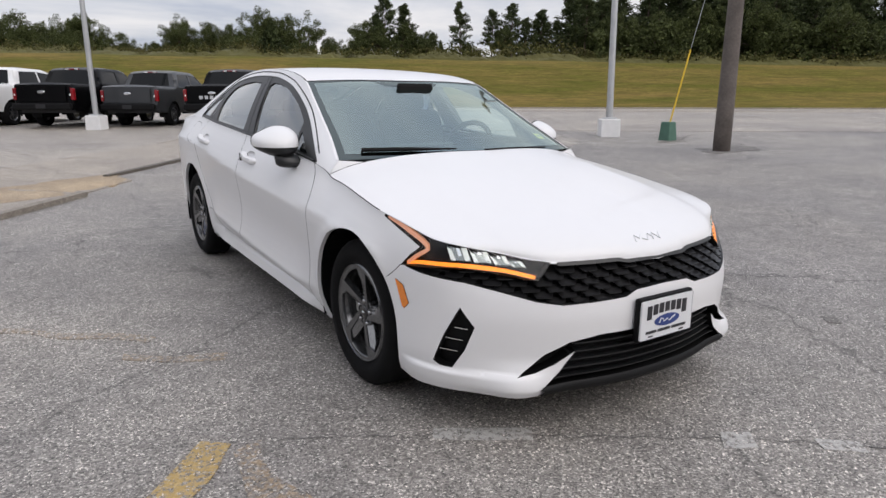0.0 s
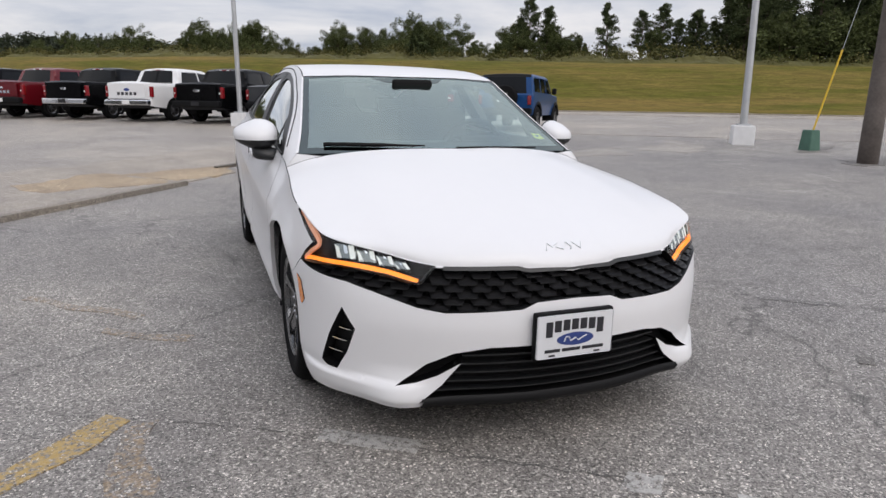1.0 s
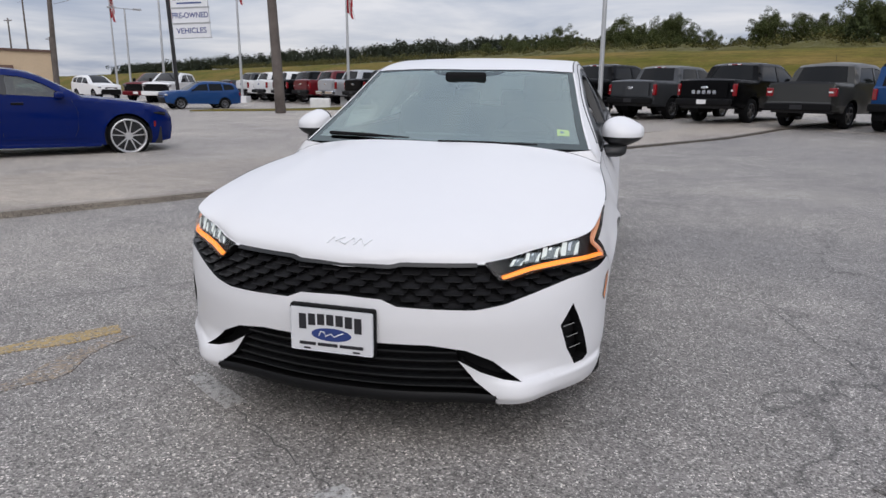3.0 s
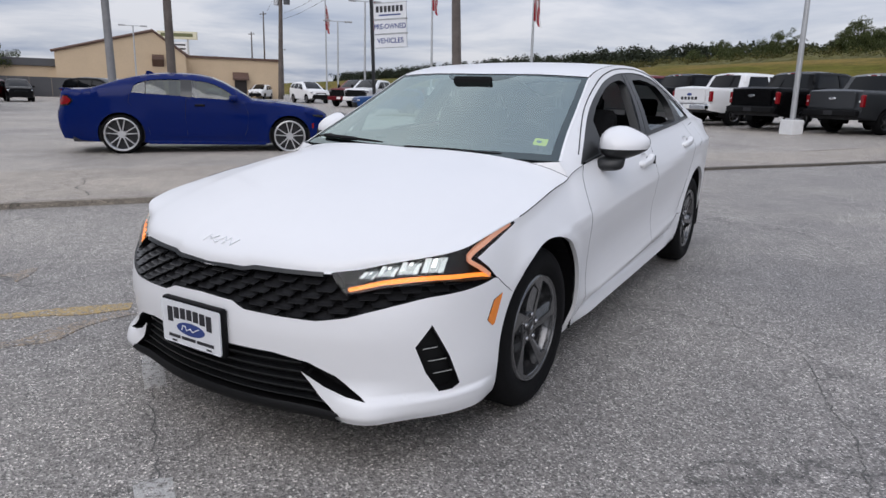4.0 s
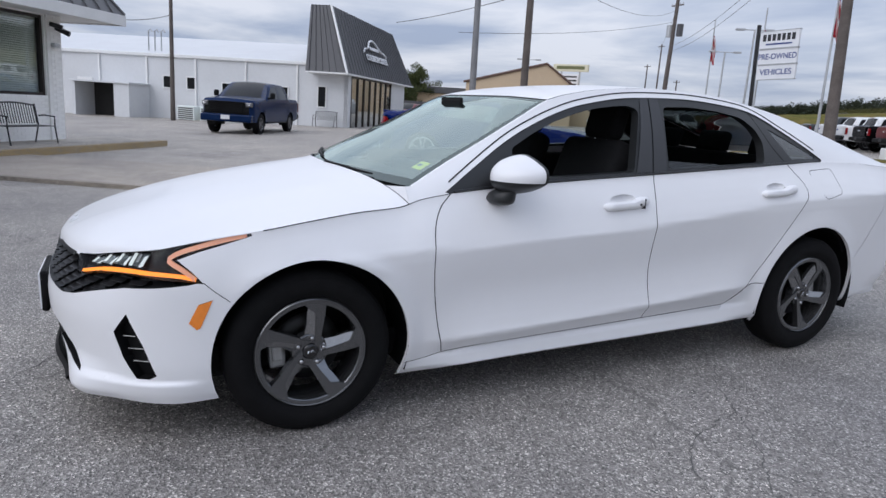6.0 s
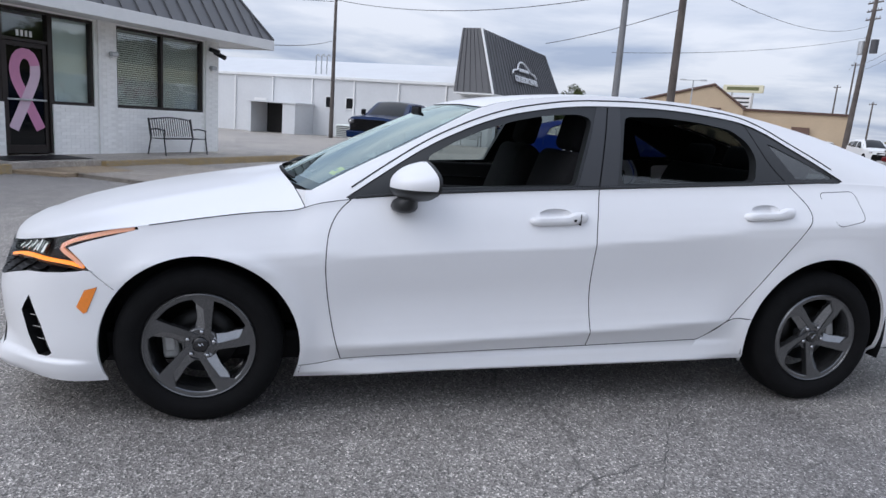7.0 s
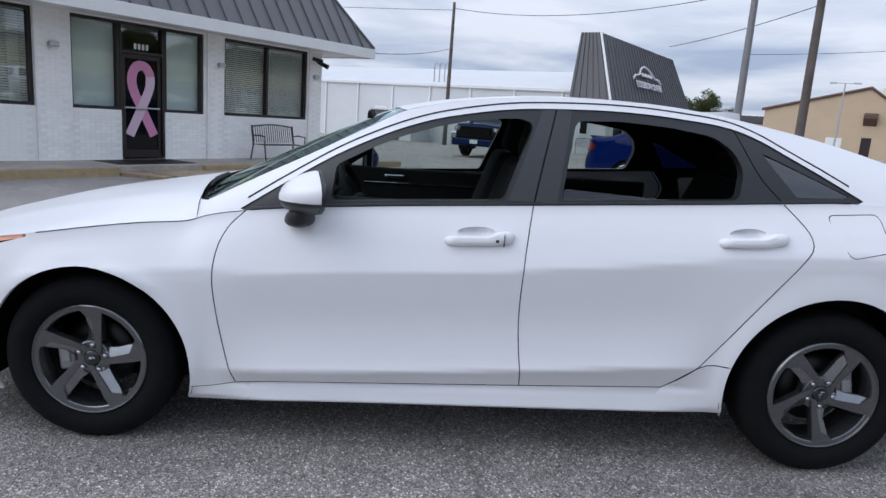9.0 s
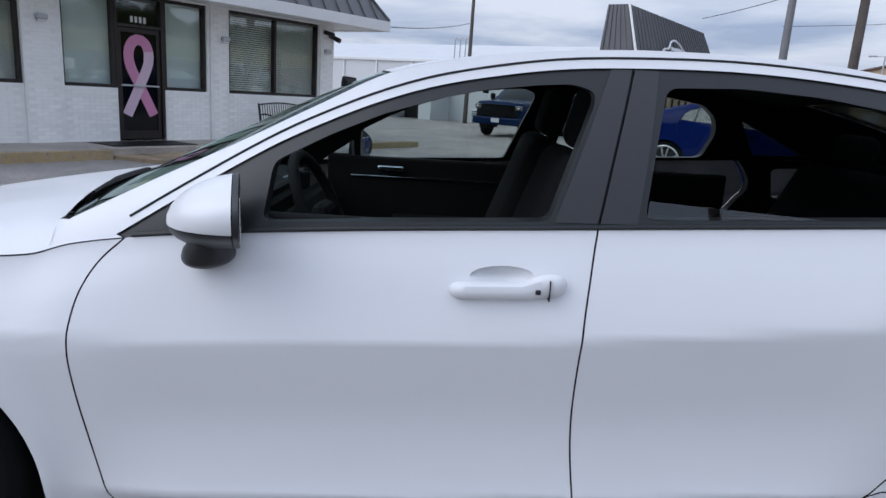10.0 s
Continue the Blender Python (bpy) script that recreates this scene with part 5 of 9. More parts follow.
for i in range(40):
    u = -10.5 - i * 1.0 + rng.uniform(-0.8, 0.8)
    plant('oak', i, 56.5 + rng.uniform(0, 4), u, rng.uniform(3.6, 5.8) * (0.6 + 0.4 * smooth01((-3.0 - u) / 10)))
# the loose group beside it
for i, (v, u, h) in enumerate(((58, 8.0, 6.0), (58.5, 6.4, 5.2), (59, 9.0, 4.4), (59, 1.4, 5.6), (61, -1.6, 5.2), (61, -3.4, 5.8), (62, -4.8, 4.6), (62, 4.0, 3.2))):
    plant('pine', i + 1, v, u, h)
for i, (v, u, h) in enumerate(((57.5, 8.6, 3.4), (58, 6.6, 3.6), (58, 4.4, 3.0), (59, 5.4, 3.4), (61, 13.6, 2.6), (62, 11.6, 2.4), (60, -2.4, 3.6), (60, 0.4, 2.4))):
    plant('oak', i, v, u, h)
plant('cedar', 1, 56.0, 17.8, 3.5)
plant('cedar', 0, 56.5, 3.0, 1.9)
# scattered broad trees further along the ridge
for i in range(44):
    u = 10 + i * 2.0 + rng.uniform(-1.3, 1.3)
    plant('oak', i, 86 + rng.uniform(0, 14), u, rng.uniform(4.9, 8.3) * (1.04 + 0.55 * noise.noise((u * 0.16, 1.0, 4.0))))


(tm_, cm_), lab_, h0_ = TREES['oak'][2]
for x, y, h in ((-75.2, 33.3, 7.4), (-72.0, 29.5, 6.2)):
    big = thing("tree", pose(x, y, ground_z(x, y) - 0.6) @ Matrix.Scale(h / h0_, 4), "spreading dark green tree behind the workshop", "tree")
    new("trunk", tm_).parent = big
    new("crown", cm_).parent = big


def leaf_mass(name, verts, faces, material, label, category):
    me = bpy.data.meshes.new(name)
    me.from_pydata([tuple(v) for v in verts], [], faces)
    me.materials.append(material)
    tagged(new(name, me), label, category, kind="stuff")


def far_wood():
    """The wood along the skyline, past the road."""
    r = random.Random(9)
    verts, faces = [], []
    u = 62.0
    while u < 420:
        v = 106 + r.uniform(-6, 12)
        p = site(v, u)
        solid = smooth01((u - 60) / 70)
        top = 10.8 + 2.7 * solid + (1.5 - 0.5 * solid) * noise.noise((u * 0.11, 2.0, 0.0)) + 0.8 * noise.noise((u * 0.5, 7.0, 0.0)) + r.uniform(-0.5, 0.5)
        base = 5.2
        n = 8
        for k in range(n):
            f = (k + 0.5) / n
            wide = 1.9 * (1.1 - 0.45 * f)
            leaf_quads(r, (p.x + r.uniform(-2.4, 2.4), p.y + r.uniform(-2.4, 2.4), base + (top - base) * f), wide, 48 if f > 0.6 else 22, 0.27 if f > 0.6 else 0.70, verts, faces, 0.8)
        u += 0.42 + 0.0014 * max(0, u - 60)
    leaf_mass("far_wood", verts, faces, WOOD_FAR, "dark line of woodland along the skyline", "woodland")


def mound_strip(name, u0, u1, du, rows, base, height, material, label, category):
    """A lumpy mass of growth along the bank; rows are places across it."""
    verts, faces = [], []
    n = len(rows)
    m = int((u1 - u0) / du)
    for i in range(m):
        u = u0 + i * du
        for j, v in enumerate(rows):
            p = site(v, u)
            edge = math.sin(math.pi * j / (n - 1)) ** 0.5
            z = base(u) - 0.3 + edge * (0.3 + height(u, v))
            verts.append((p.x, p.y, z))
    for i in range(m - 1):
        for j in range(n - 1):
            a = i * n + j
            faces.append((a, a + 1, a + n + 1, a + n))
    leaf_mass(name, verts, faces, material, label, category)


def undergrowth():
    """Bushes and low growth that fill the wood's edge."""
    r = random.Random(17)
    verts, faces = [], []
    for i in range(1300):
        u = -9.5 - 40.0 * r.random() ** 0.9
        v = 56 + r.uniform(0, 10)
        p = site(v, u)
        h = (0.9 + 2.6 * smooth01((-6 - u) / 6)) * r.uniform(0.02, 1.0)
        leaf_quads(r, (p.x, p.y, bank_top(u) + h), 0.65, 40, 0.11, verts, faces, 0.9)
    leaf_mass("undergrowth", verts, faces, OAK, "dense dark undergrowth at the edge of the wood", "shrubs")
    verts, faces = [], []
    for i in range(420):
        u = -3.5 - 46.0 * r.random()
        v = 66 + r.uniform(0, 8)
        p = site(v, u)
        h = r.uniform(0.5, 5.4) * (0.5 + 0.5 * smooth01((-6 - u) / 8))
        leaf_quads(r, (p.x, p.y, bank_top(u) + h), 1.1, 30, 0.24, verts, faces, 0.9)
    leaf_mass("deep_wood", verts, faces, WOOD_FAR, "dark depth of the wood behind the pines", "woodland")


def scrub():
    r = random.Random(21)
    verts, faces, olive, ofaces = [], [], [], []
    for i in range(1500):
        u = -50 + i * 0.13 + r.uniform(-0.4, 0.4)
        v = 53.5 + r.uniform(0, 6.0)
        p = site(v, u)
        z = bank_top(u)
        hgt = 0.75 + 0.9 * max(0, noise.noise((u * 0.22, 5.0, 0.0)) + 0.3) + 1.15 * math.exp(-((u + 5.0) / 5.0) ** 2) + 0.25 * math.exp(-((u - 22) / 4) ** 2)
        q = (verts, faces) if noise.noise((u * 0.3, v * 0.3, 2.0)) > -0.05 else (olive, ofaces)
        leaf_quads(r, (p.x, p.y, z + 0.15 + hgt * 0.45), 0.30 + 0.42 * hgt, 34, 0.085, q[0], q[1], 0.5)
    leaf_mass("scrub", verts, faces, SCRUB, "low yellow-green scrub along the top of the bank", "shrubs")
    leaf_mass("olive_scrub", olive, ofaces, OLIVE, "low olive bushes along the top of the bank", "shrubs")


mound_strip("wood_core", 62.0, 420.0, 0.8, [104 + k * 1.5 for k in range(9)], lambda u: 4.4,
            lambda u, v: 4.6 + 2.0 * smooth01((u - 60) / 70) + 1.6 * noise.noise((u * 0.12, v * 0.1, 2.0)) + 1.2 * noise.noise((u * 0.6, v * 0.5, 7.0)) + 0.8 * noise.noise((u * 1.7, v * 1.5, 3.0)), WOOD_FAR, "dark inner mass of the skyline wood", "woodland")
mound_strip("rough_grass", -48.0, 62.0, 0.3, [52.6 + k * 0.45 for k in range(16)], bank_top,
            lambda u, v: max(0.05, 0.55 + 0.5 * noise.noise((u * 0.22, 5.0, 0.0)) + 0.45 * noise.noise((u * 0.7, v * 0.7, 1.0)) + 0.22 * noise.noise((u * 2.3, v * 2.3, 4.0))), SCRUB, "hummocks of rough yellow-olive grass along the bank's crest", "rough grass")
far_wood()
undergrowth()
scrub()


def guard_rail():
    th = thing("guard_rail", pose(0, 0, 0), "grey steel guard rail along the road on the bank", "guard rail")
    for i in range(34):
        u = 30 + i * 3.8
        p, q = site(60, u), site(60, u + 3.75)
        z = bank_top(u)
        bm = bmesh.new()
        tube(bm, [(p.x, p.y, z + 0.62), (q.x, q.y, z + 0.62 + 0.05)], 0.15, 6)
        part("rail", bm, STEEL, th)
        part("post", boxm(p.x - 0.09, p.x + 0.09, p.y - 0.09, p.y + 0.09, z - 0.3, z + 0.7), WOOD_POLE, th)


guard_rail()

# ---- parked vehicles ----
def wheel_meshes(R, rim, width, spokes, style='plain'):
    """Meshes of a tyre, a rim and its dark barrel, axle along x, outer face at +x."""
    w = width / 2
    bm = bmesh.new()
    lathe(bm, [(rim, w * 0.55), (rim + 0.012, w * 0.86), (rim + (R - rim) * 0.45, w), (R - 0.035, w * 0.93), (R - 0.008, w * 0.72), (R, w * 0.4), (R, -w * 0.4), (R - 0.008, -w * 0.72), (R - 0.035, -w * 0.93), (rim + 0.01, -w * 0.8)], 40)
    tyre = mesh_of("tyre", bm, True)
    bm = bmesh.new()
    lathe(bm, [(rim + 0.006, w * 0.86), (rim - 0.008, w * 0.90), (rim - 0.022, w * 0.80), (rim - 0.03, -w * 0.6)], 40)
    lathe(bm, [(0.001, w * 0.74), (0.055, w * 0.74), (0.07, w * 0.6), (0.07, 0)], 24)
    for i in range(spokes):
        a = 2 * math.pi * i / spokes
        for s in ((-1, 1) if style == 'thin' else (0,)):
            t = rim * (0.075 if style == 'thin' else 0.19)
            pts = [(0.05, -t * 0.6 if s == 0 else s * 0.010 - t * 0.5), (rim - 0.015, s * rim * 0.23 - t * 0.4), (rim - 0.015, s * rim * 0.23 + t * 0.4), (0.05, t * 0.6 if s == 0 else s * 0.010 + t * 0.5)]
            lo = [bm.verts.new(Matrix.Rotation(a, 3, 'X') @ Vector((w * (0.48 if j in (0, 3) else 0.62), q, p))) for j, (p, q) in enumerate(pts)]
            hi = [bm.verts.new(Matrix.Rotation(a, 3, 'X') @ Vector((w * (0.72 if j in (0, 3) else 0.86), q, p))) for j, (p, q) in enumerate(pts)]
            bm.faces.new(hi)
            for j in range(4):
                bm.faces.new((lo[j], lo[(j + 1) % 4], hi[(j + 1) % 4], hi[j]))
    bmesh.ops.recalc_face_normals(bm, faces=bm.faces[:])
    rimm = mesh_of("rim", bm, True)
    rimm.set_sharp_from_angle(angle=radians(30))
    bm = bmesh.new()
    lathe(bm, [(0.001, w * 0.2), (rim - 0.03, w * 0.2)], 24)
    back = mesh_of("brake_disc", bm)
    return tyre, rimm, back


def put_wheel(meshes, mats, x, y, z, parent, turn=0.0):
    tyre, rimm, back = meshes
    t = part("wheel", tyre, RUBBER, parent)
    side = 0 if x > 0 else 180
    t.matrix_basis = pose(x, y, z, 0, 0, side + turn)
    part("rim", rimm, mats, t)
    part("brake_disc", back, BLACK_METAL, t)


def vehicle(name, m, spec, colour, label, category, group=""):
    """A parked vehicle built from its side outline: front at -y, front axle at y = 0."""
    th = thing(name, m, label, category, group)
    top, zb = spec["top"], spec["sill"]
    arch = spec["arches"]
    tag = spec["tags"]
    hwf, belt = spec["half_width"], spec["belt"]
    ys = [p[0] for p in top]
    y_lo, y_hi = min(ys), max(ys)

    def roof_z(y):
        best = zb
        for (a, b) in zip(top, top[1:]):
            if min(a[0], b[0]) <= y <= max(a[0], b[0]) and abs(b[0] - a[0]) > 1e-6:
                best = max(best, a[1] + (b[1] - a[1]) * (y - a[0]) / (b[0] - a[0]))
        return best

    def half(y, z):
        w = hwf(y)
        bz = belt(y)
        if z > bz:
            w -= spec["tumble"] * (z - bz) * (1 + 0.5 * (z - bz))
        else:
            w -= 0.10 * ((bz - z) / max(0.1, bz - zb) - 0.35) ** 2
        d = roof_z(y) - z
        r = spec.get("round", 0.05)
        if d < r * 2:
            w -= r * (1 - max(0.0, d) / (r * 2)) ** 2
        for yc, rr in arch:
            q = math.hypot(y - yc, z - spec["hub"])
            if rr - 0.02 < q < rr + 0.10 and z < bz:
                w += 0.022 * (1 - abs(q - rr - 0.03) / 0.08) if abs(q - rr - 0.03) < 0.08 else 0
        return w

    # outline with the wheel arches, back along the sill
    outer = []
    for a, b in zip(top, top[1:]):
        k = max(1, int(math.hypot(b[0] - a[0], b[1] - a[1]) / 0.12))
        outer += [(a[0] + (b[0] - a[0]) * j / k, a[1] + (b[1] - a[1]) * j / k) for j in range(k)]
    outer.append((top[-1][0], top[-1][1]))
    for yc, rr in sorted(arch, reverse=True):
        dz = zb - spec["hub"]
        a0 = math.asin(max(-1, min(1, dz / rr)))
        outer += [(yc + rr * math.cos(a), spec["hub"] + rr * math.sin(a)) for a in np.linspace(a0, math.pi - a0, 17)]
    regions = [("glass", w) for w in spec["windows"]] + [("trim", w) for w in spec.get("trim", [])]
    grid = [(y, z) for y in np.arange(y_lo, y_hi, 0.14) for z in np.arange(zb, 2.2, 0.11)]
    grid += [(y, roof_z(y) - d) for y in np.arange(y_lo + 0.05, y_hi - 0.05, 0.12) for d in (0.024, 0.055, 0.095)]
    vs, tri = cut_sheet(grid, outer, regions, 0.02)
    body = bmesh.new()
    glass = bmesh.new()
    trim = bmesh.new()
    for nm, fs in tri.items():
        tgt = {'': body, 'glass': glass, 'trim': trim}[nm]
        for s in (-1, 1):
            cache = {}
            for f in fs:
                q = []
                for i in f:
                    if i not in cache:
                        y, z = vs[i]
                        cache[i] = tgt.verts.new((s * (half(y, z) - (0.012 if nm == 'glass' else 0)), y, z))
                    q.append(cache[i])
                tgt.faces.new(q if s > 0 else q[::-1])
    # the strip over the top, from bumper to bumper
    N = 10
    rows = []
    for i, p in enumerate(top):
        h = half(p[0], p[1])
        nxt, prv = top[min(i + 1, len(top) - 1)], top[max(i - 1, 0)]
        dy, dz = nxt[0] - prv[0], nxt[1] - prv[1]
        L = math.hypot(dy, dz) or 1
        rows.append([(h * (2 * j / N - 1), p[0] - dz / L * spec["bow"] * (1 - (2 * j / N - 1) ** 2), p[1] + dy / L * spec["bow"] * (1 - (2 * j / N - 1) ** 2)) for j in range(N + 1)])
    strips = {'paint': body, 'glass': glass, 'dark': trim}
    for i in range(len(top) - 1):
        for j in range(N):
            kind = tag[i]
            if kind == 'glass' and j in (0, N - 1):
                kind = 'paint'
            tgt = strips[kind]
            tgt.faces.new([tgt.verts.new(c) for c in (rows[i][j], rows[i][j + 1], rows[i + 1][j + 1], rows[i + 1][j])])
    bmesh.ops.remove_doubles(body, verts=body.verts[:], dist=0.002)
    bmesh.ops.recalc_face_normals(body, faces=body.faces[:])
    bmesh.ops.remove_doubles(glass, verts=glass.verts[:], dist=0.002)
    bd = part("body", body, colour, th, angle=32)
    part("glass", glass, spec.get("pane", DARK_PANE), th, angle=40)
    if len(trim.faces):
        mid = (y_lo + y_hi) / 2
        for nm, far_end in (("front_trim", False), ("rear_trim", True)):
            piece = trim.copy()
            bmesh.ops.delete(piece, geom=[f for f in piece.faces if (f.calc_center_median().y > mid) != far_end], context='FACES')
            if len(piece.faces):
                part(nm, piece, spec.get("trim_mat", BLACK_PLASTIC), th, angle=35)
        trim.free()
    # dark underbody and wheel wells
    part("underbody", boxm(-hwf(1.4) + 0.10, hwf(1.4) - 0.10, y_lo + 0.25, y_hi - 0.25, zb + 0.0, zb + 0.30), BLACK_METAL, th)
    for yc, rr in arch:
        for s in (-1, 1):
            bm = bmesh.new()
            ring = []
            for a in np.linspace(-0.2, math.pi + 0.2, 15):
                y, z = yc + (rr + 0.005) * math.cos(a), spec["hub"] + (rr + 0.005) * math.sin(a)
                ring.append((bm.verts.new((s * (half(y, max(z, zb)) - 0.01), y, z)), bm.verts.new((s * (hwf(yc) - 0.36), y, z))))
            for p, q in zip(ring, ring[1:]):
                bm.faces.new((p[0], p[1], q[1], q[0]))
            bm.faces.new([p[1] for p in ring])
            part("wheel_well", bm, BLACK_PLASTIC, th)
    for yc, rr in arch:
        for s in (-1, 1):
            put_wheel(spec["wheel"], spec["rim_mat"], s * (hwf(yc) - spec["tuck"]), yc, spec["hub"], th)
    return th, half


WHEEL_TRUCK = wheel_meshes(0.40, 0.235, 0.27, 6)
WHEEL_SUV = wheel_meshes(0.40, 0.215, 0.27, 6)
WHEEL_SPORT = wheel_meshes(0.365, 0.300, 0.24, 5, 'thin')
WHEEL_SMALL = wheel_meshes(0.345, 0.225, 0.22, 5)

PICKUP = dict(
    top=[(-0.93, 0.48), (-0.97, 0.85), (-0.93, 1.18), (-0.84, 1.26), (-0.2, 1.31), (0.55, 1.36), (1.35, 1.87), (1.62, 1.94), (2.4, 1.955), (3.05, 1.93), (3.22, 1.86), (3.42, 1.40), (3.46, 1.37), (4.86, 1.37), (4.95, 1.34), (4.98, 0.78), (5.02, 0.74), (5.02, 0.55)],
    tags=['dark', 'dark', 'paint', 'paint', 'paint', 'glass', 'glass', 'paint', 'paint', 'paint', 'glass', 'paint', 'dark', 'paint', 'paint', 'dark', 'dark'],
    sill=0.46, hub=0.40, arches=[(0.0, 0.48), (3.70, 0.48)], half_width=curve1([(-0.97, 0.88), (-0.7, 0.97), (0, 1.0), (2, 1.01), (4.6, 1.0), (5.02, 0.965)]),
    belt=curve1([(-1, 1.15), (0.6, 1.27), (3.3, 1.33), (5, 1.34)]), tumble=0.24, bow=0.05, round=0.05,
    windows=[[(0.72, 1.36), (1.36, 1.80), (2.02, 1.85), (2.02, 1.37)], [(2.10, 1.37), (2.10, 1.85), (3.0, 1.83), (3.20, 1.42), (3.16, 1.38)]],
    trim=[], wheel=WHEEL_TRUCK, rim_mat=RIM_GREY, tuck=0.15)


def pickup(m, colour, label, rim=RIM_GREY, lights='tall', chrome=False, scale=1.0, words=False, front=False, group="pickups parked along the bank"):
    spec = dict(PICKUP, rim_mat=rim)
    th, half = vehicle("pickup_truck", m @ Matrix.Diagonal((scale, scale, scale, 1)), spec, colour, label, "pickup truck", group)
    # rear: tail lamps, bumper, tailgate panel, handle, cab lamp
    for s in (-1, 1):
        bm = bmesh.new()
        box(bm, s * 0.955 - 0.085, s * 0.955 + 0.03, 4.87, 5.0, 0.86, 1.24, 0.025, 2)
        t = part("tail_lamp", bm, RED_LENS, th)
        part("reverse_lens", boxm(s * 0.915 - 0.022, s * 0.915 + 0.022, 4.99, 5.004, 1.00, 1.06, 0.008), WHITE_TRIM, t)
    part("rear_bumper", boxm(-0.95, 0.95, 4.95, 5.16, 0.56, 0.76, 0.04, 2), CHROME if chrome else BLACK_PLASTIC, th)
    part("plate", boxm(-0.16, 0.16, 5.16, 5.17, 0.60, 0.74), WHITE_TRIM if words else BLACK_METAL, th)
    bm = bmesh.new()
    prism(bm, [(-0.80, 0.82), (0.80, 0.82), (0.80, 1.28), (0.72, 1.31), (-0.72, 1.31), (-0.80, 1.28)], 5.035, 5.055, 'Y')
    gate = part("tailgate", bm, colour, th)
    bm = bmesh.new()
    lathe(bm, [(0.001, 0.012), (0.075, 0.010), (0.085, 0.0)], 20, 'Z')
    bmesh.ops.transform(bm, matrix=Matrix.Translation((0, 5.055, 1.12)) @ pose(0, 0, 0, -90) @ Matrix.Diagonal((1.5, 0.62, 1, 1)), verts=bm.verts[:])
    part("oval_badge", bm, CHROME if colour != P_WHITE else BLUE_INK, gate)
    if words:
        for i in range(5):
            part("letter_bar", boxm(-0.42 + i * 0.18, -0.30 + i * 0.18, 5.055, 5.06, 0.92, 1.03), BLACK_INK if colour == P_WHITE else CHROME, gate)
    part("brake_lamp", boxm(-0.24, 0.24, 3.20, 3.25, 1.885, 1.925, 0.01), RED_LENS, th)
    for s in (-1, 1):
        part("cargo_lamp", boxm(s * 0.16 - 0.06, s * 0.16 + 0.06, 3.21, 3.262, 1.89, 1.92, 0.008), WHITE_TRIM, th)
        mb = part("mirror", boxm(s * 1.03, s * 1.22, 0.80, 0.93, 1.36, 1.60, 0.05, 3), BLACK_PLASTIC, th)
        part("mirror_arm", boxm(s * 0.92, s * 1.06, 0.82, 0.92, 1.36, 1.42, 0.01), BLACK_PLASTIC, mb)
        for yy in (1.82, 2.9):
            part("door_handle", boxm(s * 1.0 - 0.02, s * 1.0 + 0.03, yy - 0.1, yy + 0.1, 1.17, 1.21, 0.012), colour, th)
        part("running_board", boxm(s * 0.99 - 0.08, s * 0.99 + 0.05, 0.62, 3.0, 0.42, 0.48, 0.02), BLACK_PLASTIC, th)
    if front:
        bm = bmesh.new()
        for i in range(7):
            box(bm, -0.62, 0.62, -1.03, -0.97, 0.80 + i * 0.06, 0.835 + i * 0.06, 0.008)
        g = part("front_grille", bm, BLACK_PLASTIC, th)
        for s in (-1, 1):
            hl = part("headlamp", boxm(s * 0.82 - 0.11, s * 0.82 + 0.13, -1.0, -0.84, 1.02, 1.18, 0.03), RIM_GREY, th)
            part("lamp_projector", boxm(s * 0.84 - 0.04, s * 0.84 + 0.05, -1.012, -0.99, 1.06, 1.12, 0.01), CHROME, hl)
        part("front_bumper", boxm(-0.95, 0.95, -1.12, -0.80, 0.46, 0.74, 0.06), colour, th)
        part("front_plate", boxm(-0.16, 0.16, -1.135, -1.12, 0.55, 0.70), WHITE_TRIM, th)
    return th


def truck_at(x, y, heading, *a, **k):
    s = k.get("scale", 1.0)
    z = ground_z(x, y)
    return pickup(pose(x, y, z, 0, 0, 180 - heading) @ Matrix.Translation((0, -3.70 * s, 0)), *a, **k)

# the row along the bank
HEAD = 36
truck_at(4.1, 19.8, HEAD, P_BLACK, "black pickup truck with red tail lamps, parked tail out", scale=0.93, words=True)
truck_at(1.95, 21.5, HEAD, P_GREY, "dark grey mid-size pickup truck with silver wheels", RIM_SILVER, scale=0.91)
truck_at(-0.3, 22.3, HEAD, P_BLACK, "black full-size pickup truck beside a lamp post", scale=0.95)
truck_at(-2.55, 24.0, HEAD, P_WHITE, "white full-size pickup truck with dark lettering", words=True, chrome=True, scale=0.95)
row = [(P_BLACK, "black full-size pickup truck with a chrome bumper", True, False), (P_RED, "deep red full-size pickup truck with lettering", False, True), (P_BLACK, "black pickup truck with a bright rear bumper", True, False),
       (P_BLACK, "black full-size pickup truck parked tail out", False, False), (P_SILVER, "silver pickup truck with a wide dark tailgate", True, False), (P_RED, "deep red pickup truck parked tail out", False, False),
       (P_BLACK, "black pickup truck parked before the bank", False, False), (P_WHITE, "white pickup truck parked before the bank", False, False), (P_WHITE, "white pickup truck parked before the bank", False, False), (P_GREY, "dark grey pickup truck parked before the bank", False, False)]
for i, (colour, label, chrome, words) in enumerate(row):
    truck_at(-4.75 - 2.3 * i, 25.7 + 1.66 * i, HEAD, colour, label, chrome=chrome, words=words, scale=0.96)

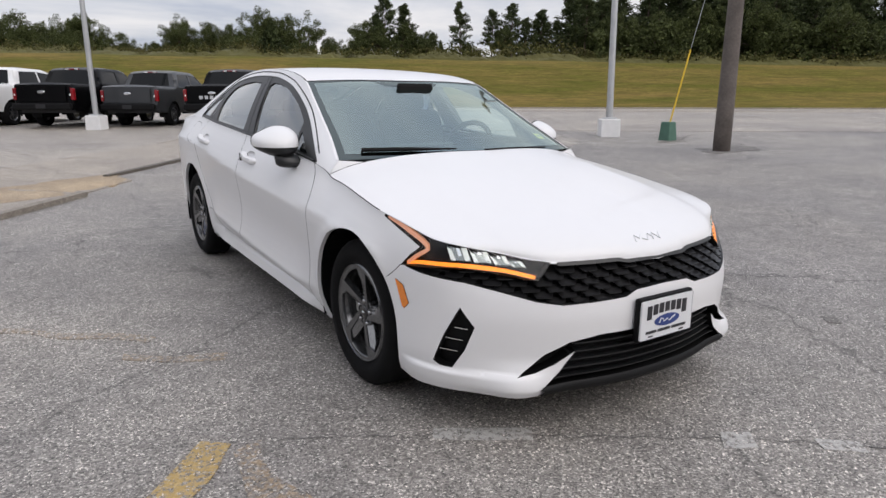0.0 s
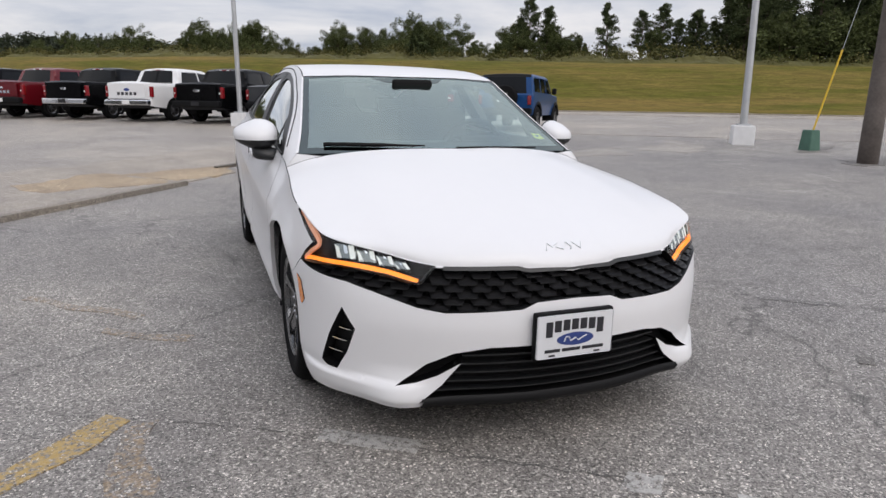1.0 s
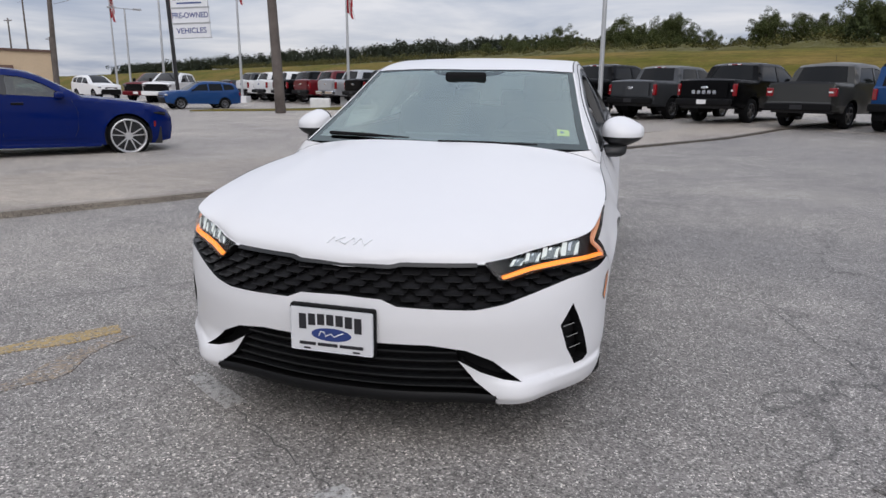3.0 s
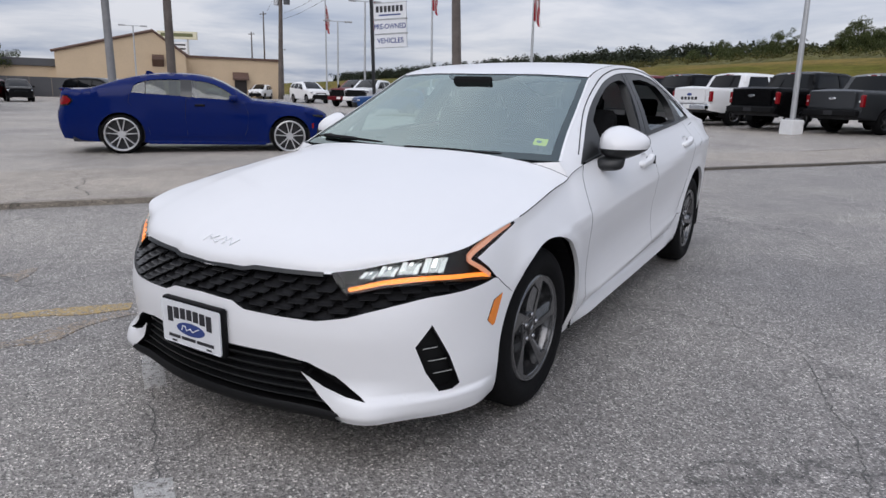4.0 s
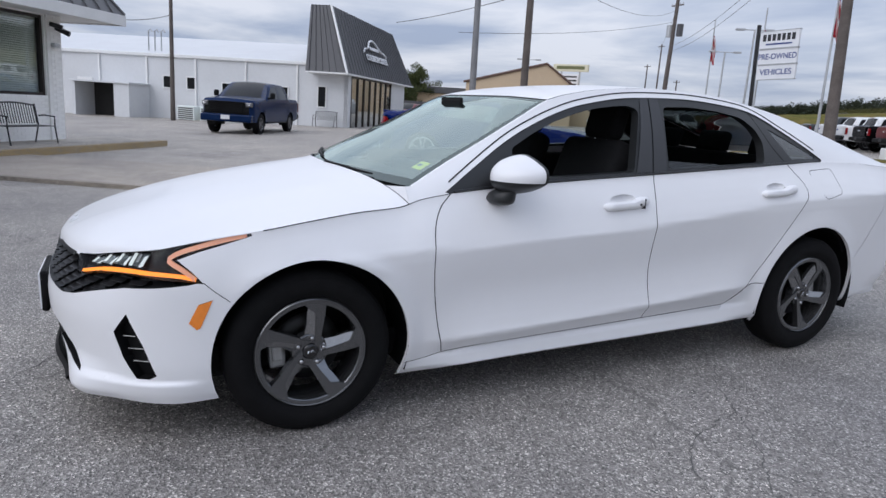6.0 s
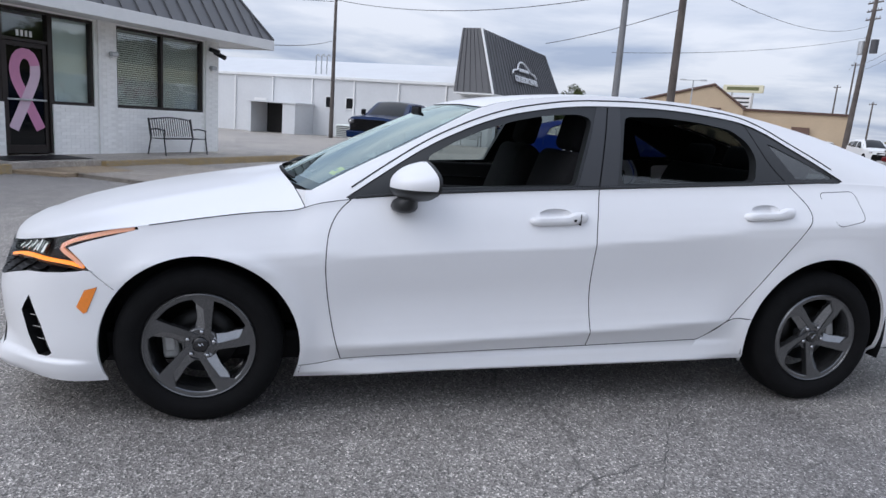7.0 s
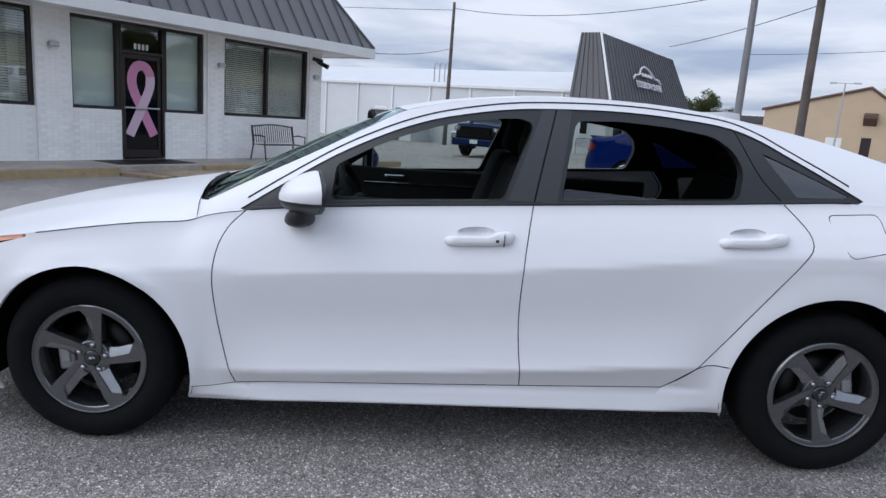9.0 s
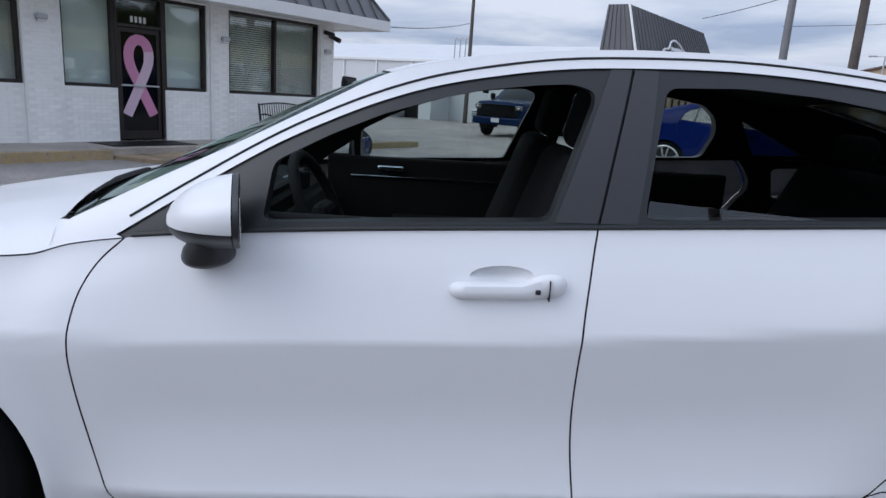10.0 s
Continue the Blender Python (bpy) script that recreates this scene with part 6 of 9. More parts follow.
MAVERICK = dict(PICKUP, top=[(-0.85, 0.42), (-0.90, 0.78), (-0.85, 1.02), (-0.72, 1.08), (0.35, 1.18), (1.05, 1.62), (1.4, 1.72), (2.2, 1.745), (2.72, 1.70), (2.84, 1.64), (3.02, 1.22), (3.05, 1.19), (4.06, 1.19), (4.13, 1.16), (4.15, 0.70), (4.18, 0.66), (4.18, 0.48)],
                tags=['dark', 'dark', 'paint', 'paint', 'glass', 'glass', 'paint', 'paint', 'paint', 'glass', 'paint', 'paint', 'dark', 'paint', 'paint', 'dark'],
                sill=0.40, hub=0.355, arches=[(0.0, 0.42), (3.08, 0.42)], half_width=curve1([(-0.9, 0.80), (-0.6, 0.89), (0, 0.92), (3.8, 0.92), (4.18, 0.88)]),
                belt=curve1([(-1, 0.98), (0.5, 1.10), (2.9, 1.16), (4.2, 1.17)]),
                windows=[[(0.55, 1.19), (1.08, 1.56), (1.74, 1.63), (1.74, 1.20)], [(1.82, 1.20), (1.82, 1.63), (2.60, 1.60), (2.78, 1.24)]], wheel=WHEEL_SMALL, tuck=0.13, rim_mat=RIM_GREY)


def compact_pickup(x, y, heading):
    th, half = vehicle("pickup_truck", pose(x, y, ground_z(x, y), 0, 0, 180 - heading) @ Matrix.Translation((0, -3.08, 0)), MAVERICK, P_GREEN_GREY, "compact grey-green pickup truck with square red tail lamps", "pickup truck", "pickups parked along the bank")
    for s in (-1, 1):
        t = part("tail_lamp", boxm(s * 0.82 - 0.13, s * 0.82 + 0.06, 4.06, 4.175, 0.84, 1.06, 0.02), RED_LENS, th)
        part("lens_stripe", boxm(s * 0.80 - 0.08, s * 0.80 + 0.04, 4.172, 4.18, 0.93, 0.97), WHITE_TRIM, t)
        part("mirror", boxm(s * 0.93, s * 1.06, 0.60, 0.70, 1.18, 1.34, 0.04), BLACK_PLASTIC, th)
    part("rear_bumper", boxm(-0.88, 0.88, 4.10, 4.24, 0.46, 0.66, 0.03), BLACK_PLASTIC, th)
    bm = bmesh.new()
    lathe(bm, [(0.001, 0.012), (0.07, 0.010), (0.08, 0.0)], 20, 'Z')
    bmesh.ops.transform(bm, matrix=Matrix.Translation((0, 4.175, 0.97)) @ pose(0, 0, 0, -90) @ Matrix.Diagonal((1.5, 0.62, 1, 1)), verts=bm.verts[:])
    part("oval_badge", bm, CHROME, th)
    part("plate", boxm(-0.16, 0.16, 4.24, 4.25, 0.5, 0.62), BLACK_METAL, th)
    bm = bmesh.new()
    rod(bm, (0, 2.2, 1.74), (0.0, 2.34, 2.0), 0.006, 0.003, 6)
    part("aerial", bm, BLACK_METAL, th)


compact_pickup(6.2, 17.7, 39)

BRONCO = dict(
    top=[(-0.72, 0.55), (-0.76, 0.9), (-0.72, 1.14), (-0.6, 1.19), (0.62, 1.24), (1.02, 1.72), (1.10, 1.80), (1.3, 1.83), (3.2, 1.84), (3.42, 1.82), (3.50, 1.74), (3.60, 1.22), (3.64, 1.18), (3.64, 0.72), (3.66, 0.55)],
    tags=['dark', 'paint', 'paint', 'paint', 'glass', 'glass', 'dark', 'dark', 'dark', 'dark', 'glass', 'paint', 'paint', 'dark'],
    sill=0.52, hub=0.41, arches=[(0.0, 0.50), (2.95, 0.50)], half_width=curve1([(-0.76, 0.86), (-0.5, 0.93), (0, 0.955), (3.3, 0.955), (3.66, 0.93)]),
    belt=curve1([(-1, 1.15), (0.6, 1.20), (3.66, 1.22)]), tumble=0.13, bow=0.03, round=0.04, pane=DARK_PANE,
    windows=[[(0.78, 1.26), (1.10, 1.70), (1.62, 1.73), (1.62, 1.26)], [(1.72, 1.26), (1.72, 1.73), (2.44, 1.73), (2.44, 1.26)], [(2.56, 1.28), (2.56, 1.72), (3.38, 1.71), (3.42, 1.28)]],
    trim=[], wheel=WHEEL_SUV, rim_mat=RIM_GREY, tuck=0.10)


def boxy_suv(x, y, heading):
    th, half = vehicle("off_road_vehicle", pose(x, y, ground_z(x, y), 0, 0, 180 - heading) @ Matrix.Scale(0.92, 4) @ Matrix.Translation((0, -2.95, 0)), BRONCO, P_BLUE, "bright blue boxy off-road vehicle with a grey hardtop", "SUV")
    bm = bmesh.new()
    lathe(bm, [(0.40, -0.12), (0.405, 0.05), (0.37, 0.12), (0.15, 0.13), (0.001, 0.13)], 30, 'X')
    sp = part("spare_wheel", bm, RUBBER, th, "black covered spare wheel", angle=40)
    sp.matrix_basis = pose(-0.05, 3.80, 1.08, 0, 0, 90)
    part("cover_badge", boxm(0.131, 0.136, -0.1, 0.1, 0.02, 0.15), WHITE_TRIM, sp)
    for i in range(5):
        part("cover_letter", boxm(0.131, 0.136, -0.22 + i * 0.09, -0.15 + i * 0.09, -0.14, -0.06), WHITE_TRIM, sp)
    for s in (-1, 1):
        part("tail_lamp", boxm(s * 0.83 - 0.06, s * 0.83 + 0.06, 3.58, 3.70, 0.86, 1.16, 0.02), RED_LENS, th)
        part("mirror", boxm(s * 0.98, s * 1.14, 0.72, 0.84, 1.24, 1.46, 0.04), BLACK_PLASTIC, th)
        for yc in (0.0, 2.95):
            bm = bmesh.new()
            tube(bm, [(s * 0.955, yc + 0.53 * math.cos(a), 0.41 + 0.53 * math.sin(a)) for a in np.linspace(0.15, math.pi - 0.15, 14)], 0.05, 6)
            part("arch_flare", bm, BLACK_PLASTIC, th)
    part("rear_bumper", boxm(-0.92, 0.92, 3.60, 3.82, 0.56, 0.76, 0.03), BLACK_PLASTIC, th)


boxy_suv(8.05, 16.0, 41)

CHARGER = dict(
    top=[(-0.76, 0.28), (-0.83, 0.50), (-0.82, 0.68), (-0.75, 0.81), (-0.62, 0.875), (-0.35, 0.94), (0.05, 0.99), (0.40, 1.020), (0.68, 1.045), (0.96, 1.21), (1.25, 1.365), (1.44, 1.437), (1.66, 1.480), (1.90, 1.497), (2.15, 1.497), (2.40, 1.483), (2.66, 1.447), (2.90, 1.396), (3.12, 1.332), (3.34, 1.255), (3.52, 1.190), (3.70, 1.160), (4.00, 1.150), (4.05, 1.10), (4.07, 0.88), (4.13, 0.76), (4.12, 0.48), (4.04, 0.28)],
    tags=['dark', 'dark'] + ['paint'] * 6 + ['glass'] * 3 + ['paint'] * 5 + ['glass'] * 4 + ['paint'] * 6 + ['dark'],
    sill=0.22, hub=0.365, arches=[(0.0, 0.405), (3.05, 0.405)], half_width=curve1([(-0.83, 0.60), (-0.70, 0.75), (-0.5, 0.86), (-0.2, 0.935), (0.5, 0.942), (1.8, 0.935), (2.6, 0.95), (3.2, 0.955), (3.7, 0.91), (4.0, 0.83), (4.13, 0.72)]),
    belt=curve1([(-1, 0.72), (0.2, 0.93), (0.9, 1.005), (1.9, 1.055), (2.8, 1.11), (3.4, 1.12), (4.1, 1.08)]), tumble=0.55, bow=0.035, round=0.055,
    pane=glass_mat("pale_green_vehicle_glass", (0.24, 0.31, 0.28), 0.06, 0.0, 1.0),
    windows=[[(1.00, 1.035), (1.02, 1.10), (1.21, 1.235), (1.40, 1.325), (1.60, 1.375), (1.86, 1.392), (1.80, 1.072)], [(1.93, 1.085), (1.99, 1.395), (2.30, 1.392), (2.55, 1.365), (2.72, 1.318), (2.80, 1.26), (2.845, 1.135)]],
    wheel=WHEEL_SPORT, rim_mat=RIM_BRIGHT, tuck=0.10)


def blue_sedan():
    x, y = -9.85, 5.10
    h = 41.5
    th, half = vehicle("sedan", pose(x, y, ground_z(x, y), 0, 0, 180 - h) @ Matrix.Translation((0.80, -3.125, 0)), CHARGER, P_INDIGO, "glossy deep blue sporty sedan with silver split-spoke wheels", "car")

    def skin(name, s, rows, m, d=0.006, label=""):
        """A panel laid on the flank: rows of (y, low edge, high edge)."""
        bm = bmesh.new()
        q = [[bm.verts.new((s * (half(y, a + (b - a) * k / 4) + d), y, a + (b - a) * k / 4)) for k in range(5)] for y, a, b in rows]
        for p, r in zip(q, q[1:]):
            for k in range(4):
                bm.faces.new((p[k], p[k + 1], r[k + 1], r[k]) if s > 0 else (p[k], r[k], r[k + 1], p[k + 1]))
        return part(name, bm, m, th, label, angle=60)

    for s in (-1, 1):
        skin("tail_lamp", s, [(3.86, 0.955, 0.975), (3.92, 0.895, 1.03), (4.0, 0.885, 1.045), (4.06, 0.885, 1.04)], RED_LENS, 0.008, "dark red wrap-round tail lamp")
        skin("lamp_bezel", s, [(3.83, 0.945, 0.985), (3.90, 0.875, 1.045), (4.0, 0.865, 1.062), (4.065, 0.865, 1.055)], GLOSS_BLACK, 0.004)
        skin("headlamp", s, [(-0.46, 0.765, 0.785), (-0.56, 0.745, 0.80), (-0.68, 0.725, 0.785)], GLOSS_BLACK)
        skin("side_marker", s, [(-0.44, 0.52, 0.62), (-0.48, 0.54, 0.63)], RED_LENS, 0.008)
        skin("pillar_trim", s, [(1.79, 1.072, 1.39), (1.86, 1.075, 1.392), (1.995, 1.088, 1.395)], GLOSS_BLACK, 0.002, "black pillar trim")
        skin("window_divider", s, [(2.585, 1.12, 1.355), (2.615, 1.12, 1.348)], GLOSS_BLACK, 0.0)
        skin("lower_moulding", s, [(0.62, 0.345, 0.375), (0.9, 0.33, 0.372), (2.2, 0.33, 0.372), (2.45, 0.35, 0.37)], P_INDIGO, 0.012)
        part("mirror", boxm(s * 0.95, s * 1.11, 0.97, 1.13, 1.015, 1.13, 0.045, 3), P_INDIGO, th)
        for yy in (1.66, 2.70):
            part("handle_recess", boxm(s * 0.925 - 0.02, s * 0.925 + 0.015, yy - 0.09, yy + 0.09, 0.905, 0.945, 0.01), BLACK_PLASTIC, th)
            part("door_handle", boxm(s * 0.925 - 0.01, s * 0.925 + 0.035, yy - 0.10, yy + 0.10, 0.932, 0.955, 0.01), P_INDIGO, th)
        part("side_skirt", boxm(s * 0.905 - 0.03, s * 0.905 + 0.02, 0.46, 2.6, 0.19, 0.25, 0.01), P_INDIGO, th)
        for line in ([(1.90, 1.06), (1.93, 0.7), (1.90, 0.36)], [(0.86, 0.99), (0.78, 0.8), (0.80, 0.5), (0.86, 0.36)], [(2.88, 1.1), (2.90, 0.95), (2.74, 0.80), (2.60, 0.60), (2.56, 0.38)]):
            bm = bmesh.new()
            tube(bm, [(s * half(y, z) + s * 0.0005, y, z) for y, z in line], 0.0035, 4)
            part("door_gap", bm, BLACK_METAL, th)
        for yy in (1.72, 2.78):
            bm = bmesh.new()
            prism(bm, [(yy - 0.10, 0.55), (yy + 0.10, 0.52), (yy + 0.26, 1.10), (yy + 0.14, 1.14)], s * 0.40 - 0.24, s * 0.40 + 0.24, 'X')
            part("seat", bm, BLACK_PLASTIC, th)
            part("headrest", boxm(s * 0.40 - 0.13, s * 0.40 + 0.13, yy + 0.19, yy + 0.29, 1.13, 1.30, 0.04), BLACK_PLASTIC, th)
    part("spoiler", boxm(-0.72, 0.72, 3.88, 4.07, 1.15, 1.18, 0.012), P_INDIGO, th)
    part("dashboard", boxm(-0.75, 0.75, 0.75, 1.15, 0.7, 1.0, 0.05), BLACK_PLASTIC, th)
    bm = bmesh.new()
    prism(bm, [(2.48, 1.49), (2.70, 1.45), (2.66, 1.55), (2.60, 1.55)], -0.02, 0.02, 'X')
    part("roof_fin", bm, P_INDIGO, th)


blue_sedan()

x, y = -23.25, 3.24
pickup(pose(x, y, ground_z(x, y), 0, 0, 61), P_NAVY, "navy blue full-size pickup truck with a black grille", front=True, group="")

SUV = dict(
    top=[(-0.86, 0.40), (-0.92, 0.72), (-0.86, 0.98), (-0.7, 1.05), (0.45, 1.14), (1.15, 1.58), (1.5, 1.69), (2.6, 1.70), (3.4, 1.62), (3.60, 1.52), (3.78, 1.10), (3.84, 1.02), (3.86, 0.62), (3.82, 0.40)],
    tags=['dark', 'paint', 'paint', 'paint', 'glass', 'glass', 'paint', 'paint', 'paint', 'glass', 'paint', 'paint', 'dark'],
    sill=0.34, hub=0.345, arches=[(0.0, 0.41), (2.75, 0.41)], half_width=curve1([(-0.92, 0.74), (-0.6, 0.88), (0, 0.92), (3, 0.92), (3.86, 0.82)]),
    belt=curve1([(-1, 0.95), (0.6, 1.06), (3.86, 1.14)]), tumble=0.30, bow=0.05, round=0.06,
    windows=[[(0.72, 1.14), (1.20, 1.50), (1.70, 1.57), (1.72, 1.15)], [(1.80, 1.15), (1.78, 1.57), (2.6, 1.58), (2.66, 1.17)], [(2.74, 1.18), (2.70, 1.57), (3.30, 1.52), (3.46, 1.26)]],
    wheel=WHEEL_SMALL, rim_mat=RIM_SILVER, tuck=0.11)


def suv_at(x, y, rz, colour, label, k=1.0, lamp=None):
    th, half = vehicle("parked_car", pose(x, y, ground_z(x, y), 0, 0, rz) @ Matrix.Scale(k, 4), SUV, colour, label, "car", "cars along the far lot")
    for s in (-1, 1):
        part("headlamp", boxm(s * 0.70 - 0.16, s * 0.70 + 0.12, -0.88, -0.70, 0.80, 0.92, 0.03), lamp or CHROME, th)
        part("mirror", boxm(s * 0.93, s * 1.08, 0.66, 0.78, 1.10, 1.24, 0.04), BLACK_PLASTIC, th)
        part("tail_lamp", boxm(s * 0.72 - 0.12, s * 0.72 + 0.12, 3.72, 3.84, 0.88, 1.06, 0.03), RED_LENS, th)
    part("front_grille", boxm(-0.45, 0.45, -0.95, -0.88, 0.62, 0.86, 0.03), BLACK_PLASTIC, th)


suv_at(-20.5, 26.3, -37, paint("mid_blue_vehicle_paint", (0.005, 0.045, 0.16), 0.15), "blue hatchback parked beside the lane", 0.80)
x, y = -28.3, 35.6
pickup(pose(x, y, ground_z(x, y), 0, 0, 14), P_WHITE, "white pickup truck facing the lane", front=True, group="")
x, y = -30.2, 36.2
pickup(pose(x, y, ground_z(x, y), 0, 0, 10), P_RED, "red pickup truck facing the lane", front=True, group="")
suv_at(-38.0, 23.8, 118, P_BLACK, "black crossover parked behind the blue sedan")
suv_at(-41.0, 27.0, 118, P_SILVER, "silver crossover parked behind the blue sedan")
suv_at(-38.9, 42.6, 66, P_WHITE, "white crossover with a black grille in the far lot", 1.08)
suv_at(-54.2, 22.6, 48, P_RED, "dark red crossover by the fence")
suv_at(-52.6, 24.6, 68, P_BLACK, "black crossover by the fence")
suv_at(-58.5, 54.0, 30, P_WHITE, "white crossover by the tan building")
suv_at(-74.0, 58.6, 53, P_SILVER, "silver car with its headlamps lit", lamp=lamp_mat("lit_car_lamp", (1.0, 0.9, 0.65), 3.0))
suv_at(-63.5, 52.0, 30, P_WHITE, "white crossover by the tan building")

# ---- the white fastback sedan in the middle of the lot ----
# Car space: front axle on the ground at the origin, nose towards -y, its driver's side at +x.
CAR = pose(0, 0, 0, math.degrees(math.atan(0.016)))
car = thing("fastback_sedan", CAR, "white fastback sedan with dark alloy wheels and lit amber running lamps", "car")
CAR_WHITE = mat("car_white_paint", (0.755, 0.755, 0.765), 0.34, 0.0, var=0.012, scale=1.5, coat=0.3, spec=0.4)
SEAM = mat("panel_gap", (0.02, 0.02, 0.022), 0.8, var=0)
SATIN_BLACK = mat("satin_black_trim", (0.012, 0.013, 0.014), 0.42, var=0.08, scale=20)
PILLAR_GREY = mat("dark_grey_pillar_film", (0.028, 0.029, 0.032), 0.45, var=0.06, scale=12)
FRIT = glass_mat("black_glass_border", (0.015, 0.016, 0.017), 0.10, 0.0, 0.9, (0.84, 0.97, 0.95))
DEEP_BLACK = mat("deep_black_plastic", (0.005, 0.005, 0.0055), 0.55, var=0.08, scale=20, spec=0.22)
SCREEN = glass_mat("windscreen_glass", (0.70, 0.88, 0.82), 0.29, 0.0, 0.9, (0.83, 0.97, 0.93))
TINTED = glass_mat("green_tinted_side_glass", (0.64, 0.72, 0.69), 0.12)
PRIVACY = glass_mat("dark_rear_glass", (0.10, 0.12, 0.12), 0.05)
AMBER = lamp_mat("amber_running_lamp", (1.0, 0.26, 0.015), 0.95, (0.90, 0.30, 0.05))
AMBER_DIM = lamp_mat("amber_running_lamp_end", (1.0, 0.36, 0.14), 0.22, (0.72, 0.36, 0.24))
AMBER_LENS = mat("amber_side_marker", (0.85, 0.24, 0.02), 0.2, var=0.1, scale=60, coat=0.7)
LED = lamp_mat("lit_headlamp_block", (0.95, 1.0, 0.95), 0.28, (0.6, 0.64, 0.62))
LAMP_SMOKE = mat("smoked_lamp_cell", (0.26, 0.28, 0.27), 0.14, 0.9, var=0)
LAMP_CHROME = mat("lamp_reflector", (0.80, 0.82, 0.82), 0.10, 1.0, var=0)
CLEAR = glass_mat("clear_lens", (0.97, 0.98, 0.98), 0.0, 0.0, 0.6)
CABIN = mat("black_cabin_plastic", (0.006, 0.006, 0.0065), 0.75, var=0.15, scale=15, bump=0.2, bscale=300, spec=0.2)
SEAT_CLOTH = mat("black_seat_cloth", (0.010, 0.010, 0.011), 0.9, spec=0.2, var=0.25, scale=40, bump=0.5, bscale=400)
CABIN_GREY = mat("dark_headliner", (0.035, 0.036, 0.038), 0.9, var=0.08, scale=10)
STICKER = mat("yellow_sticker", (0.66, 0.68, 0.06), 0.6, var=0.06, scale=30)

# plan outline: nose, corner, flank, tail
PLAN = [(0, -0.930), (0.15, -0.924), (0.30, -0.900), (0.45, -0.857), (0.56, -0.806), (0.67, -0.730), (0.775, -0.622), (0.835, -0.515), (0.868, -0.400), (0.884, -0.255), (0.895, 0.0),
        (0.902, 0.5), (0.905, 1.0), (0.905, 1.6), (0.902, 2.2), (0.898, 2.85), (0.882, 3.2), (0.845, 3.48), (0.775, 3.70), (0.65, 3.84), (0.45, 3.92), (0.2, 3.952), (0, 3.955)]
OUT = spline(PLAN, 700)
OUT_S = np.concatenate([[0], np.cumsum(np.linalg.norm(np.diff(OUT, axis=0), axis=1))])
S_MAX = float(OUT_S[-1])


def s_x(x):
    """Arc length along the outline to the nose's point at that x."""
    k = OUT[:, 1] < 0.2
    return float(np.interp(x, OUT[k, 0], OUT_S[k]))


def s_y(y):
    """Arc length along the outline to the flank's point at that y."""
    return float(np.interp(y, OUT[:, 1], OUT_S))


def plan_at(s):
    x, y = float(np.interp(s, OUT_S, OUT[:, 0])), float(np.interp(s, OUT_S, OUT[:, 1]))
    h = 0.012
    dx = float(np.interp(s + h, OUT_S, OUT[:, 0]) - np.interp(s - h, OUT_S, OUT[:, 0]))
    dy = float(np.interp(s + h, OUT_S, OUT[:, 1]) - np.interp(s - h, OUT_S, OUT[:, 1]))
    L = math.hypot(dx, dy) or 1
    return x, y, dy / L, -dx / L


z_foot = curve1([(-0.96, 0.180), (-0.80, 0.180), (-0.38, 0.184), (0.39, 0.174), (0.953, 0.191), (1.696, 0.206), (2.451, 0.222), (3.2, 0.245), (3.9, 0.27)])
z_door = curve1([(-0.2, 0.245), (0.552, 0.258), (1.650, 0.300), (2.208, 0.320), (3.0, 0.345)])
z_low = curve1([(-0.2, 0.30), (0.574, 0.320), (1.627, 0.378), (2.307, 0.425), (3.0, 0.45)])
z_sh = curve1([(-0.4, 0.60), (0.0, 0.655), (0.504, 0.696), (1.037, 0.737), (1.621, 0.777), (2.114, 0.823), (2.85, 0.865), (3.5, 0.885)])
z_top_side = curve1([(-0.62, 0.729), (-0.5, 0.752), (-0.42, 0.770), (-0.30, 0.789), (-0.2, 0.803), (0.0, 0.835), (0.2, 0.861), (0.357, 0.874), (0.45, 0.902), (0.566, 0.922), (0.924, 0.957), (1.650, 1.003), (2.241, 1.038), (2.606, 1.060), (2.861, 1.072), (3.2, 1.068), (3.5, 1.050), (3.75, 1.028)])
z_top_nose = curve1([(0, 0.653), (0.15, 0.660), (0.19, 0.668), (0.33, 0.670), (0.47, 0.672), (0.59, 0.687), (0.69, 0.708), (0.775, 0.729)])
z_top_tail = curve1([(0, 1.035), (0.3, 1.034), (0.65, 1.025), (0.775, 1.020)])
off_nose = curve1([(0.18, -0.045), (0.21, -0.022), (0.28, -0.012), (0.38, -0.004), (0.46, 0.0), (0.53, -0.008), (0.59, -0.024), (0.64, -0.045), (0.665, -0.060), (0.70, -0.088), (0.76, -0.13)])
off_corner = curve1([(0.17, -0.030), (0.23, -0.008), (0.33, 0.004), (0.47, 0.002), (0.59, 0.0), (0.67, -0.010), (0.73, -0.026), (0.80, -0.055)])
off_tail = curve1([(0.3, -0.05), (0.4, -0.01), (0.7, 0.0), (0.9, -0.02), (1.05, -0.05)])


def z_top(s):
    x, y, _, _ = plan_at(s)
    if y < -0.62:
        return z_top_nose(x)
    if y > 3.70:
        return z_top_tail(x)
    return z_top_side(y)


def lerp_table(pts, z):
    for a, b in zip(pts, pts[1:]):
        if z <= b[0] or b is pts[-1]:
            k = min(1.0, max(0.0, (z - a[0]) / max(1e-4, b[0] - a[0])))
            return a[1] + (b[1] - a[1]) * k


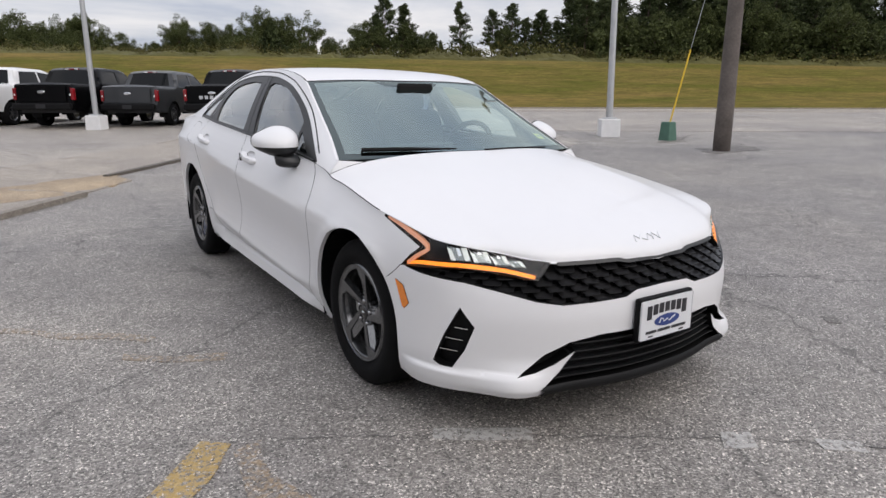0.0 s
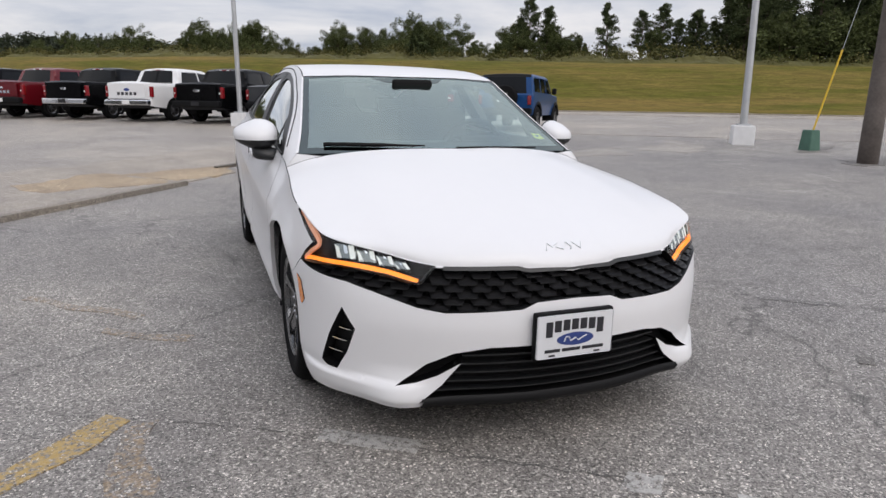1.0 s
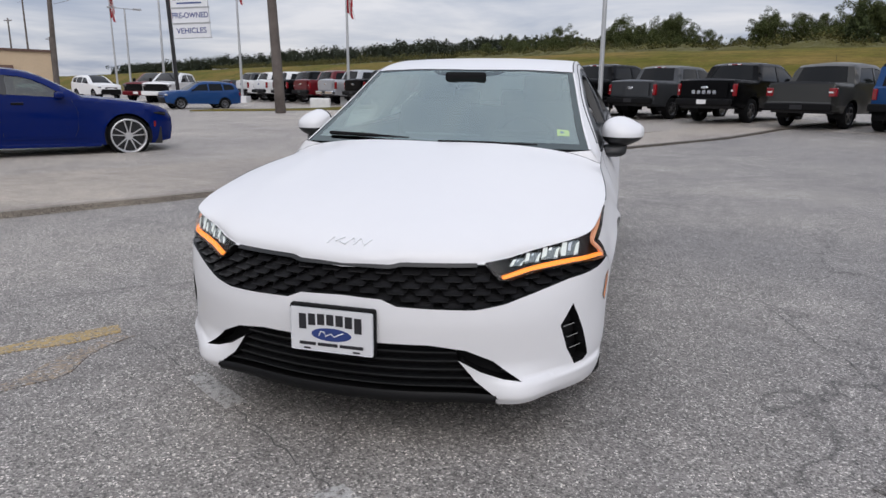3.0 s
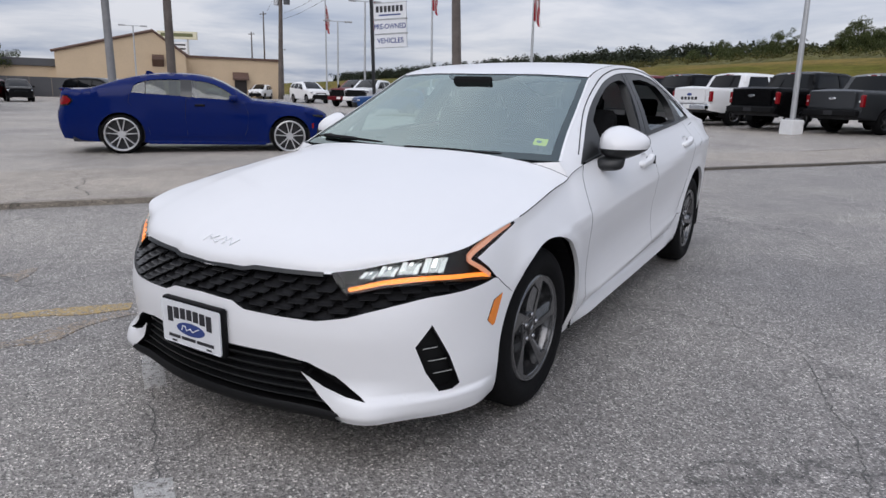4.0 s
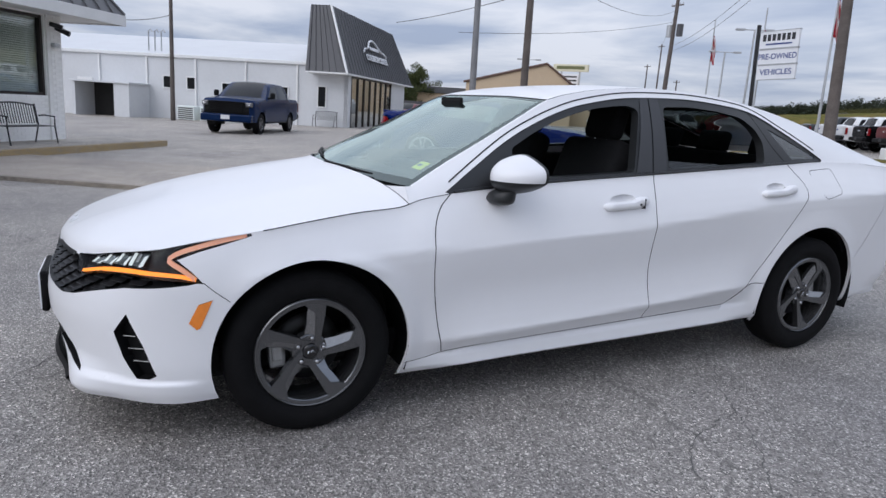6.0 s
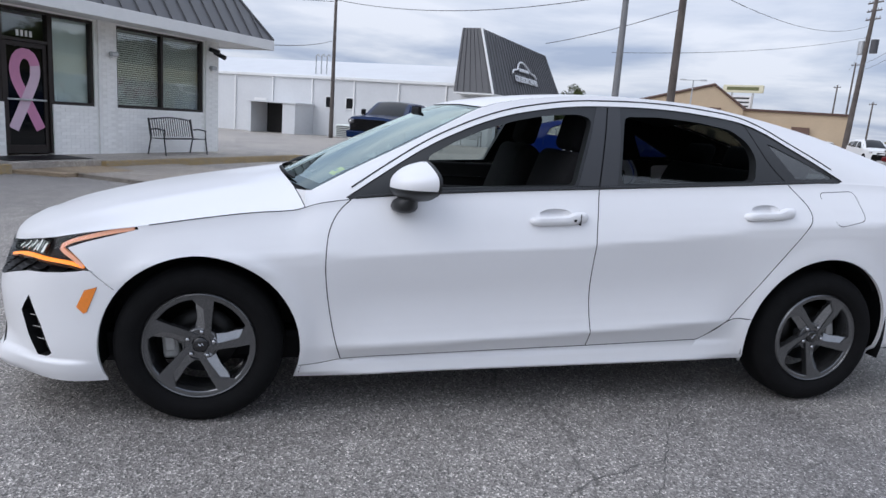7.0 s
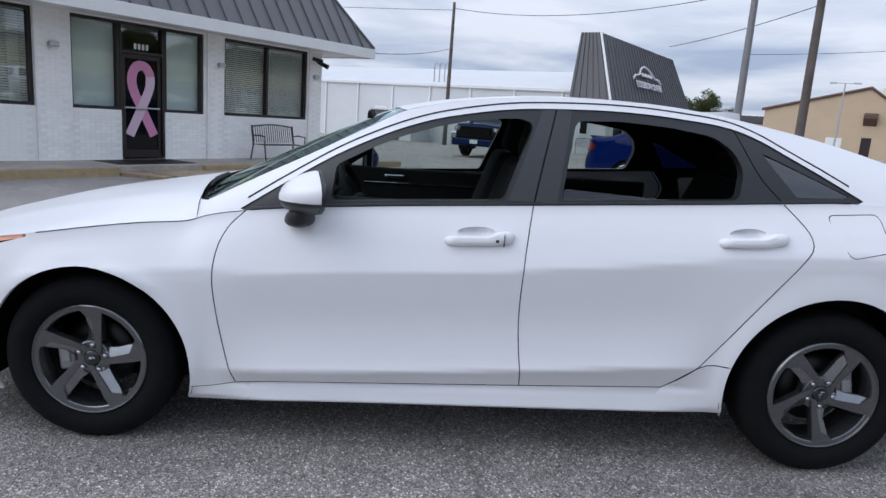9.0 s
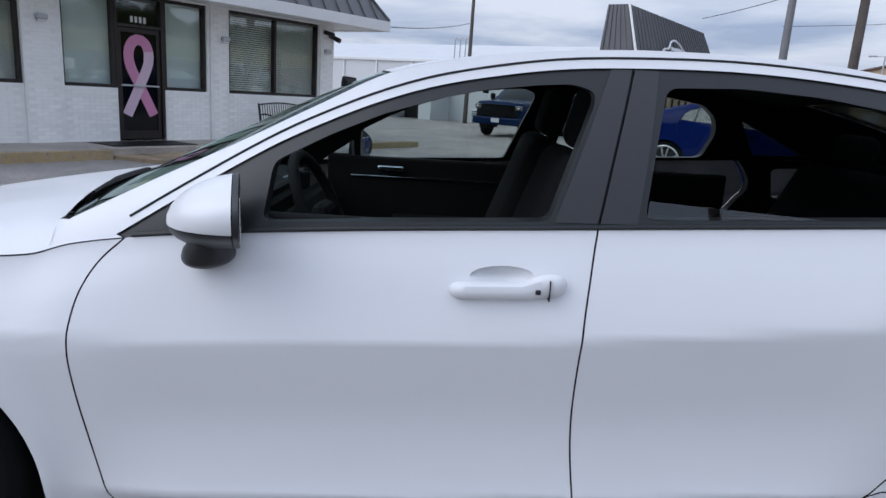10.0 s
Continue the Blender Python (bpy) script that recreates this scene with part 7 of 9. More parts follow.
def off_side(y, z):
    zb, zd, zl, zs, zt = z_foot(y), z_door(y), z_low(y), z_sh(y), z_top_side(y)
    fade = smooth01((y - 0.42) / 0.30) * (1 - smooth01((y - 2.15) / 0.30))
    top = -0.108 + 0.062 * smooth01((0.50 - y) / 0.75) - 0.03 * smooth01((y - 2.3) / 0.7)
    door = [(zb, -0.075), (zb + 0.010, -0.044), (zd - 0.016, -0.056), (zd - 0.004, -0.072), (zl - 0.003, -0.010), (zl + 0.005, -0.008), (zl + 0.05, -0.020), (zl + 0.12, -0.029), (zl + 0.20, -0.030), (zs - 0.10, -0.014), (zs - 0.004, 0.0), (zs + 0.05, -0.019), (zt - 0.06, top * 0.62), (zt, top)]
    wing = [(zb, -0.085), (zb + 0.02, -0.058), (zl, -0.036), (zl + 0.15, -0.022), (zs - 0.03, -0.002), (zs + 0.03, -0.004), (zt - 0.07, top * 0.55), (zt, top)]
    o = fade * lerp_table(door, z) + (1 - fade) * lerp_table(wing, z)
    # flared arches
    for yc, zc in ((0.010, 0.320), (2.825, 0.340)):
        q = math.hypot(y - yc, z - zc)
        if 0.30 < q < 0.60:
            o += 0.020 * math.exp(-((q - 0.385) / 0.045) ** 2) * smooth01((z - 0.15) / 0.2)
    return o


def soft_off(y, z):
    # sharp along the two creases, soft elsewhere
    d = min(abs(z - z_sh(y)), abs(z - z_low(y)) if z > z_low(y) else 0.0)
    h = 0.003 + 0.030 * smooth01((d - 0.004) / 0.07)
    return (off_side(y, z - 2 * h) + 3 * off_side(y, z - h) + 4 * off_side(y, z) + 3 * off_side(y, z + h) + off_side(y, z + 2 * h)) / 12


def tub(s, z, d=0.0):
    """The lower body's skin at arc length s and height z, d metres outward."""
    sg = 1.0
    if s < 0:
        s, sg = -s, -1.0
    x, y, nx, ny = plan_at(s)
    wn = smooth01((-0.52 - y) / 0.26)
    wr = smooth01((y - 3.35) / 0.4)
    ws = smooth01((y + 0.44) / 0.34) * (1 - wr)
    wc = max(0.0, 1 - wn - ws - wr)
    o = d
    if wn > 0:
        o += wn * off_nose(z)
    if wc > 0:
        o += wc * off_corner(z)
    # the blade under the corner stands forward
    if y < -0.5 and z < 0.38:
        o += 0.050 * math.exp(-((x - 0.585) / 0.11) ** 2) * smooth01((0.33 - z) / 0.13)
    # a ledge runs from the blade round to the wheel
    if y < -0.34 and z < 0.30:
        o += 0.020 * smooth01((0.272 - z) / 0.018) * smooth01((x - 0.50) / 0.14) * smooth01((-0.36 - y) / 0.14)
    if wr > 0:
        o += wr * off_tail(z)
    if ws > 0:
        o += ws * soft_off(y, z)
    return Vector((sg * (x + nx * o), y + ny * o, z))


def numeric_normal(f, a, b, h=0.004):
    n = (f(a + h, b) - f(a - h, b)).cross(f(a, b + h) - f(a, b - h))
    return n.normalized() if n.length > 1e-12 else Vector((0, 0, 1))


def skin(name, vs, tris, f, material, parent, mirror='join', label="", flip=False, normals=True, cat=None):
    """A mesh from triangles of a flat sheet carried onto the surface f. mirror: 'join' both sides in one mesh,
    'two' an object for each side, or 'left'/'right' for one."""
    used = sorted({i for t in tris for i in t})
    idx = {i: k for k, i in enumerate(used)}
    P = [f(vs[i][0], vs[i][1]) for i in used]
    N = [numeric_normal(f, vs[i][0], vs[i][1]) * (-1 if flip else 1) for i in used] if normals else None
    F = [tuple(idx[i] for i in t) for t in tris]
    # face the way that the normals face
    if F and N:
        a, b, c = (P[k] for k in F[len(F) // 2])
        if (b - a).cross(c - a).dot(N[F[len(F) // 2][0]]) < 0:
            F = [t[::-1] for t in F]
    Q = [Vector((-p.x, p.y, p.z)) for p in P]
    M = [Vector((-n.x, n.y, n.z)) for n in N] if N else None
    G = [t[::-1] for t in F]
    sets = {'join': [(P + Q, F + [tuple(k + len(P) for k in t) for t in G], (N + M) if N else None)], 'two': [(P, F, N), (Q, G, M)], 'left': [(P, F, N)], 'right': [(Q, G, M)]}[mirror]
    obs = []
    for p, fc, n in sets:
        me = bpy.data.meshes.new(name)
        me.from_pydata([tuple(v) for v in p], [], fc)
        me.shade_smooth()
        if n:
            me.normals_split_custom_set_from_vertices([tuple(v) for v in n])
        me.materials.append(material)
        ob = new(name, me)
        ob.parent = parent
        if label:
            ob["label"] = label
        obs.append(ob)
    return obs


def offset_line(pts, w):
    """A closed ribbon round an open line."""
    P = np.array(pts, float)
    T = np.gradient(P, axis=0)
    T /= np.linalg.norm(T, axis=1)[:, None] + 1e-12
    Nn = np.stack([-T[:, 1], T[:, 0]], axis=1)
    return [tuple(p) for p in P + Nn * w / 2] + [tuple(p) for p in (P - Nn * w / 2)[::-1]]


def dense(poly, step=0.02):
    out = []
    n = len(poly)
    for i in range(n):
        a, b = np.array(poly[i], float), np.array(poly[(i + 1) % n], float)
        k = max(1, int(np.linalg.norm(b - a) / step))
        out += [tuple(a + (b - a) * j / k) for j in range(k)]
    return out


def rounded(poly, r, n=4):
    """A polygon with its corners rounded."""
    out = []
    m = len(poly)
    for i in range(m):
        p, a, b = (np.array(poly[k % m], float) for k in (i, i - 1, i + 1))
        ra, rb = min(r, np.linalg.norm(a - p) * 0.45), min(r, np.linalg.norm(b - p) * 0.45)
        p0, p1 = p + (a - p) / np.linalg.norm(a - p) * ra, p + (b - p) / np.linalg.norm(b - p) * rb
        for t in np.linspace(0, 1, n + 1):
            out.append(tuple((1 - t) ** 2 * p0 + 2 * t * (1 - t) * p + t * t * p1))
    return out


# ---- outlines on the unrolled skin ----
def fx(pts):
    return [(s_x(x), z) for x, z in pts]


def fy(pts):
    return [(s_y(y), z) for y, z in pts]


def arch_poly(yc, zc, r):
    a = np.linspace(-0.95, math.pi + 0.95, 44)
    return [(s_y(yc + r * math.cos(t)), zc + r * math.sin(t)) for t in a]


ARCH_F, ARCH_R = arch_poly(0.010, 0.320, 0.380), arch_poly(2.825, 0.340, 0.388)
GRILLE = fx([(-0.0, 0.557), (0.147, 0.552), (0.20, 0.531), (0.32, 0.526), (0.46, 0.523), (0.55, 0.538), (0.605, 0.555), (0.68, 0.577), (0.757, 0.600)]) + [(s_y(-0.489), 0.617), (s_y(-0.43), 0.625), (s_y(-0.40), 0.632)] + fx([(0.80, 0.650), (0.78, 0.652), (0.65, 0.637), (0.556, 0.616), (0.538, 0.626), (0.520, 0.650), (0.50, 0.6665), (0.33, 0.664), (0.20, 0.662), (0.17, 0.655), (0.0, 0.647)])
LAMP = fx([(0.495, 0.671), (0.512, 0.648), (0.532, 0.622), (0.549, 0.608), (0.65, 0.630), (0.78, 0.647)]) + fy([(-0.43, 0.634), (-0.385, 0.628), (-0.425, 0.672), (-0.472, 0.710), (-0.40, 0.737), (-0.31, 0.761), (-0.218, 0.788), (-0.222, 0.797), (-0.30, 0.7855), (-0.42, 0.767), (-0.52, 0.746)]) + fx([(0.775, 0.725), (0.69, 0.704), (0.59, 0.683), (0.53, 0.675)])
VENT = [(s_x(0.765), 0.510), (s_x(0.800), 0.40), (s_y(-0.546), 0.290), (s_y(-0.570), 0.274), (s_x(0.782), 0.272), (s_x(0.752), 0.345), (s_x(0.727), 0.438)]
INTAKE = fx([(0.0, 0.402), (0.31, 0.400), (0.43, 0.381), (0.517, 0.339), (0.56, 0.300), (0.605, 0.262), (0.55, 0.272), (0.48, 0.298), (0.405, 0.345), (0.465, 0.266), (0.535, 0.205), (0.0, 0.215)])
MARKER = fy([(-0.358, 0.570), (-0.405, 0.555), (-0.437, 0.489), (-0.412, 0.464), (-0.400, 0.470)])
TAIL = fy([(3.42, 0.905), (3.62, 0.955), (3.80, 0.97), (3.80, 0.90), (3.62, 0.885)])
D_FRONT = [(0.581, 0.924), (0.53, 0.872), (0.496, 0.801), (0.484, 0.680), (0.490, 0.575), (0.506, 0.461), (0.530, 0.345), (0.554, 0.262)]
D_MID = [(1.654, 1.004), (1.638, 0.90), (1.625, 0.789), (1.621, 0.65), (1.626, 0.516), (1.650, 0.300)]
D_REAR = [(2.598, 1.058), (2.645, 1.01), (2.685, 0.955), (2.689, 0.912), (2.662, 0.872), (2.50, 0.655), (2.329, 0.428), (2.204, 0.322)]
D_FOOT = [(0.554, 0.260), (1.10, 0.281), (1.650, 0.300), (2.204, 0.322)]


def dline(pts, n=40):
    return [(s_y(p[0]), p[1]) for p in spline(pts, n)]


lf, lm, lr, lb = dline(D_FRONT), dline(D_MID), dline(D_REAR), dline(D_FOOT, 60)
G = 0.0042
top_line = [(s_y(y), z_top_side(y) - 0.0005) for y in np.linspace(0.581, 2.598, 70)]
sm = lm[0][0]
mid_foot = lm[-1][0]
door_f = lf[::1] + [p for p in lb if lf[-1][0] < p[0] < mid_foot] + lm[::-1] + [p for p in top_line[::-1] if lf[0][0] < p[0] < sm]
door_r = lm[::1] + [p for p in lb if mid_foot < p[0] < lr[-1][0]] + lr[::-1] + [p for p in top_line[::-1] if sm < p[0] < lr[0][0]]
fuel = rounded(fy([(2.758, 1.028), (2.970, 1.040), (2.985, 0.912), (2.825, 0.879)]), 0.03)
bump_joint = [(s_y(-0.386), 0.632), (s_y(-0.36), 0.608), (s_y(-0.335), 0.588), (s_y(-0.30), 0.562)]
rear_joint = fy([(3.20, 0.52), (3.30, 0.62), (3.42, 0.80), (3.45, 0.90)])
sill_joint = dline([(2.204, 0.322), (2.345, 0.430), (2.455, 0.432)], 10)
fsill_joint = dline([(0.554, 0.260), (0.455, 0.243), (0.385, 0.237)], 10)

s_lo, s_hi = 0.0, S_MAX
# dished cups behind the door handles
CUPS = [(1.444, 0.897), (2.452, 0.946)]
cup_polys = [[(s_y(y + 0.072 * math.cos(a)), z + 0.0035 * math.cos(a) + (0.021 if math.sin(a) > 0 else 0.026) * math.sin(a)) for a in np.linspace(0, 2 * math.pi, 28)[:-1]] for y, z in CUPS]
regions = [("arch", ARCH_F), ("arch", ARCH_R), ("lamp", dense(LAMP)), ("grille", dense(GRILLE)), ("vent", dense(VENT)), ("intake", dense(INTAKE)), ("marker", MARKER), ("tail", dense(TAIL))]
regions += [("seam", offset_line(q, G)) for q in (lf, lm, lr, lb, sill_joint)]
regions += [("seam", offset_line(q, 0.003)) for q in (bump_joint, rear_joint, fsill_joint)]
fo = fuel + [fuel[0]]
regions += [("seam", offset_line(fo[:-1], 0.003))]
regions += [("cup", q) for q in cup_polys]
regions += [("fuel_door", fuel), ("front_door", door_f), ("rear_door", door_r)]
regions += [("front_bumper", dense([(-0.01, 0.1), (s_y(-0.30), 0.1), (s_y(-0.30), 0.562), (s_y(-0.335), 0.588), (s_y(-0.36), 0.608), (s_y(-0.386), 0.632), (s_y(-0.386), 0.638), (s_x(0.77), 0.68), (s_x(0.77), 0.9), (-0.01, 0.9)]))]
regions += [("sill", dense([(s_y(0.36), 0.1), (s_y(2.60), 0.1), (s_y(2.60), 0.432), (s_y(2.455), 0.432), (s_y(2.345), 0.43), (s_y(2.204), 0.322), (mid_foot, 0.300), (s_y(1.10), 0.281), (s_y(0.554), 0.260), (s_y(0.455), 0.243), (s_y(0.36), 0.236)]))]
regions += [("rear_bumper", dense([(s_y(3.20), 0.1), (S_MAX + 0.1, 0.1), (S_MAX + 0.1, 0.88), (s_y(3.45), 0.90), (s_y(3.42), 0.80), (s_y(3.30), 0.62), (s_y(3.20), 0.52)]))]
regions += [("fender", dense([(s_y(-0.7), 0.1), (s_y(0.60), 0.1), (s_y(0.60), 1.2), (s_y(-0.7), 1.2)]))]
ss = np.concatenate([np.arange(0.0, s_y(-0.2), 0.022), np.arange(s_y(-0.2), S_MAX, 0.028)])
outer = [(s, z_foot(plan_at(s)[1])) for s in ss] + [(S_MAX, z_foot(3.95))] + [(S_MAX, z_top(S_MAX))] + [(s, z_top(s)) for s in ss[::-1]]
grid = []
for s in ss:
    z0, z1 = z_foot(plan_at(s)[1]), z_top(s)
    n = 42
    grid += [(s, z0 + (z1 - z0) * j / n) for j in range(1, n)]
TV, TT = cut_sheet(grid, outer, regions, 0.006)
LBL = {"front_door": "two", "rear_door": "two", "fuel_door": "left", "fender": "two", "front_bumper": "join", "rear_bumper": "join", "sill": "two", '': "two"}
doors = {}
for nm, how in LBL.items():
    tr_ = list(TT.get(nm, []))
    obs = skin({'': "quarter_panel"}.get(nm, nm), TV, tr_, tub, CAR_WHITE, car, how)
    doors[nm] = obs
skin("quarter_panel", TV, TT["fuel_door"], tub, CAR_WHITE, car, 'right')


def islands(tris):
    """Groups of triangles that hang together."""
    root = {}

    def find(i):
        while root.setdefault(i, i) != i:
            i = root[i]
        return i
    for t in tris:
        a = find(t[0])
        for i in t[1:]:
            root[find(i)] = a
    out = {}
    for t in tris:
        out.setdefault(find(t[0]), []).append(t)
    return list(out.values())


for piece in islands(TT["seam"]):
    skin("panel_gap", TV, piece, lambda a, b: tub(a, b, -0.007), SEAM, car, 'two')


def recess(name, poly, tris, depth, material, parent, wall_mat, label="", mirror='join'):
    """The floor of a pocket in the skin, and its walls."""
    obs = skin(name, TV, tris, lambda a, b: tub(a, b, -depth), material, parent, mirror, label)
    for k, ob in enumerate(obs):
        bm = bmesh.new()
        for sg in ((1, -1) if mirror == 'join' else ((1, -1)[k],)):
            va, vb = ([bm.verts.new((sg * q.x, q.y, q.z)) for q in (tub(p[0], p[1], -e) for p in poly)] for e in (0.0, depth))
            n = len(poly)
            for i in range(n):
                if abs(poly[i][0]) < 1e-4 and abs(poly[(i + 1) % n][0]) < 1e-4:
                    continue
                bm.faces.new((va[i], va[(i + 1) % n], vb[(i + 1) % n], vb[i]))
        part(name + "_wall", bm, wall_mat, ob)
    return obs


def cup_skin(s, z):
    """The bowl of a handle cup."""
    y = plan_at(s)[1]
    cy, cz = min(CUPS, key=lambda c: abs(c[0] - y))
    q = ((y - cy) / 0.072) ** 2 + ((z - cz) / 0.025) ** 2
    return tub(s, z, -0.026 * max(0.0, 1 - q) ** 0.5)


for k, nm in enumerate(("front_door", "rear_door")):
    mine = [t for t in TT["cup"] if abs(plan_at(TV[t[0]][0])[1] - CUPS[k][0]) < 0.2]
    for j, side in enumerate(('left', 'right')):
        skin("handle_cup", TV, mine, cup_skin, CAR_WHITE, doors[nm][j], side)
lamp_obs = recess("headlamp", dense(LAMP), TT["lamp"], 0.035, DEEP_BLACK, car, DEEP_BLACK, "black headlamp housing behind a clear lens", 'two')
grille_ob = recess("grille", dense(GRILLE), TT["grille"], 0.045, CABIN, car, SATIN_BLACK, "black grille of overlapping scale-like bars")[0]
vent_obs = recess("side_vent", dense(VENT), TT["vent"], 0.045, DEEP_BLACK, car, DEEP_BLACK, "gloss black side vent with slats", 'two')
intake_ob = recess("lower_intake", dense(INTAKE), TT["intake"], 0.06, CABIN, car, DEEP_BLACK, "black lower intake with level bars")[0]
skin("side_marker", TV, TT["marker"], lambda a, b: tub(a, b, 0.003), AMBER_LENS, car, 'two', "amber side marker lens")
skin("tail_lamp", TV, TT["tail"], lambda a, b: tub(a, b, 0.002), RED_LENS, car, 'two')
for k, side in enumerate(('left', 'right')):
    skin("lamp_lens", TV, TT["lamp"], tub, CLEAR, lamp_obs[k], side)[0].visible_shadow = False


def strip(bm, line, w, d, thick=0.006, side=0):
    """A bar that runs along a line on the skin, w tall, its face d metres off the skin."""
    for sg in ((side,) if side else (1, -1)):
        P = np.array(line, float)
        T = np.gradient(P, axis=0)
        T /= np.linalg.norm(T, axis=1)[:, None] + 1e-12
        rows = []
        for p, t in zip(P, T):
            n = (-t[1], t[0])
            ww = w
            c = [tub(p[0] + n[0] * ww * k, p[1] + n[1] * ww * k, e) for k, e in ((-0.5, d - thick), (-0.5, d), (0.5, d), (0.5, d - thick))]
            rows.append([bm.verts.new((sg * q.x, q.y, q.z)) for q in c])
        for a, b in zip(rows, rows[1:]):
            for k in range(3):
                bm.faces.new((a[k], a[k + 1], b[k + 1], b[k]))
        bm.faces.new(rows[0])
        bm.faces.new(rows[-1][::-1])
    bmesh.ops.recalc_face_normals(bm, faces=bm.faces[:])


# running lamp: a level amber bar that kicks up and back
low = spline(fx([(0.553, 0.619), (0.65, 0.641), (0.78, 0.657)]) + fy([(-0.47, 0.652), (-0.412, 0.641)]), 24)
up = spline(fy([(-0.412, 0.641), (-0.455, 0.673), (-0.503, 0.707), (-0.480, 0.726), (-0.38, 0.758), (-0.236, 0.7895)]), 30)
for sg in (1, -1):
    bm = bmesh.new()
    strip(bm, low, 0.012, -0.008, 0.01, sg)
    part("running_lamp", bm, AMBER, lamp_obs[sg < 0], "lit amber bar")
    bm = bmesh.new()
    strip(bm, up, 0.0155, -0.008, 0.01, sg)
    part("running_lamp", bm, AMBER_DIM, lamp_obs[sg < 0], "amber kick-up bar")
# headlamp blocks, each a slanted bright prism in a chrome cell
for i, (xa, xb, za, zb_, lit) in enumerate(((0.575, 0.622, 0.646, 0.682, True), (0.628, 0.680, 0.653, 0.698, True), (0.686, 0.738, 0.660, 0.712, True), (0.744, 0.795, 0.666, 0.726, True))):
    for sg in (1, -1):
        bm = bmesh.new()
        sa, sb, k = s_x(xa), s_x(xb), 0.030
        q = [tub(a, z, d) for a, z, d in ((sa, za, -0.030), (sb, za, -0.030), (sb + k, zb_, -0.030), (sa + k, zb_, -0.030), (sa + 0.006, za + 0.008, -0.012), (sb - 0.004, za + 0.008, -0.012), (sb + k - 0.004, zb_ - 0.008, -0.018), (sa + k + 0.006, zb_ - 0.008, -0.018))]
        v = [bm.verts.new((sg * c.x, c.y, c.z)) for c in q]
        for f in ((4, 5, 6, 7), (0, 1, 5, 4), (1, 2, 6, 5), (2, 3, 7, 6), (3, 0, 4, 7)):
            bm.faces.new([v[k2] for k2 in f])
        bmesh.ops.recalc_face_normals(bm, faces=bm.faces[:])
        part("lamp_block", bm, LAMP_SMOKE, lamp_obs[sg < 0])
        if lit:
            # three slanted light guides in each cell
            for j in range(3):
                f0, f1 = (j + 0.10) / 3, (j + 0.10 + (0.75, 0.55, 0.7)[j]) / 3
                bm = bmesh.new()
                q = [tub(a, z, -0.0125 - 0.003 * (j == 1)) for a, z in ((sa + (sb - sa) * f0 + 0.004, za + 0.007), (sa + (sb - sa) * f1 + 0.004, za + 0.007), (sa + (sb - sa) * f1 + k * 0.9, zb_ - 0.009), (sa + (sb - sa) * f0 + k * 0.9, zb_ - 0.009 - 0.004 * j))]
                bm.faces.new([bm.verts.new((sg * c.x, c.y, c.z)) for c in q])
                part("led_block", bm, LED if j != 1 else LAMP_CHROME, lamp_obs[sg < 0])
        bm = bmesh.new()
        q = [tub(a, z, d) for a, z, d in ((sa, za - 0.010, -0.030), (sb, za - 0.010, -0.030), (sb, za - 0.003, -0.010), (sa, za - 0.003, -0.010))]
        bm.faces.new([bm.verts.new((sg * c.x, c.y, c.z)) for c in q])
        part("lamp_shelf", bm, LAMP_CHROME, lamp_obs[sg < 0])

# grille bars: rows of overlapping scales, staggered
SCALE_MAT = mat("grille_plastic", (0.010, 0.010, 0.011), 0.36, var=0.08, scale=25, spec=0.6)
gpoly = dense(GRILLE)
rows_z = [0.5285 + 0.0212 * k for k in range(6)]
for r, zr in enumerate(rows_z):
    pitch = 0.098
    k = -0.5 if r % 2 else 0.0
    while True:
        sc = k * pitch
        if sc > s_y(-0.45):
            break
        k += 1
        if sc < 0:
            continue
        zz = zr + 0.004 * (sc / 0.9)
        if not inside((sc + 0.001, zz), gpoly) and not inside((sc + 0.001, zz + 0.012), gpoly):
            continue
        w = 0.045
        # a hooded scale: its face slopes out to a flared lower lip
        tiers = [[(sc - w, zz + 0.0165, -0.034), (sc + w, zz + 0.0165, -0.034)],
                 [(sc - w * 0.80, zz + 0.0035, -0.016), (sc + w * 0.80, zz + 0.0035, -0.016)],
                 [(sc - w * 0.64, zz - 0.0010, -0.005), (sc + w * 0.64, zz - 0.0010, -0.005)],
                 [(sc - w * 0.62, zz - 0.0042, -0.007), (sc + w * 0.62, zz - 0.0042, -0.007)],
                 [(sc - w * 0.62, zz - 0.0040, -0.030), (sc + w * 0.62, zz - 0.0040, -0.030)]]
        lim = [p for row in tiers[:3] for p in row if inside((max(0.0005, abs(p[0])), p[1]), gpoly)]
        if len(lim) < 4:
            continue
        for sg in (1, -1):
            if sg < 0 and sc < 1e-6:
                continue
            bm = bmesh.new()
            vr = [[bm.verts.new((sg * c.x, c.y, c.z)) for c in (tub(a, z, d) for a, z, d in row)] for row in tiers]
            for p, q in zip(vr, vr[1:]):
                bm.faces.new((p[0], p[1], q[1], q[0]))
            # cheeks at both ends
            for e in (0, 1):
                bm.faces.new([vr[j][e] for j in (0, 1, 2, 3, 4)])
            bmesh.ops.recalc_face_normals(bm, faces=bm.faces[:])
            part("grille_scale", bm, SCALE_MAT, grille_ob)
bm = bmesh.new()
strip(bm, fx([(x, 0.656 + 0.009 * smooth01((x - 0.165) / 0.05)) for x in np.linspace(0.0, 0.47, 24)]), 0.012, 0.002, 0.012)
part("grille_top_bar", bm, SATIN_BLACK, grille_ob)
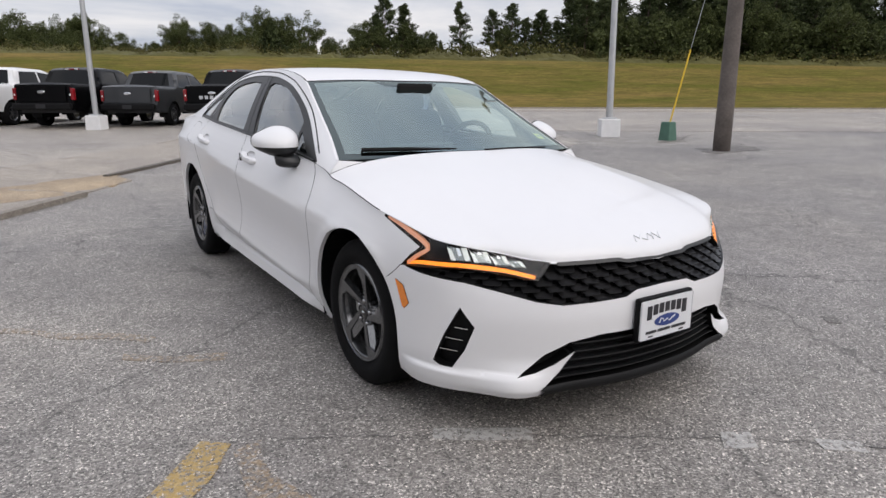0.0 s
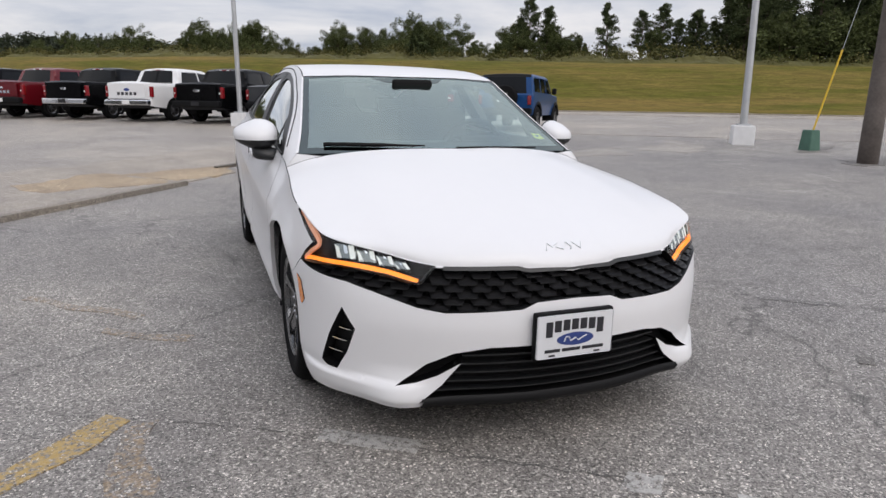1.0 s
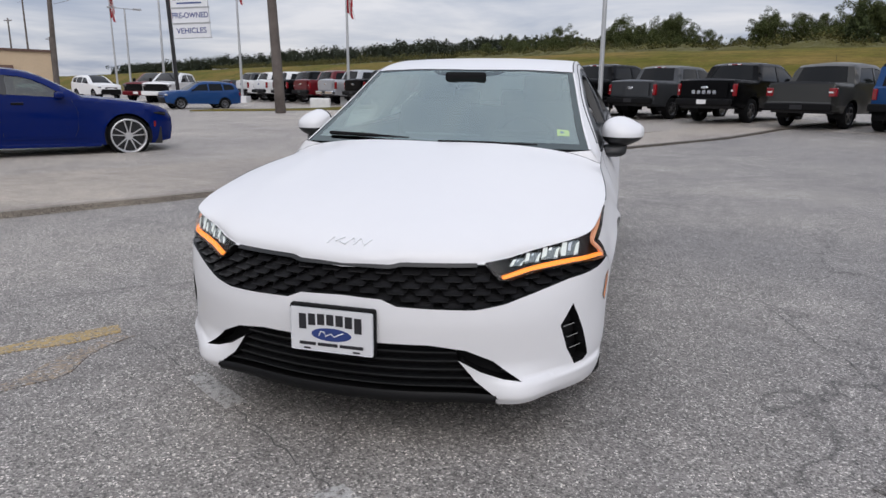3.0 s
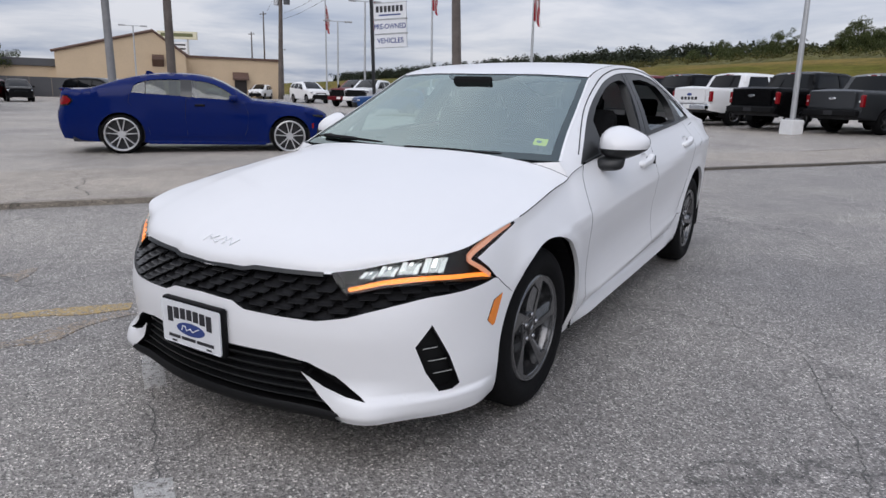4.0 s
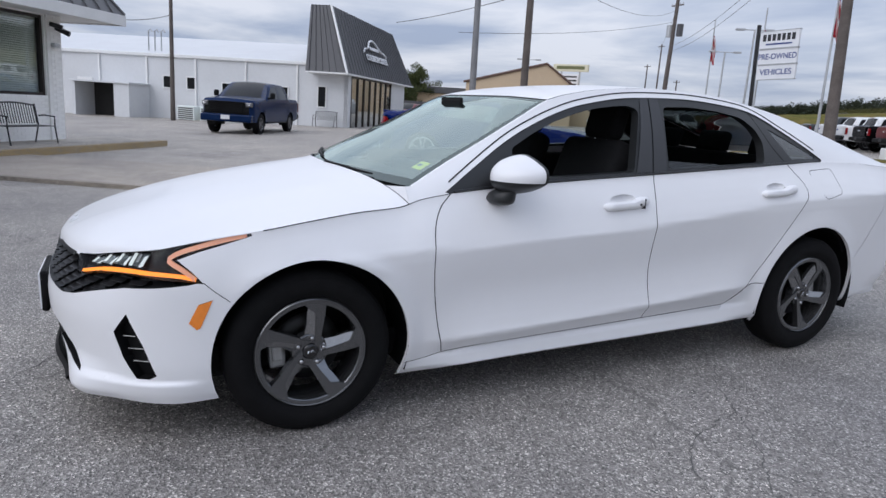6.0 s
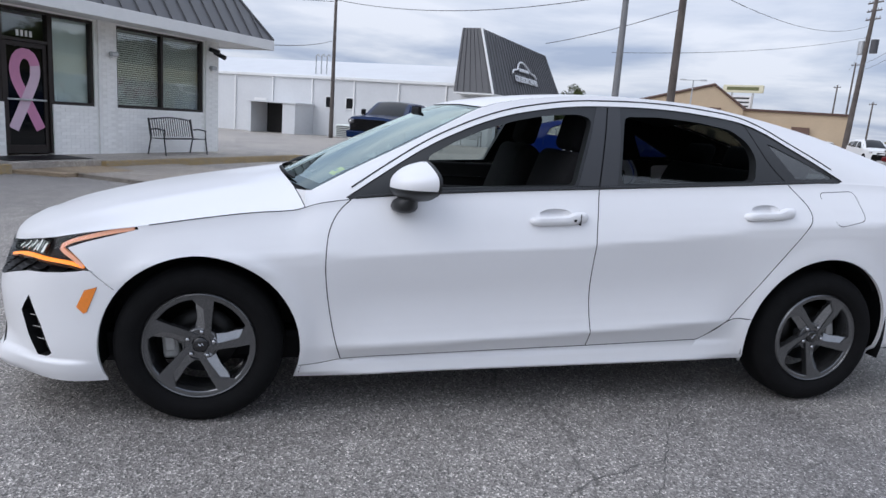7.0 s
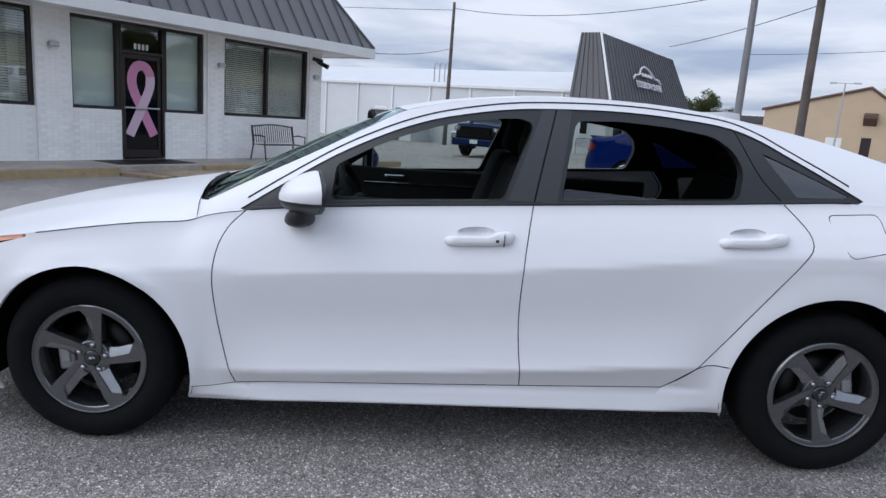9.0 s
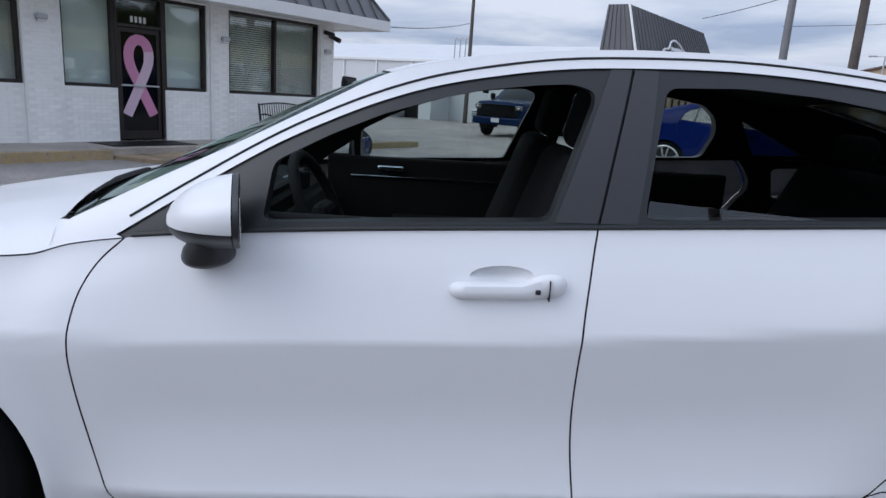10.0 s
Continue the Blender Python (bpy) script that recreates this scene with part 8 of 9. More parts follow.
for zz in (0.238, 0.270, 0.302, 0.334, 0.366):
    bm = bmesh.new()
    end = 0.50 - (zz - 0.238) * 0.75 if zz < 0.35 else 0.40
    strip(bm, [(s, zz) for s in np.linspace(0.0, s_x(max(0.3, end)), 20)], 0.0055, -0.018, 0.03)
    part("intake_bar", bm, SATIN_BLACK, intake_ob)
for i, zz in enumerate((0.335, 0.380, 0.424)):
    for sg in (1, -1):
        bm = bmesh.new()
        a = s_x(0.745 + 0.012 * (2 - i))
        b = s_y(-0.553 - 0.03 * i)
        strip(bm, [(a + (b - a) * t, zz + 0.004 * t) for t in np.linspace(0.05, 0.95, 6)], 0.0035, -0.014, 0.022, sg)
        part("vent_slat", bm, LAMP_CHROME, vent_obs[sg < 0])
# lip below the intake
bm = bmesh.new()
rows = []
for x in np.linspace(-0.535, 0.535, 41):
    s = s_x(abs(x))
    p, q = tub(s, 0.218, -0.002), tub(s, 0.205, 0.012)
    c = [(x, p.y, 0.220), (x, q.y - 0.004, 0.210 - 0.010 * (1 - (x / 0.56) ** 2)), (x, q.y + 0.012, 0.186 - 0.008 * (1 - (x / 0.56) ** 2)), (x, q.y + 0.25, 0.165)]
    rows.append([bm.verts.new(k) for k in c])
for a, b in zip(rows, rows[1:]):
    for k in range(3):
        bm.faces.new((a[k], a[k + 1], b[k + 1], b[k]))
bmesh.ops.recalc_face_normals(bm, faces=bm.faces[:])
part("front_lip", bm, DEEP_BLACK, car, "satin black lip", smooth=True)

# ---- bonnet: a patch between the nose edge, the wing edges and the scuttle ----
S_CORNER = s_x(0.80)


def top_edge(s):
    return tub(s, z_top(s))


NOSE_C = [(-0.877, 0.653), (-0.875, 0.670), (-0.866, 0.687), (-0.840, 0.709), (-0.765, 0.748), (-0.60, 0.803), (-0.40, 0.856), (-0.15, 0.906), (0.08, 0.945), (0.27, 0.977)]
HC = spline(NOSE_C, 160)
HC_T = np.linspace(0, 1, 160)
S_REAR = s_y(0.40)
REAR = spline([(0, 0.27, 0.977), (0.25, 0.285, 0.979), (0.5, 0.335, 0.976), (0.66, 0.385, 0.965), (0.735, 0.415, 0.945)], 80)
_re = top_edge(S_REAR)


def hood(t, w):
    c = Vector((0, float(np.interp(t, HC_T, HC[:, 0])), float(np.interp(t, HC_T, HC[:, 1]))))
    e = top_edge(S_CORNER + (S_REAR - S_CORNER) * t)
    f = top_edge(S_CORNER * w)
    k = np.clip(w, 0, 1) * 79
    i = int(min(78, k))
    r = Vector(REAR[i] + (REAR[i + 1] - REAR[i]) * (k - i))
    f0, f1 = top_edge(0.0), top_edge(S_CORNER)
    r0 = Vector(REAR[0])
    r1 = _re
    # the rear edge ends at the wing
    r = r + (r1 - Vector(REAR[-1])) * (w ** 3)
    out = Vector((0, 0, 0))
    for a in (0, 1):
        out[a] = (1 - w) * c[a] + w * e[a] + (1 - t) * f[a] + t * r[a] - ((1 - t) * ((1 - w) * f0[a] + w * f1[a]) + t * ((1 - w) * r0[a] + w * r1[a]))
    q = abs(w) ** 2.3
    out[2] = c.z + (e.z - c.z) * q + (1 - t) ** 3 * (f.z - (f0.z + (f1.z - f0.z) * q)) + t ** 3 * (r.z - (r0.z + (r1.z - r0.z) * q))
    # two soft ridges run back along the bonnet
    out[2] += 0.004 * math.exp(-((w - 0.62) / 0.10) ** 2) * smooth01(t / 0.5) * (1 - smooth01((t - 0.75) / 0.25))
    return out


tg = [0.0, 0.004, 0.010, 0.02, 0.035, 0.05, 0.07] + list(np.linspace(0.095, 1.0, 34))
wg = list(np.linspace(0, 1, 35))
HV = [(t, w) for t in tg for w in wg]
nW = len(wg)
HF = []
for i in range(len(tg) - 1):
    for j in range(nW - 1):
        a = i * nW + j
        HF += [(a, a + 1, a + nW + 1), (a, a + nW + 1, a + nW)]


def hood_up(t, w):
    return hood(min(1.0, max(0.0, t)), min(1.0, max(0.0, w)))


skin("bonnet", HV, HF, hood_up, CAR_WHITE, car, 'join', flip=True)
# gap along the bonnet's edge
for sg in (1, -1):
    bm = bmesh.new()
    ln = [top_edge(S_CORNER + (S_REAR - S_CORNER) * t) for t in np.linspace(0.42, 1.0, 40)]
    tube(bm, [(sg * p.x, p.y, p.z - 0.0005) for p in ln], 0.0022, 5)
    part("panel_gap", bm, SEAM, car)
# plain badge strokes on the nose
BADGE = mat("satin_silver_badge", (0.80, 0.81, 0.82), 0.4, 0.35, var=0)
for pts in ([(-0.078, 0.0), (-0.062, 1.0), (-0.05, 0.35), (-0.022, 1.0)], [(-0.035, 0.35), (-0.012, 0.0), (0.012, 1.0), (0.028, 0.25)], [(0.020, 0.0), (0.038, 1.0), (0.060, 0.0), (0.078, 1.0)]):
    bm = bmesh.new()
    q = []
    for x, h in pts:
        y = -0.836 + 0.030 * h
        # height of the bonnet's middle at that y
        z = float(np.interp(y, HC[:, 0], HC[:, 1])) - 0.02 * (x / 0.3) ** 2
        q.append((x, y + 0.02 * abs(x), z + 0.003))
    tube(bm, q, 0.0026, 5)
    part("badge_stroke", bm, BADGE, car)

# ---- windscreen, roof and fastback as one long strip ----
ROOF_C = [(0.27, 0.962), (0.5, 1.074), (0.7, 1.172), (0.9, 1.266), (1.07, 1.336), (1.25, 1.378), (1.5, 1.410), (1.8, 1.428), (2.2, 1.418), (2.5, 1.384), (2.86, 1.325), (3.2, 1.240), (3.5, 1.160), (3.75, 1.085), (3.87, 1.045)]
ROOF_E = [(0.755, 0.43, 0.950), (0.712, 0.60, 1.040), (0.672, 0.80, 1.140), (0.636, 0.994, 1.242), (0.606, 1.160, 1.326), (0.592, 1.31, 1.364), (0.582, 1.52, 1.393), (0.577, 1.80, 1.410), (0.577, 2.2, 1.399), (0.582, 2.5, 1.358), (0.594, 2.86, 1.285), (0.610, 3.17, 1.200), (0.625, 3.45, 1.120), (0.64, 3.66, 1.065), (0.64, 3.76, 1.036)]
_pair = spline([(0.0, *c, *e_) for c, e_ in zip(ROOF_C, ROOF_E)], 300)
# parameter: index of the listed points
_idx = []
for i, c in enumerate(ROOF_C):
    _idx.append(int(np.argmin(np.linalg.norm(_pair[:, 1:3] - np.array(c), axis=1))))


def roof(t, w):
    u = float(np.interp(t, range(len(ROOF_C)), _idx))
    i = int(min(298, max(0, u)))
    p = _pair[i] + (_pair[i + 1] - _pair[i]) * (u - i)
    q = abs(w) ** 2.2
    return Vector((w * p[3], p[1] + (p[4] - p[1]) * w * w, p[2] + (p[5] - p[2]) * q))


screen_full = rounded([(-0.001, -0.001), (4.02, -0.001), (4.10, 0.55), (4.02, 0.985), (0.0, 0.985)], 0.0001, 1)
screen_glass = rounded([(0.16, -0.001), (3.90, -0.001), (3.97, 0.55), (3.86, 0.935), (0.26, 0.935)], 0.0001, 1)
mirror_frit = [(3.30, -0.001), (3.9, -0.001), (3.9, 0.36), (3.62, 0.29), (3.44, 0.17), (3.30, 0.13)]
back_full = [(9.35, -0.001), (12.85, -0.001), (12.75, 0.90), (9.75, 0.90)]
back_glass = [(9.55, -0.001), (12.7, -0.001), (12.6, 0.84), (9.95, 0.84)]
ditch = offset_line([(t, 0.992) for t in np.linspace(4.0, 9.6, 40)], 0.012)
tt = [14 * k / 160 for k in range(161)]
RG = [(t, w) for t in tt for w in np.linspace(0, 1, 30)]


def dense2(poly, k=24):
    out = []
    for a, b in zip(poly, poly[1:] + poly[:1]):
        out += [(a[0] + (b[0] - a[0]) * j / k, a[1] + (b[1] - a[1]) * j / k) for j in range(k)]
    return out


r_outer = dense2([(0.0, 0.0), (14.0, 0.0), (14.0, 1.0), (0.0, 1.0)], 60)
RV, RT = cut_sheet(RG, r_outer, [("frit", dense2(mirror_frit, 8)), ("screen", dense2(screen_glass)), ("frit", dense2(screen_full)), ("back", dense2(back_glass)), ("bfrit", dense2(back_full)), ("ditch", ditch)], 0.004)


def roof_c(t, w):
    return roof(min(14.0, max(0.0, t)), w)


skin("roof_panel", RV, RT[''], roof_c, CAR_WHITE, car, 'join', flip=True)
scr = skin("windscreen", RV, RT["screen"], lambda a, b: roof_c(a, b) - Vector((0, 0, 0.004)), SCREEN, car, 'join', "clear windscreen with a black border", flip=True)[0]
scr.visible_shadow = False
skin("windscreen_border", RV, RT["frit"], lambda a, b: roof_c(a, b) - Vector((0, 0, 0.0035)), FRIT, scr, 'join', flip=True)
bw = skin("rear_window", RV, RT["back"], lambda a, b: roof_c(a, b) - Vector((0, 0, 0.003)), PRIVACY, car, 'join', flip=True)[0]
skin("rear_window_border", RV, RT["bfrit"], lambda a, b: roof_c(a, b) - Vector((0, 0, 0.003)), FRIT, bw, 'join', flip=True)
if "ditch" in RT:
    skin("roof_joint", RV, RT["ditch"], lambda a, b: roof_c(a, b) - Vector((0, 0, 0.006)), SEAM, car, 'join', flip=True)

# ---- side of the cabin ----
E_Y = [roof(t, 1.0) for t in np.linspace(0, 14, 281)]
E_YY = np.array([p.y for p in E_Y])
E_XX = np.array([p.x for p in E_Y])
E_ZZ = np.array([p.z for p in E_Y])


def cabin(y, z, d=0.0):
    lo = tub(s_y(y), z_top_side(y)) if y < 3.70 else tub(s_y(y), z_top_tail(0.775))
    ex, ez = float(np.interp(y, E_YY, E_XX)), float(np.interp(y, E_YY, E_ZZ))
    k = min(1.15, max(-0.15, (z - lo.z) / max(0.012, ez - lo.z)))
    bow = 0.022 * math.sin(math.pi * min(1, max(0, k))) * smooth01((ez - lo.z) / 0.25)
    x = lo.x + (ex - lo.x) * k + bow
    # the roof rail rolls over towards the top
    return Vector((x + d, y, z))


RAIL = [(0.560, 0.930), (0.72, 1.035), (0.900, 1.145), (1.02, 1.205), (1.142, 1.257), (1.26, 1.296), (1.384, 1.324), (1.56, 1.352), (1.732, 1.364), (1.999, 1.368), (2.22, 1.355), (2.431, 1.328), (2.54, 1.290), (2.648, 1.232), (2.78, 1.160), (2.915, 1.084)]
rail = [tuple(p) for p in spline(RAIL, 90)]
belt_line = [(y, z_top_side(y) + 0.0005) for y in np.linspace(2.89, 0.58, 80)]
dlo = rail + belt_line
win_f = rounded([(0.895, 0.978), (0.905, 1.108), (1.03, 1.175), (1.15, 1.228), (1.287, 1.272), (1.40, 1.298), (1.52, 1.314), (1.60, 1.320), (1.645, 1.306), (1.650, 1.285), (1.545, 1.014)], 0.02)
win_r = rounded([(1.758, 1.027), (1.818, 1.322), (2.0, 1.330), (2.19, 1.318), (2.36, 1.292), (2.432, 1.238), (2.457, 1.17), (2.428, 1.063)], 0.03)
win_q = rounded([(2.540, 1.240), (2.585, 1.222), (2.866, 1.098), (2.85, 1.090), (2.655, 1.084)], 0.012)
y0c, y1c = 0.40, 3.74
yg = np.arange(y0c, y1c, 0.03)
c_outer = [(y, z_top_side(y)) for y in yg] + [(y1c, z_top_side(3.74)), (y1c, float(np.interp(y1c, E_YY, E_ZZ)))] + [(y, float(np.interp(y, E_YY, E_ZZ))) for y in yg[::-1]]
cg = []
for y in yg:
    a, b = z_top_side(y), float(np.interp(y, E_YY, E_ZZ))
    cg += [(y, a + (b - a) * j / 14) for j in range(1, 14)]
b_gap = offset_line([tuple(p) for p in spline([(1.654, 1.006), (1.694, 1.18), (1.742, 1.360)], 16)], 0.006)
q_gap = offset_line([tuple(p) for p in spline([(2.598, 1.062), (2.52, 1.15), (2.446, 1.320)], 12)], 0.005)
CV, CT = cut_sheet(cg, c_outer, [("open_f", win_f), ("open_r", win_r), ("quarter", win_q), ("gap", b_gap), ("gap", q_gap), ("sail", rounded([(0.715, 0.958), (0.868, 1.062), (0.868, 0.972)], 0.008)), ("pillar", dense([(1.556, 1.013), (1.742, 1.019), (1.803, 1.361), (1.688, 1.361)])), ("frame", dlo)], 0.005)
skin("side_frame", CV, CT[''], cabin, CAR_WHITE, car, 'two')
skin("window_frame", CV, CT["frame"], lambda a, b: cabin(a, b, -0.006), SATIN_BLACK, car, 'two', "satin black window surround")
skin("mirror_sail", CV, CT["sail"], lambda a, b: cabin(a, b, -0.006), SATIN_BLACK, car, 'left')
skin("mirror_sail", CV, CT["sail"], lambda a, b: cabin(a, b, -0.010), TINTED, car, 'right')[0].visible_shadow = False
skin("pillar_cover", CV, CT["pillar"], lambda a, b: cabin(a, b, -0.003), PILLAR_GREY, car, 'two')
for piece in islands(CT["gap"]):
    skin("panel_gap", CV, piece, lambda a, b: cabin(a, b, -0.012), SEAM, car, 'two')
for o in skin("quarter_glass", CV, CT["quarter"], lambda a, b: cabin(a, b, -0.010), PRIVACY, car, 'two', "dark fixed quarter glass"):
    o.visible_shadow = False
# the passenger's side has its windows up; the driver's side has them down
for o in skin("door_glass", CV, CT["open_f"] + CT["open_r"], lambda a, b: cabin(a, b, -0.014), TINTED, car, 'right', "raised green-tinted door glass"):
    o.visible_shadow = False
# black trim inside the pillars and the rear quarters
skin("pillar_trim", CV, CT[''] + CT["frame"] + CT["pillar"] + CT["gap"], lambda a, b: cabin(a, b, -0.045), CABIN, car, 'two')
skin("quarter_trim", TV, [t for t in TT[''] if all(TV[i][1] > 0.55 and 2.2 < plan_at(TV[i][0])[1] < 3.7 for i in t)], lambda a, b: tub(a, b, -0.05), CABIN, car, 'two')
# rims of the open windows
for poly in (win_f, win_r):
    for sg in (1, -1):
        bm = bmesh.new()
        a = [cabin(p[0], p[1], -0.006) for p in poly]
        n = len(poly)
        va = [bm.verts.new((sg * q.x, q.y, q.z)) for q in a]
        vb = [bm.verts.new((sg * (q.x - 0.05), q.y, q.z)) for q in a]
        for i in range(n):
            bm.faces.new((va[i], va[(i + 1) % n], vb[(i + 1) % n], vb[i]))
        part("window_rim", bm, SATIN_BLACK, car)
# a sliver of the rear glass stands above the sill
bm = bmesh.new()
q = [(1.766, 1.030), (1.774, 1.068), (2.10, 1.052), (2.26, 1.043)]
bm.faces.new([bm.verts.new(cabin(y, z, -0.02)) for y, z in q[::-1]])
part("lowered_glass", bm, glass_mat("lowered_side_glass", (0.50, 0.56, 0.54), 0.03, 0.0, 1.0), car)
# dark moulding along the belt, and the drip line between the roof rail and the door frames
for sg in (1, -1):
    bm = bmesh.new()
    tube(bm, [(sg * (cabin(y, z_top_side(y) + 0.006).x + 0.0015), y, z_top_side(y) + 0.006) for y in np.linspace(0.60, 2.86, 50)], 0.0065, 6)
    part("belt_moulding", bm, SATIN_BLACK, car)
    bm = bmesh.new()
    ln = [cabin(y, min(z + 0.024, float(np.interp(y, E_YY, E_ZZ)) - 0.004), 0.0005) for y, z in rail[1:88]]
    tube(bm, [(sg * p.x, p.y, p.z) for p in ln], 0.0035, 5)
    part("drip_line", bm, SEAM, car)

# ---- underside, arches, scuttle ----
part("underbody", boxm(-0.70, 0.70, -0.55, 3.55, 0.20, 0.34, 0.03), BLACK_PLASTIC, car)
for yc, zc, r in ((0.010, 0.320, 0.380), (2.825, 0.340, 0.388)):
    for sg in (1, -1):
        bm = bmesh.new()
        ring = []
        for a in np.linspace(-0.36, math.pi + 0.36, 40):
            y, z = yc + r * math.cos(a), zc + r * math.sin(a)
            p = tub(s_y(y), max(z, 0.19))
            ring.append([bm.verts.new((sg * (p.x - e), y, z)) for e in (0.0, 0.018)])
        for p, q in zip(ring, ring[1:]):
            bm.faces.new((p[0], p[1], q[1], q[0]))
        part("arch_lip", bm, CAR_WHITE, car, smooth=True)
        bm = bmesh.new()
        ring = []
        for a in np.linspace(-0.30, math.pi + 0.22, 30):
            rr = r + 0.012
            y, z = yc + rr * math.cos(a), zc + rr * math.sin(a)
            ring.append([bm.verts.new((sg * e, y, z)) for e in (0.862, 0.60)])
        for p, q in zip(ring, ring[1:]):
            bm.faces.new((p[0], p[1], q[1], q[0]))
        bm.faces.new([p[1] for p in ring])
        part("wheel_well", bm, BLACK_PLASTIC, car)
# white corners between the bonnet's rear edge and the foot of the pillar
for sg in (1, -1):
    bm = bmesh.new()
    rows = []
    for k in np.linspace(0, 1, 14):
        p = hood(1.0, 0.80 + 0.20 * k)
        lo, hi = z_top_side(0.405), float(np.interp(0.405, E_YY, E_ZZ))
        q = cabin(0.405, hi + (lo - hi) * k)
        m_ = p.lerp(q, 0.5)
        rows.append([bm.verts.new((sg * c.x, c.y, c.z - d)) for c, d in ((p, 0.0025), (m_, 0.002), (q, 0.0015))])
    for a, b in zip(rows, rows[1:]):
        for j in range(2):
            bm.faces.new((a[j], a[j + 1], b[j + 1], b[j]))
    bmesh.ops.recalc_face_normals(bm, faces=bm.faces[:])
    part("cowl_corner", bm, CAR_WHITE, car, smooth=True)
    bm = bmesh.new()
    tube(bm, [(sg * p.x, p.y, p.z - 0.001) for p in (hood(1.0, w) for w in np.linspace(1.0, 0.80, 10))], 0.0022, 5)
    part("panel_gap", bm, SEAM, car)
    bm = bmesh.new()
    tube(bm, [(sg * (p.x + 0.0002), p.y, p.z) for p in (tub(s_y(y), z_top_side(y)) for y in np.linspace(0.40, 0.58, 8))], 0.0016, 5)
    part("panel_gap", bm, SEAM, car)
# scuttle panel under the screen, with wipers
bm = bmesh.new()
rowa, rowb = [], []
for w in np.linspace(-1, 1, 31):
    a = hood(1.0, abs(w))
    b = roof(0.45, abs(w) * 0.985)
    sg = 1 if w >= 0 else -1
    rowa.append(bm.verts.new((sg * a.x, a.y - 0.01, a.z - 0.022)))
    rowb.append(bm.verts.new((sg * b.x, b.y, b.z - 0.012)))
for i in range(30):
    bm.faces.new((rowa[i], rowa[i + 1], rowb[i + 1], rowb[i]))
part("scuttle", bm, BLACK_PLASTIC, car, smooth=True)
for x0, x1, t0, t1 in ((-0.62, -0.14, 0.30, 0.14), (0.02, 0.50, 0.05, 0.07)):
    bm = bmesh.new()
    pts = []
    for k in np.linspace(0, 1, 12):
        x = x0 + (x1 - x0) * k
        t = t0 + (t1 - t0) * k * (1 - 0.2 * k)
        e_ = roof(t, 1.0).x
        p = roof(t, min(0.98, abs(x) / e_))
        pts.append((x, p.y - 0.004, p.z + 0.008))
    tube(bm, pts, [0.011] * 7 + [0.008, 0.007, 0.006, 0.005, 0.004], 6)
    part("wiper", bm, BLACK_PLASTIC, car)

# ---- plate in its holder ----
ph = part("plate_holder", boxm(-0.172, 0.139, -0.954, -0.925, 0.351, 0.525, 0.010), BLACK_PLASTIC, car)
pl = part("number_plate", boxm(-0.166, 0.133, -0.958, -0.953, 0.361, 0.515, 0.006), WHITE_SIGN, ph, "white dealer plate with a blue oval")
px = -0.0165
for i in range(7):
    # an arched row of letter-sized blocks
    xa, dip = px - 0.1165 + i * 0.0335, 0.010 * ((i - 3) / 3) ** 2
    zb_ = 0.459 - dip - (0.010 if i in (0, 6) else 0.0)
    part("name_bar", boxm(xa, xa + 0.0255, -0.9600, -0.958, zb_, 0.497 - dip * 0.4, 0.0), BLACK_INK, pl)
bm = bmesh.new()
lathe(bm, [(0.0005, 0.0015), (0.022, 0.0015), (0.022, 0.0)], 32, 'Z')
bmesh.ops.transform(bm, matrix=Matrix.Translation((px, -0.958, 0.425)) @ pose(0, 0, 0, 90) @ Matrix.Diagonal((3.3, 1.05, 1, 1)), verts=bm.verts[:])
ov = part("oval_badge", bm, BLUE_INK, pl)
bm = bmesh.new()
tube(bm, [(px - 0.045, -0.9602, 0.418), (px - 0.038, -0.9602, 0.435), (px - 0.025, -0.9602, 0.433), (px - 0.02, -0.9602, 0.419), (px + 0.0, -0.9602, 0.429), (px + 0.012, -0.9602, 0.419), (px + 0.03, -0.9602, 0.429), (px + 0.045, -0.9602, 0.435)], 0.0022, 5)
part("script_stroke", bm, WHITE_SIGN, ov)
for a, b in ((-0.118, -0.058), (-0.050, 0.022), (0.030, 0.115)):
    part("motto_bar", boxm(px + a, px + b, -0.9597, -0.958, 0.382, 0.393), BLACK_INK, pl)
for a in (-0.09, 0.09):
    part("plate_slot", boxm(px + a - 0.012, px + a + 0.012, -0.9597, -0.958, 0.367, 0.373), BLACK_INK, pl)

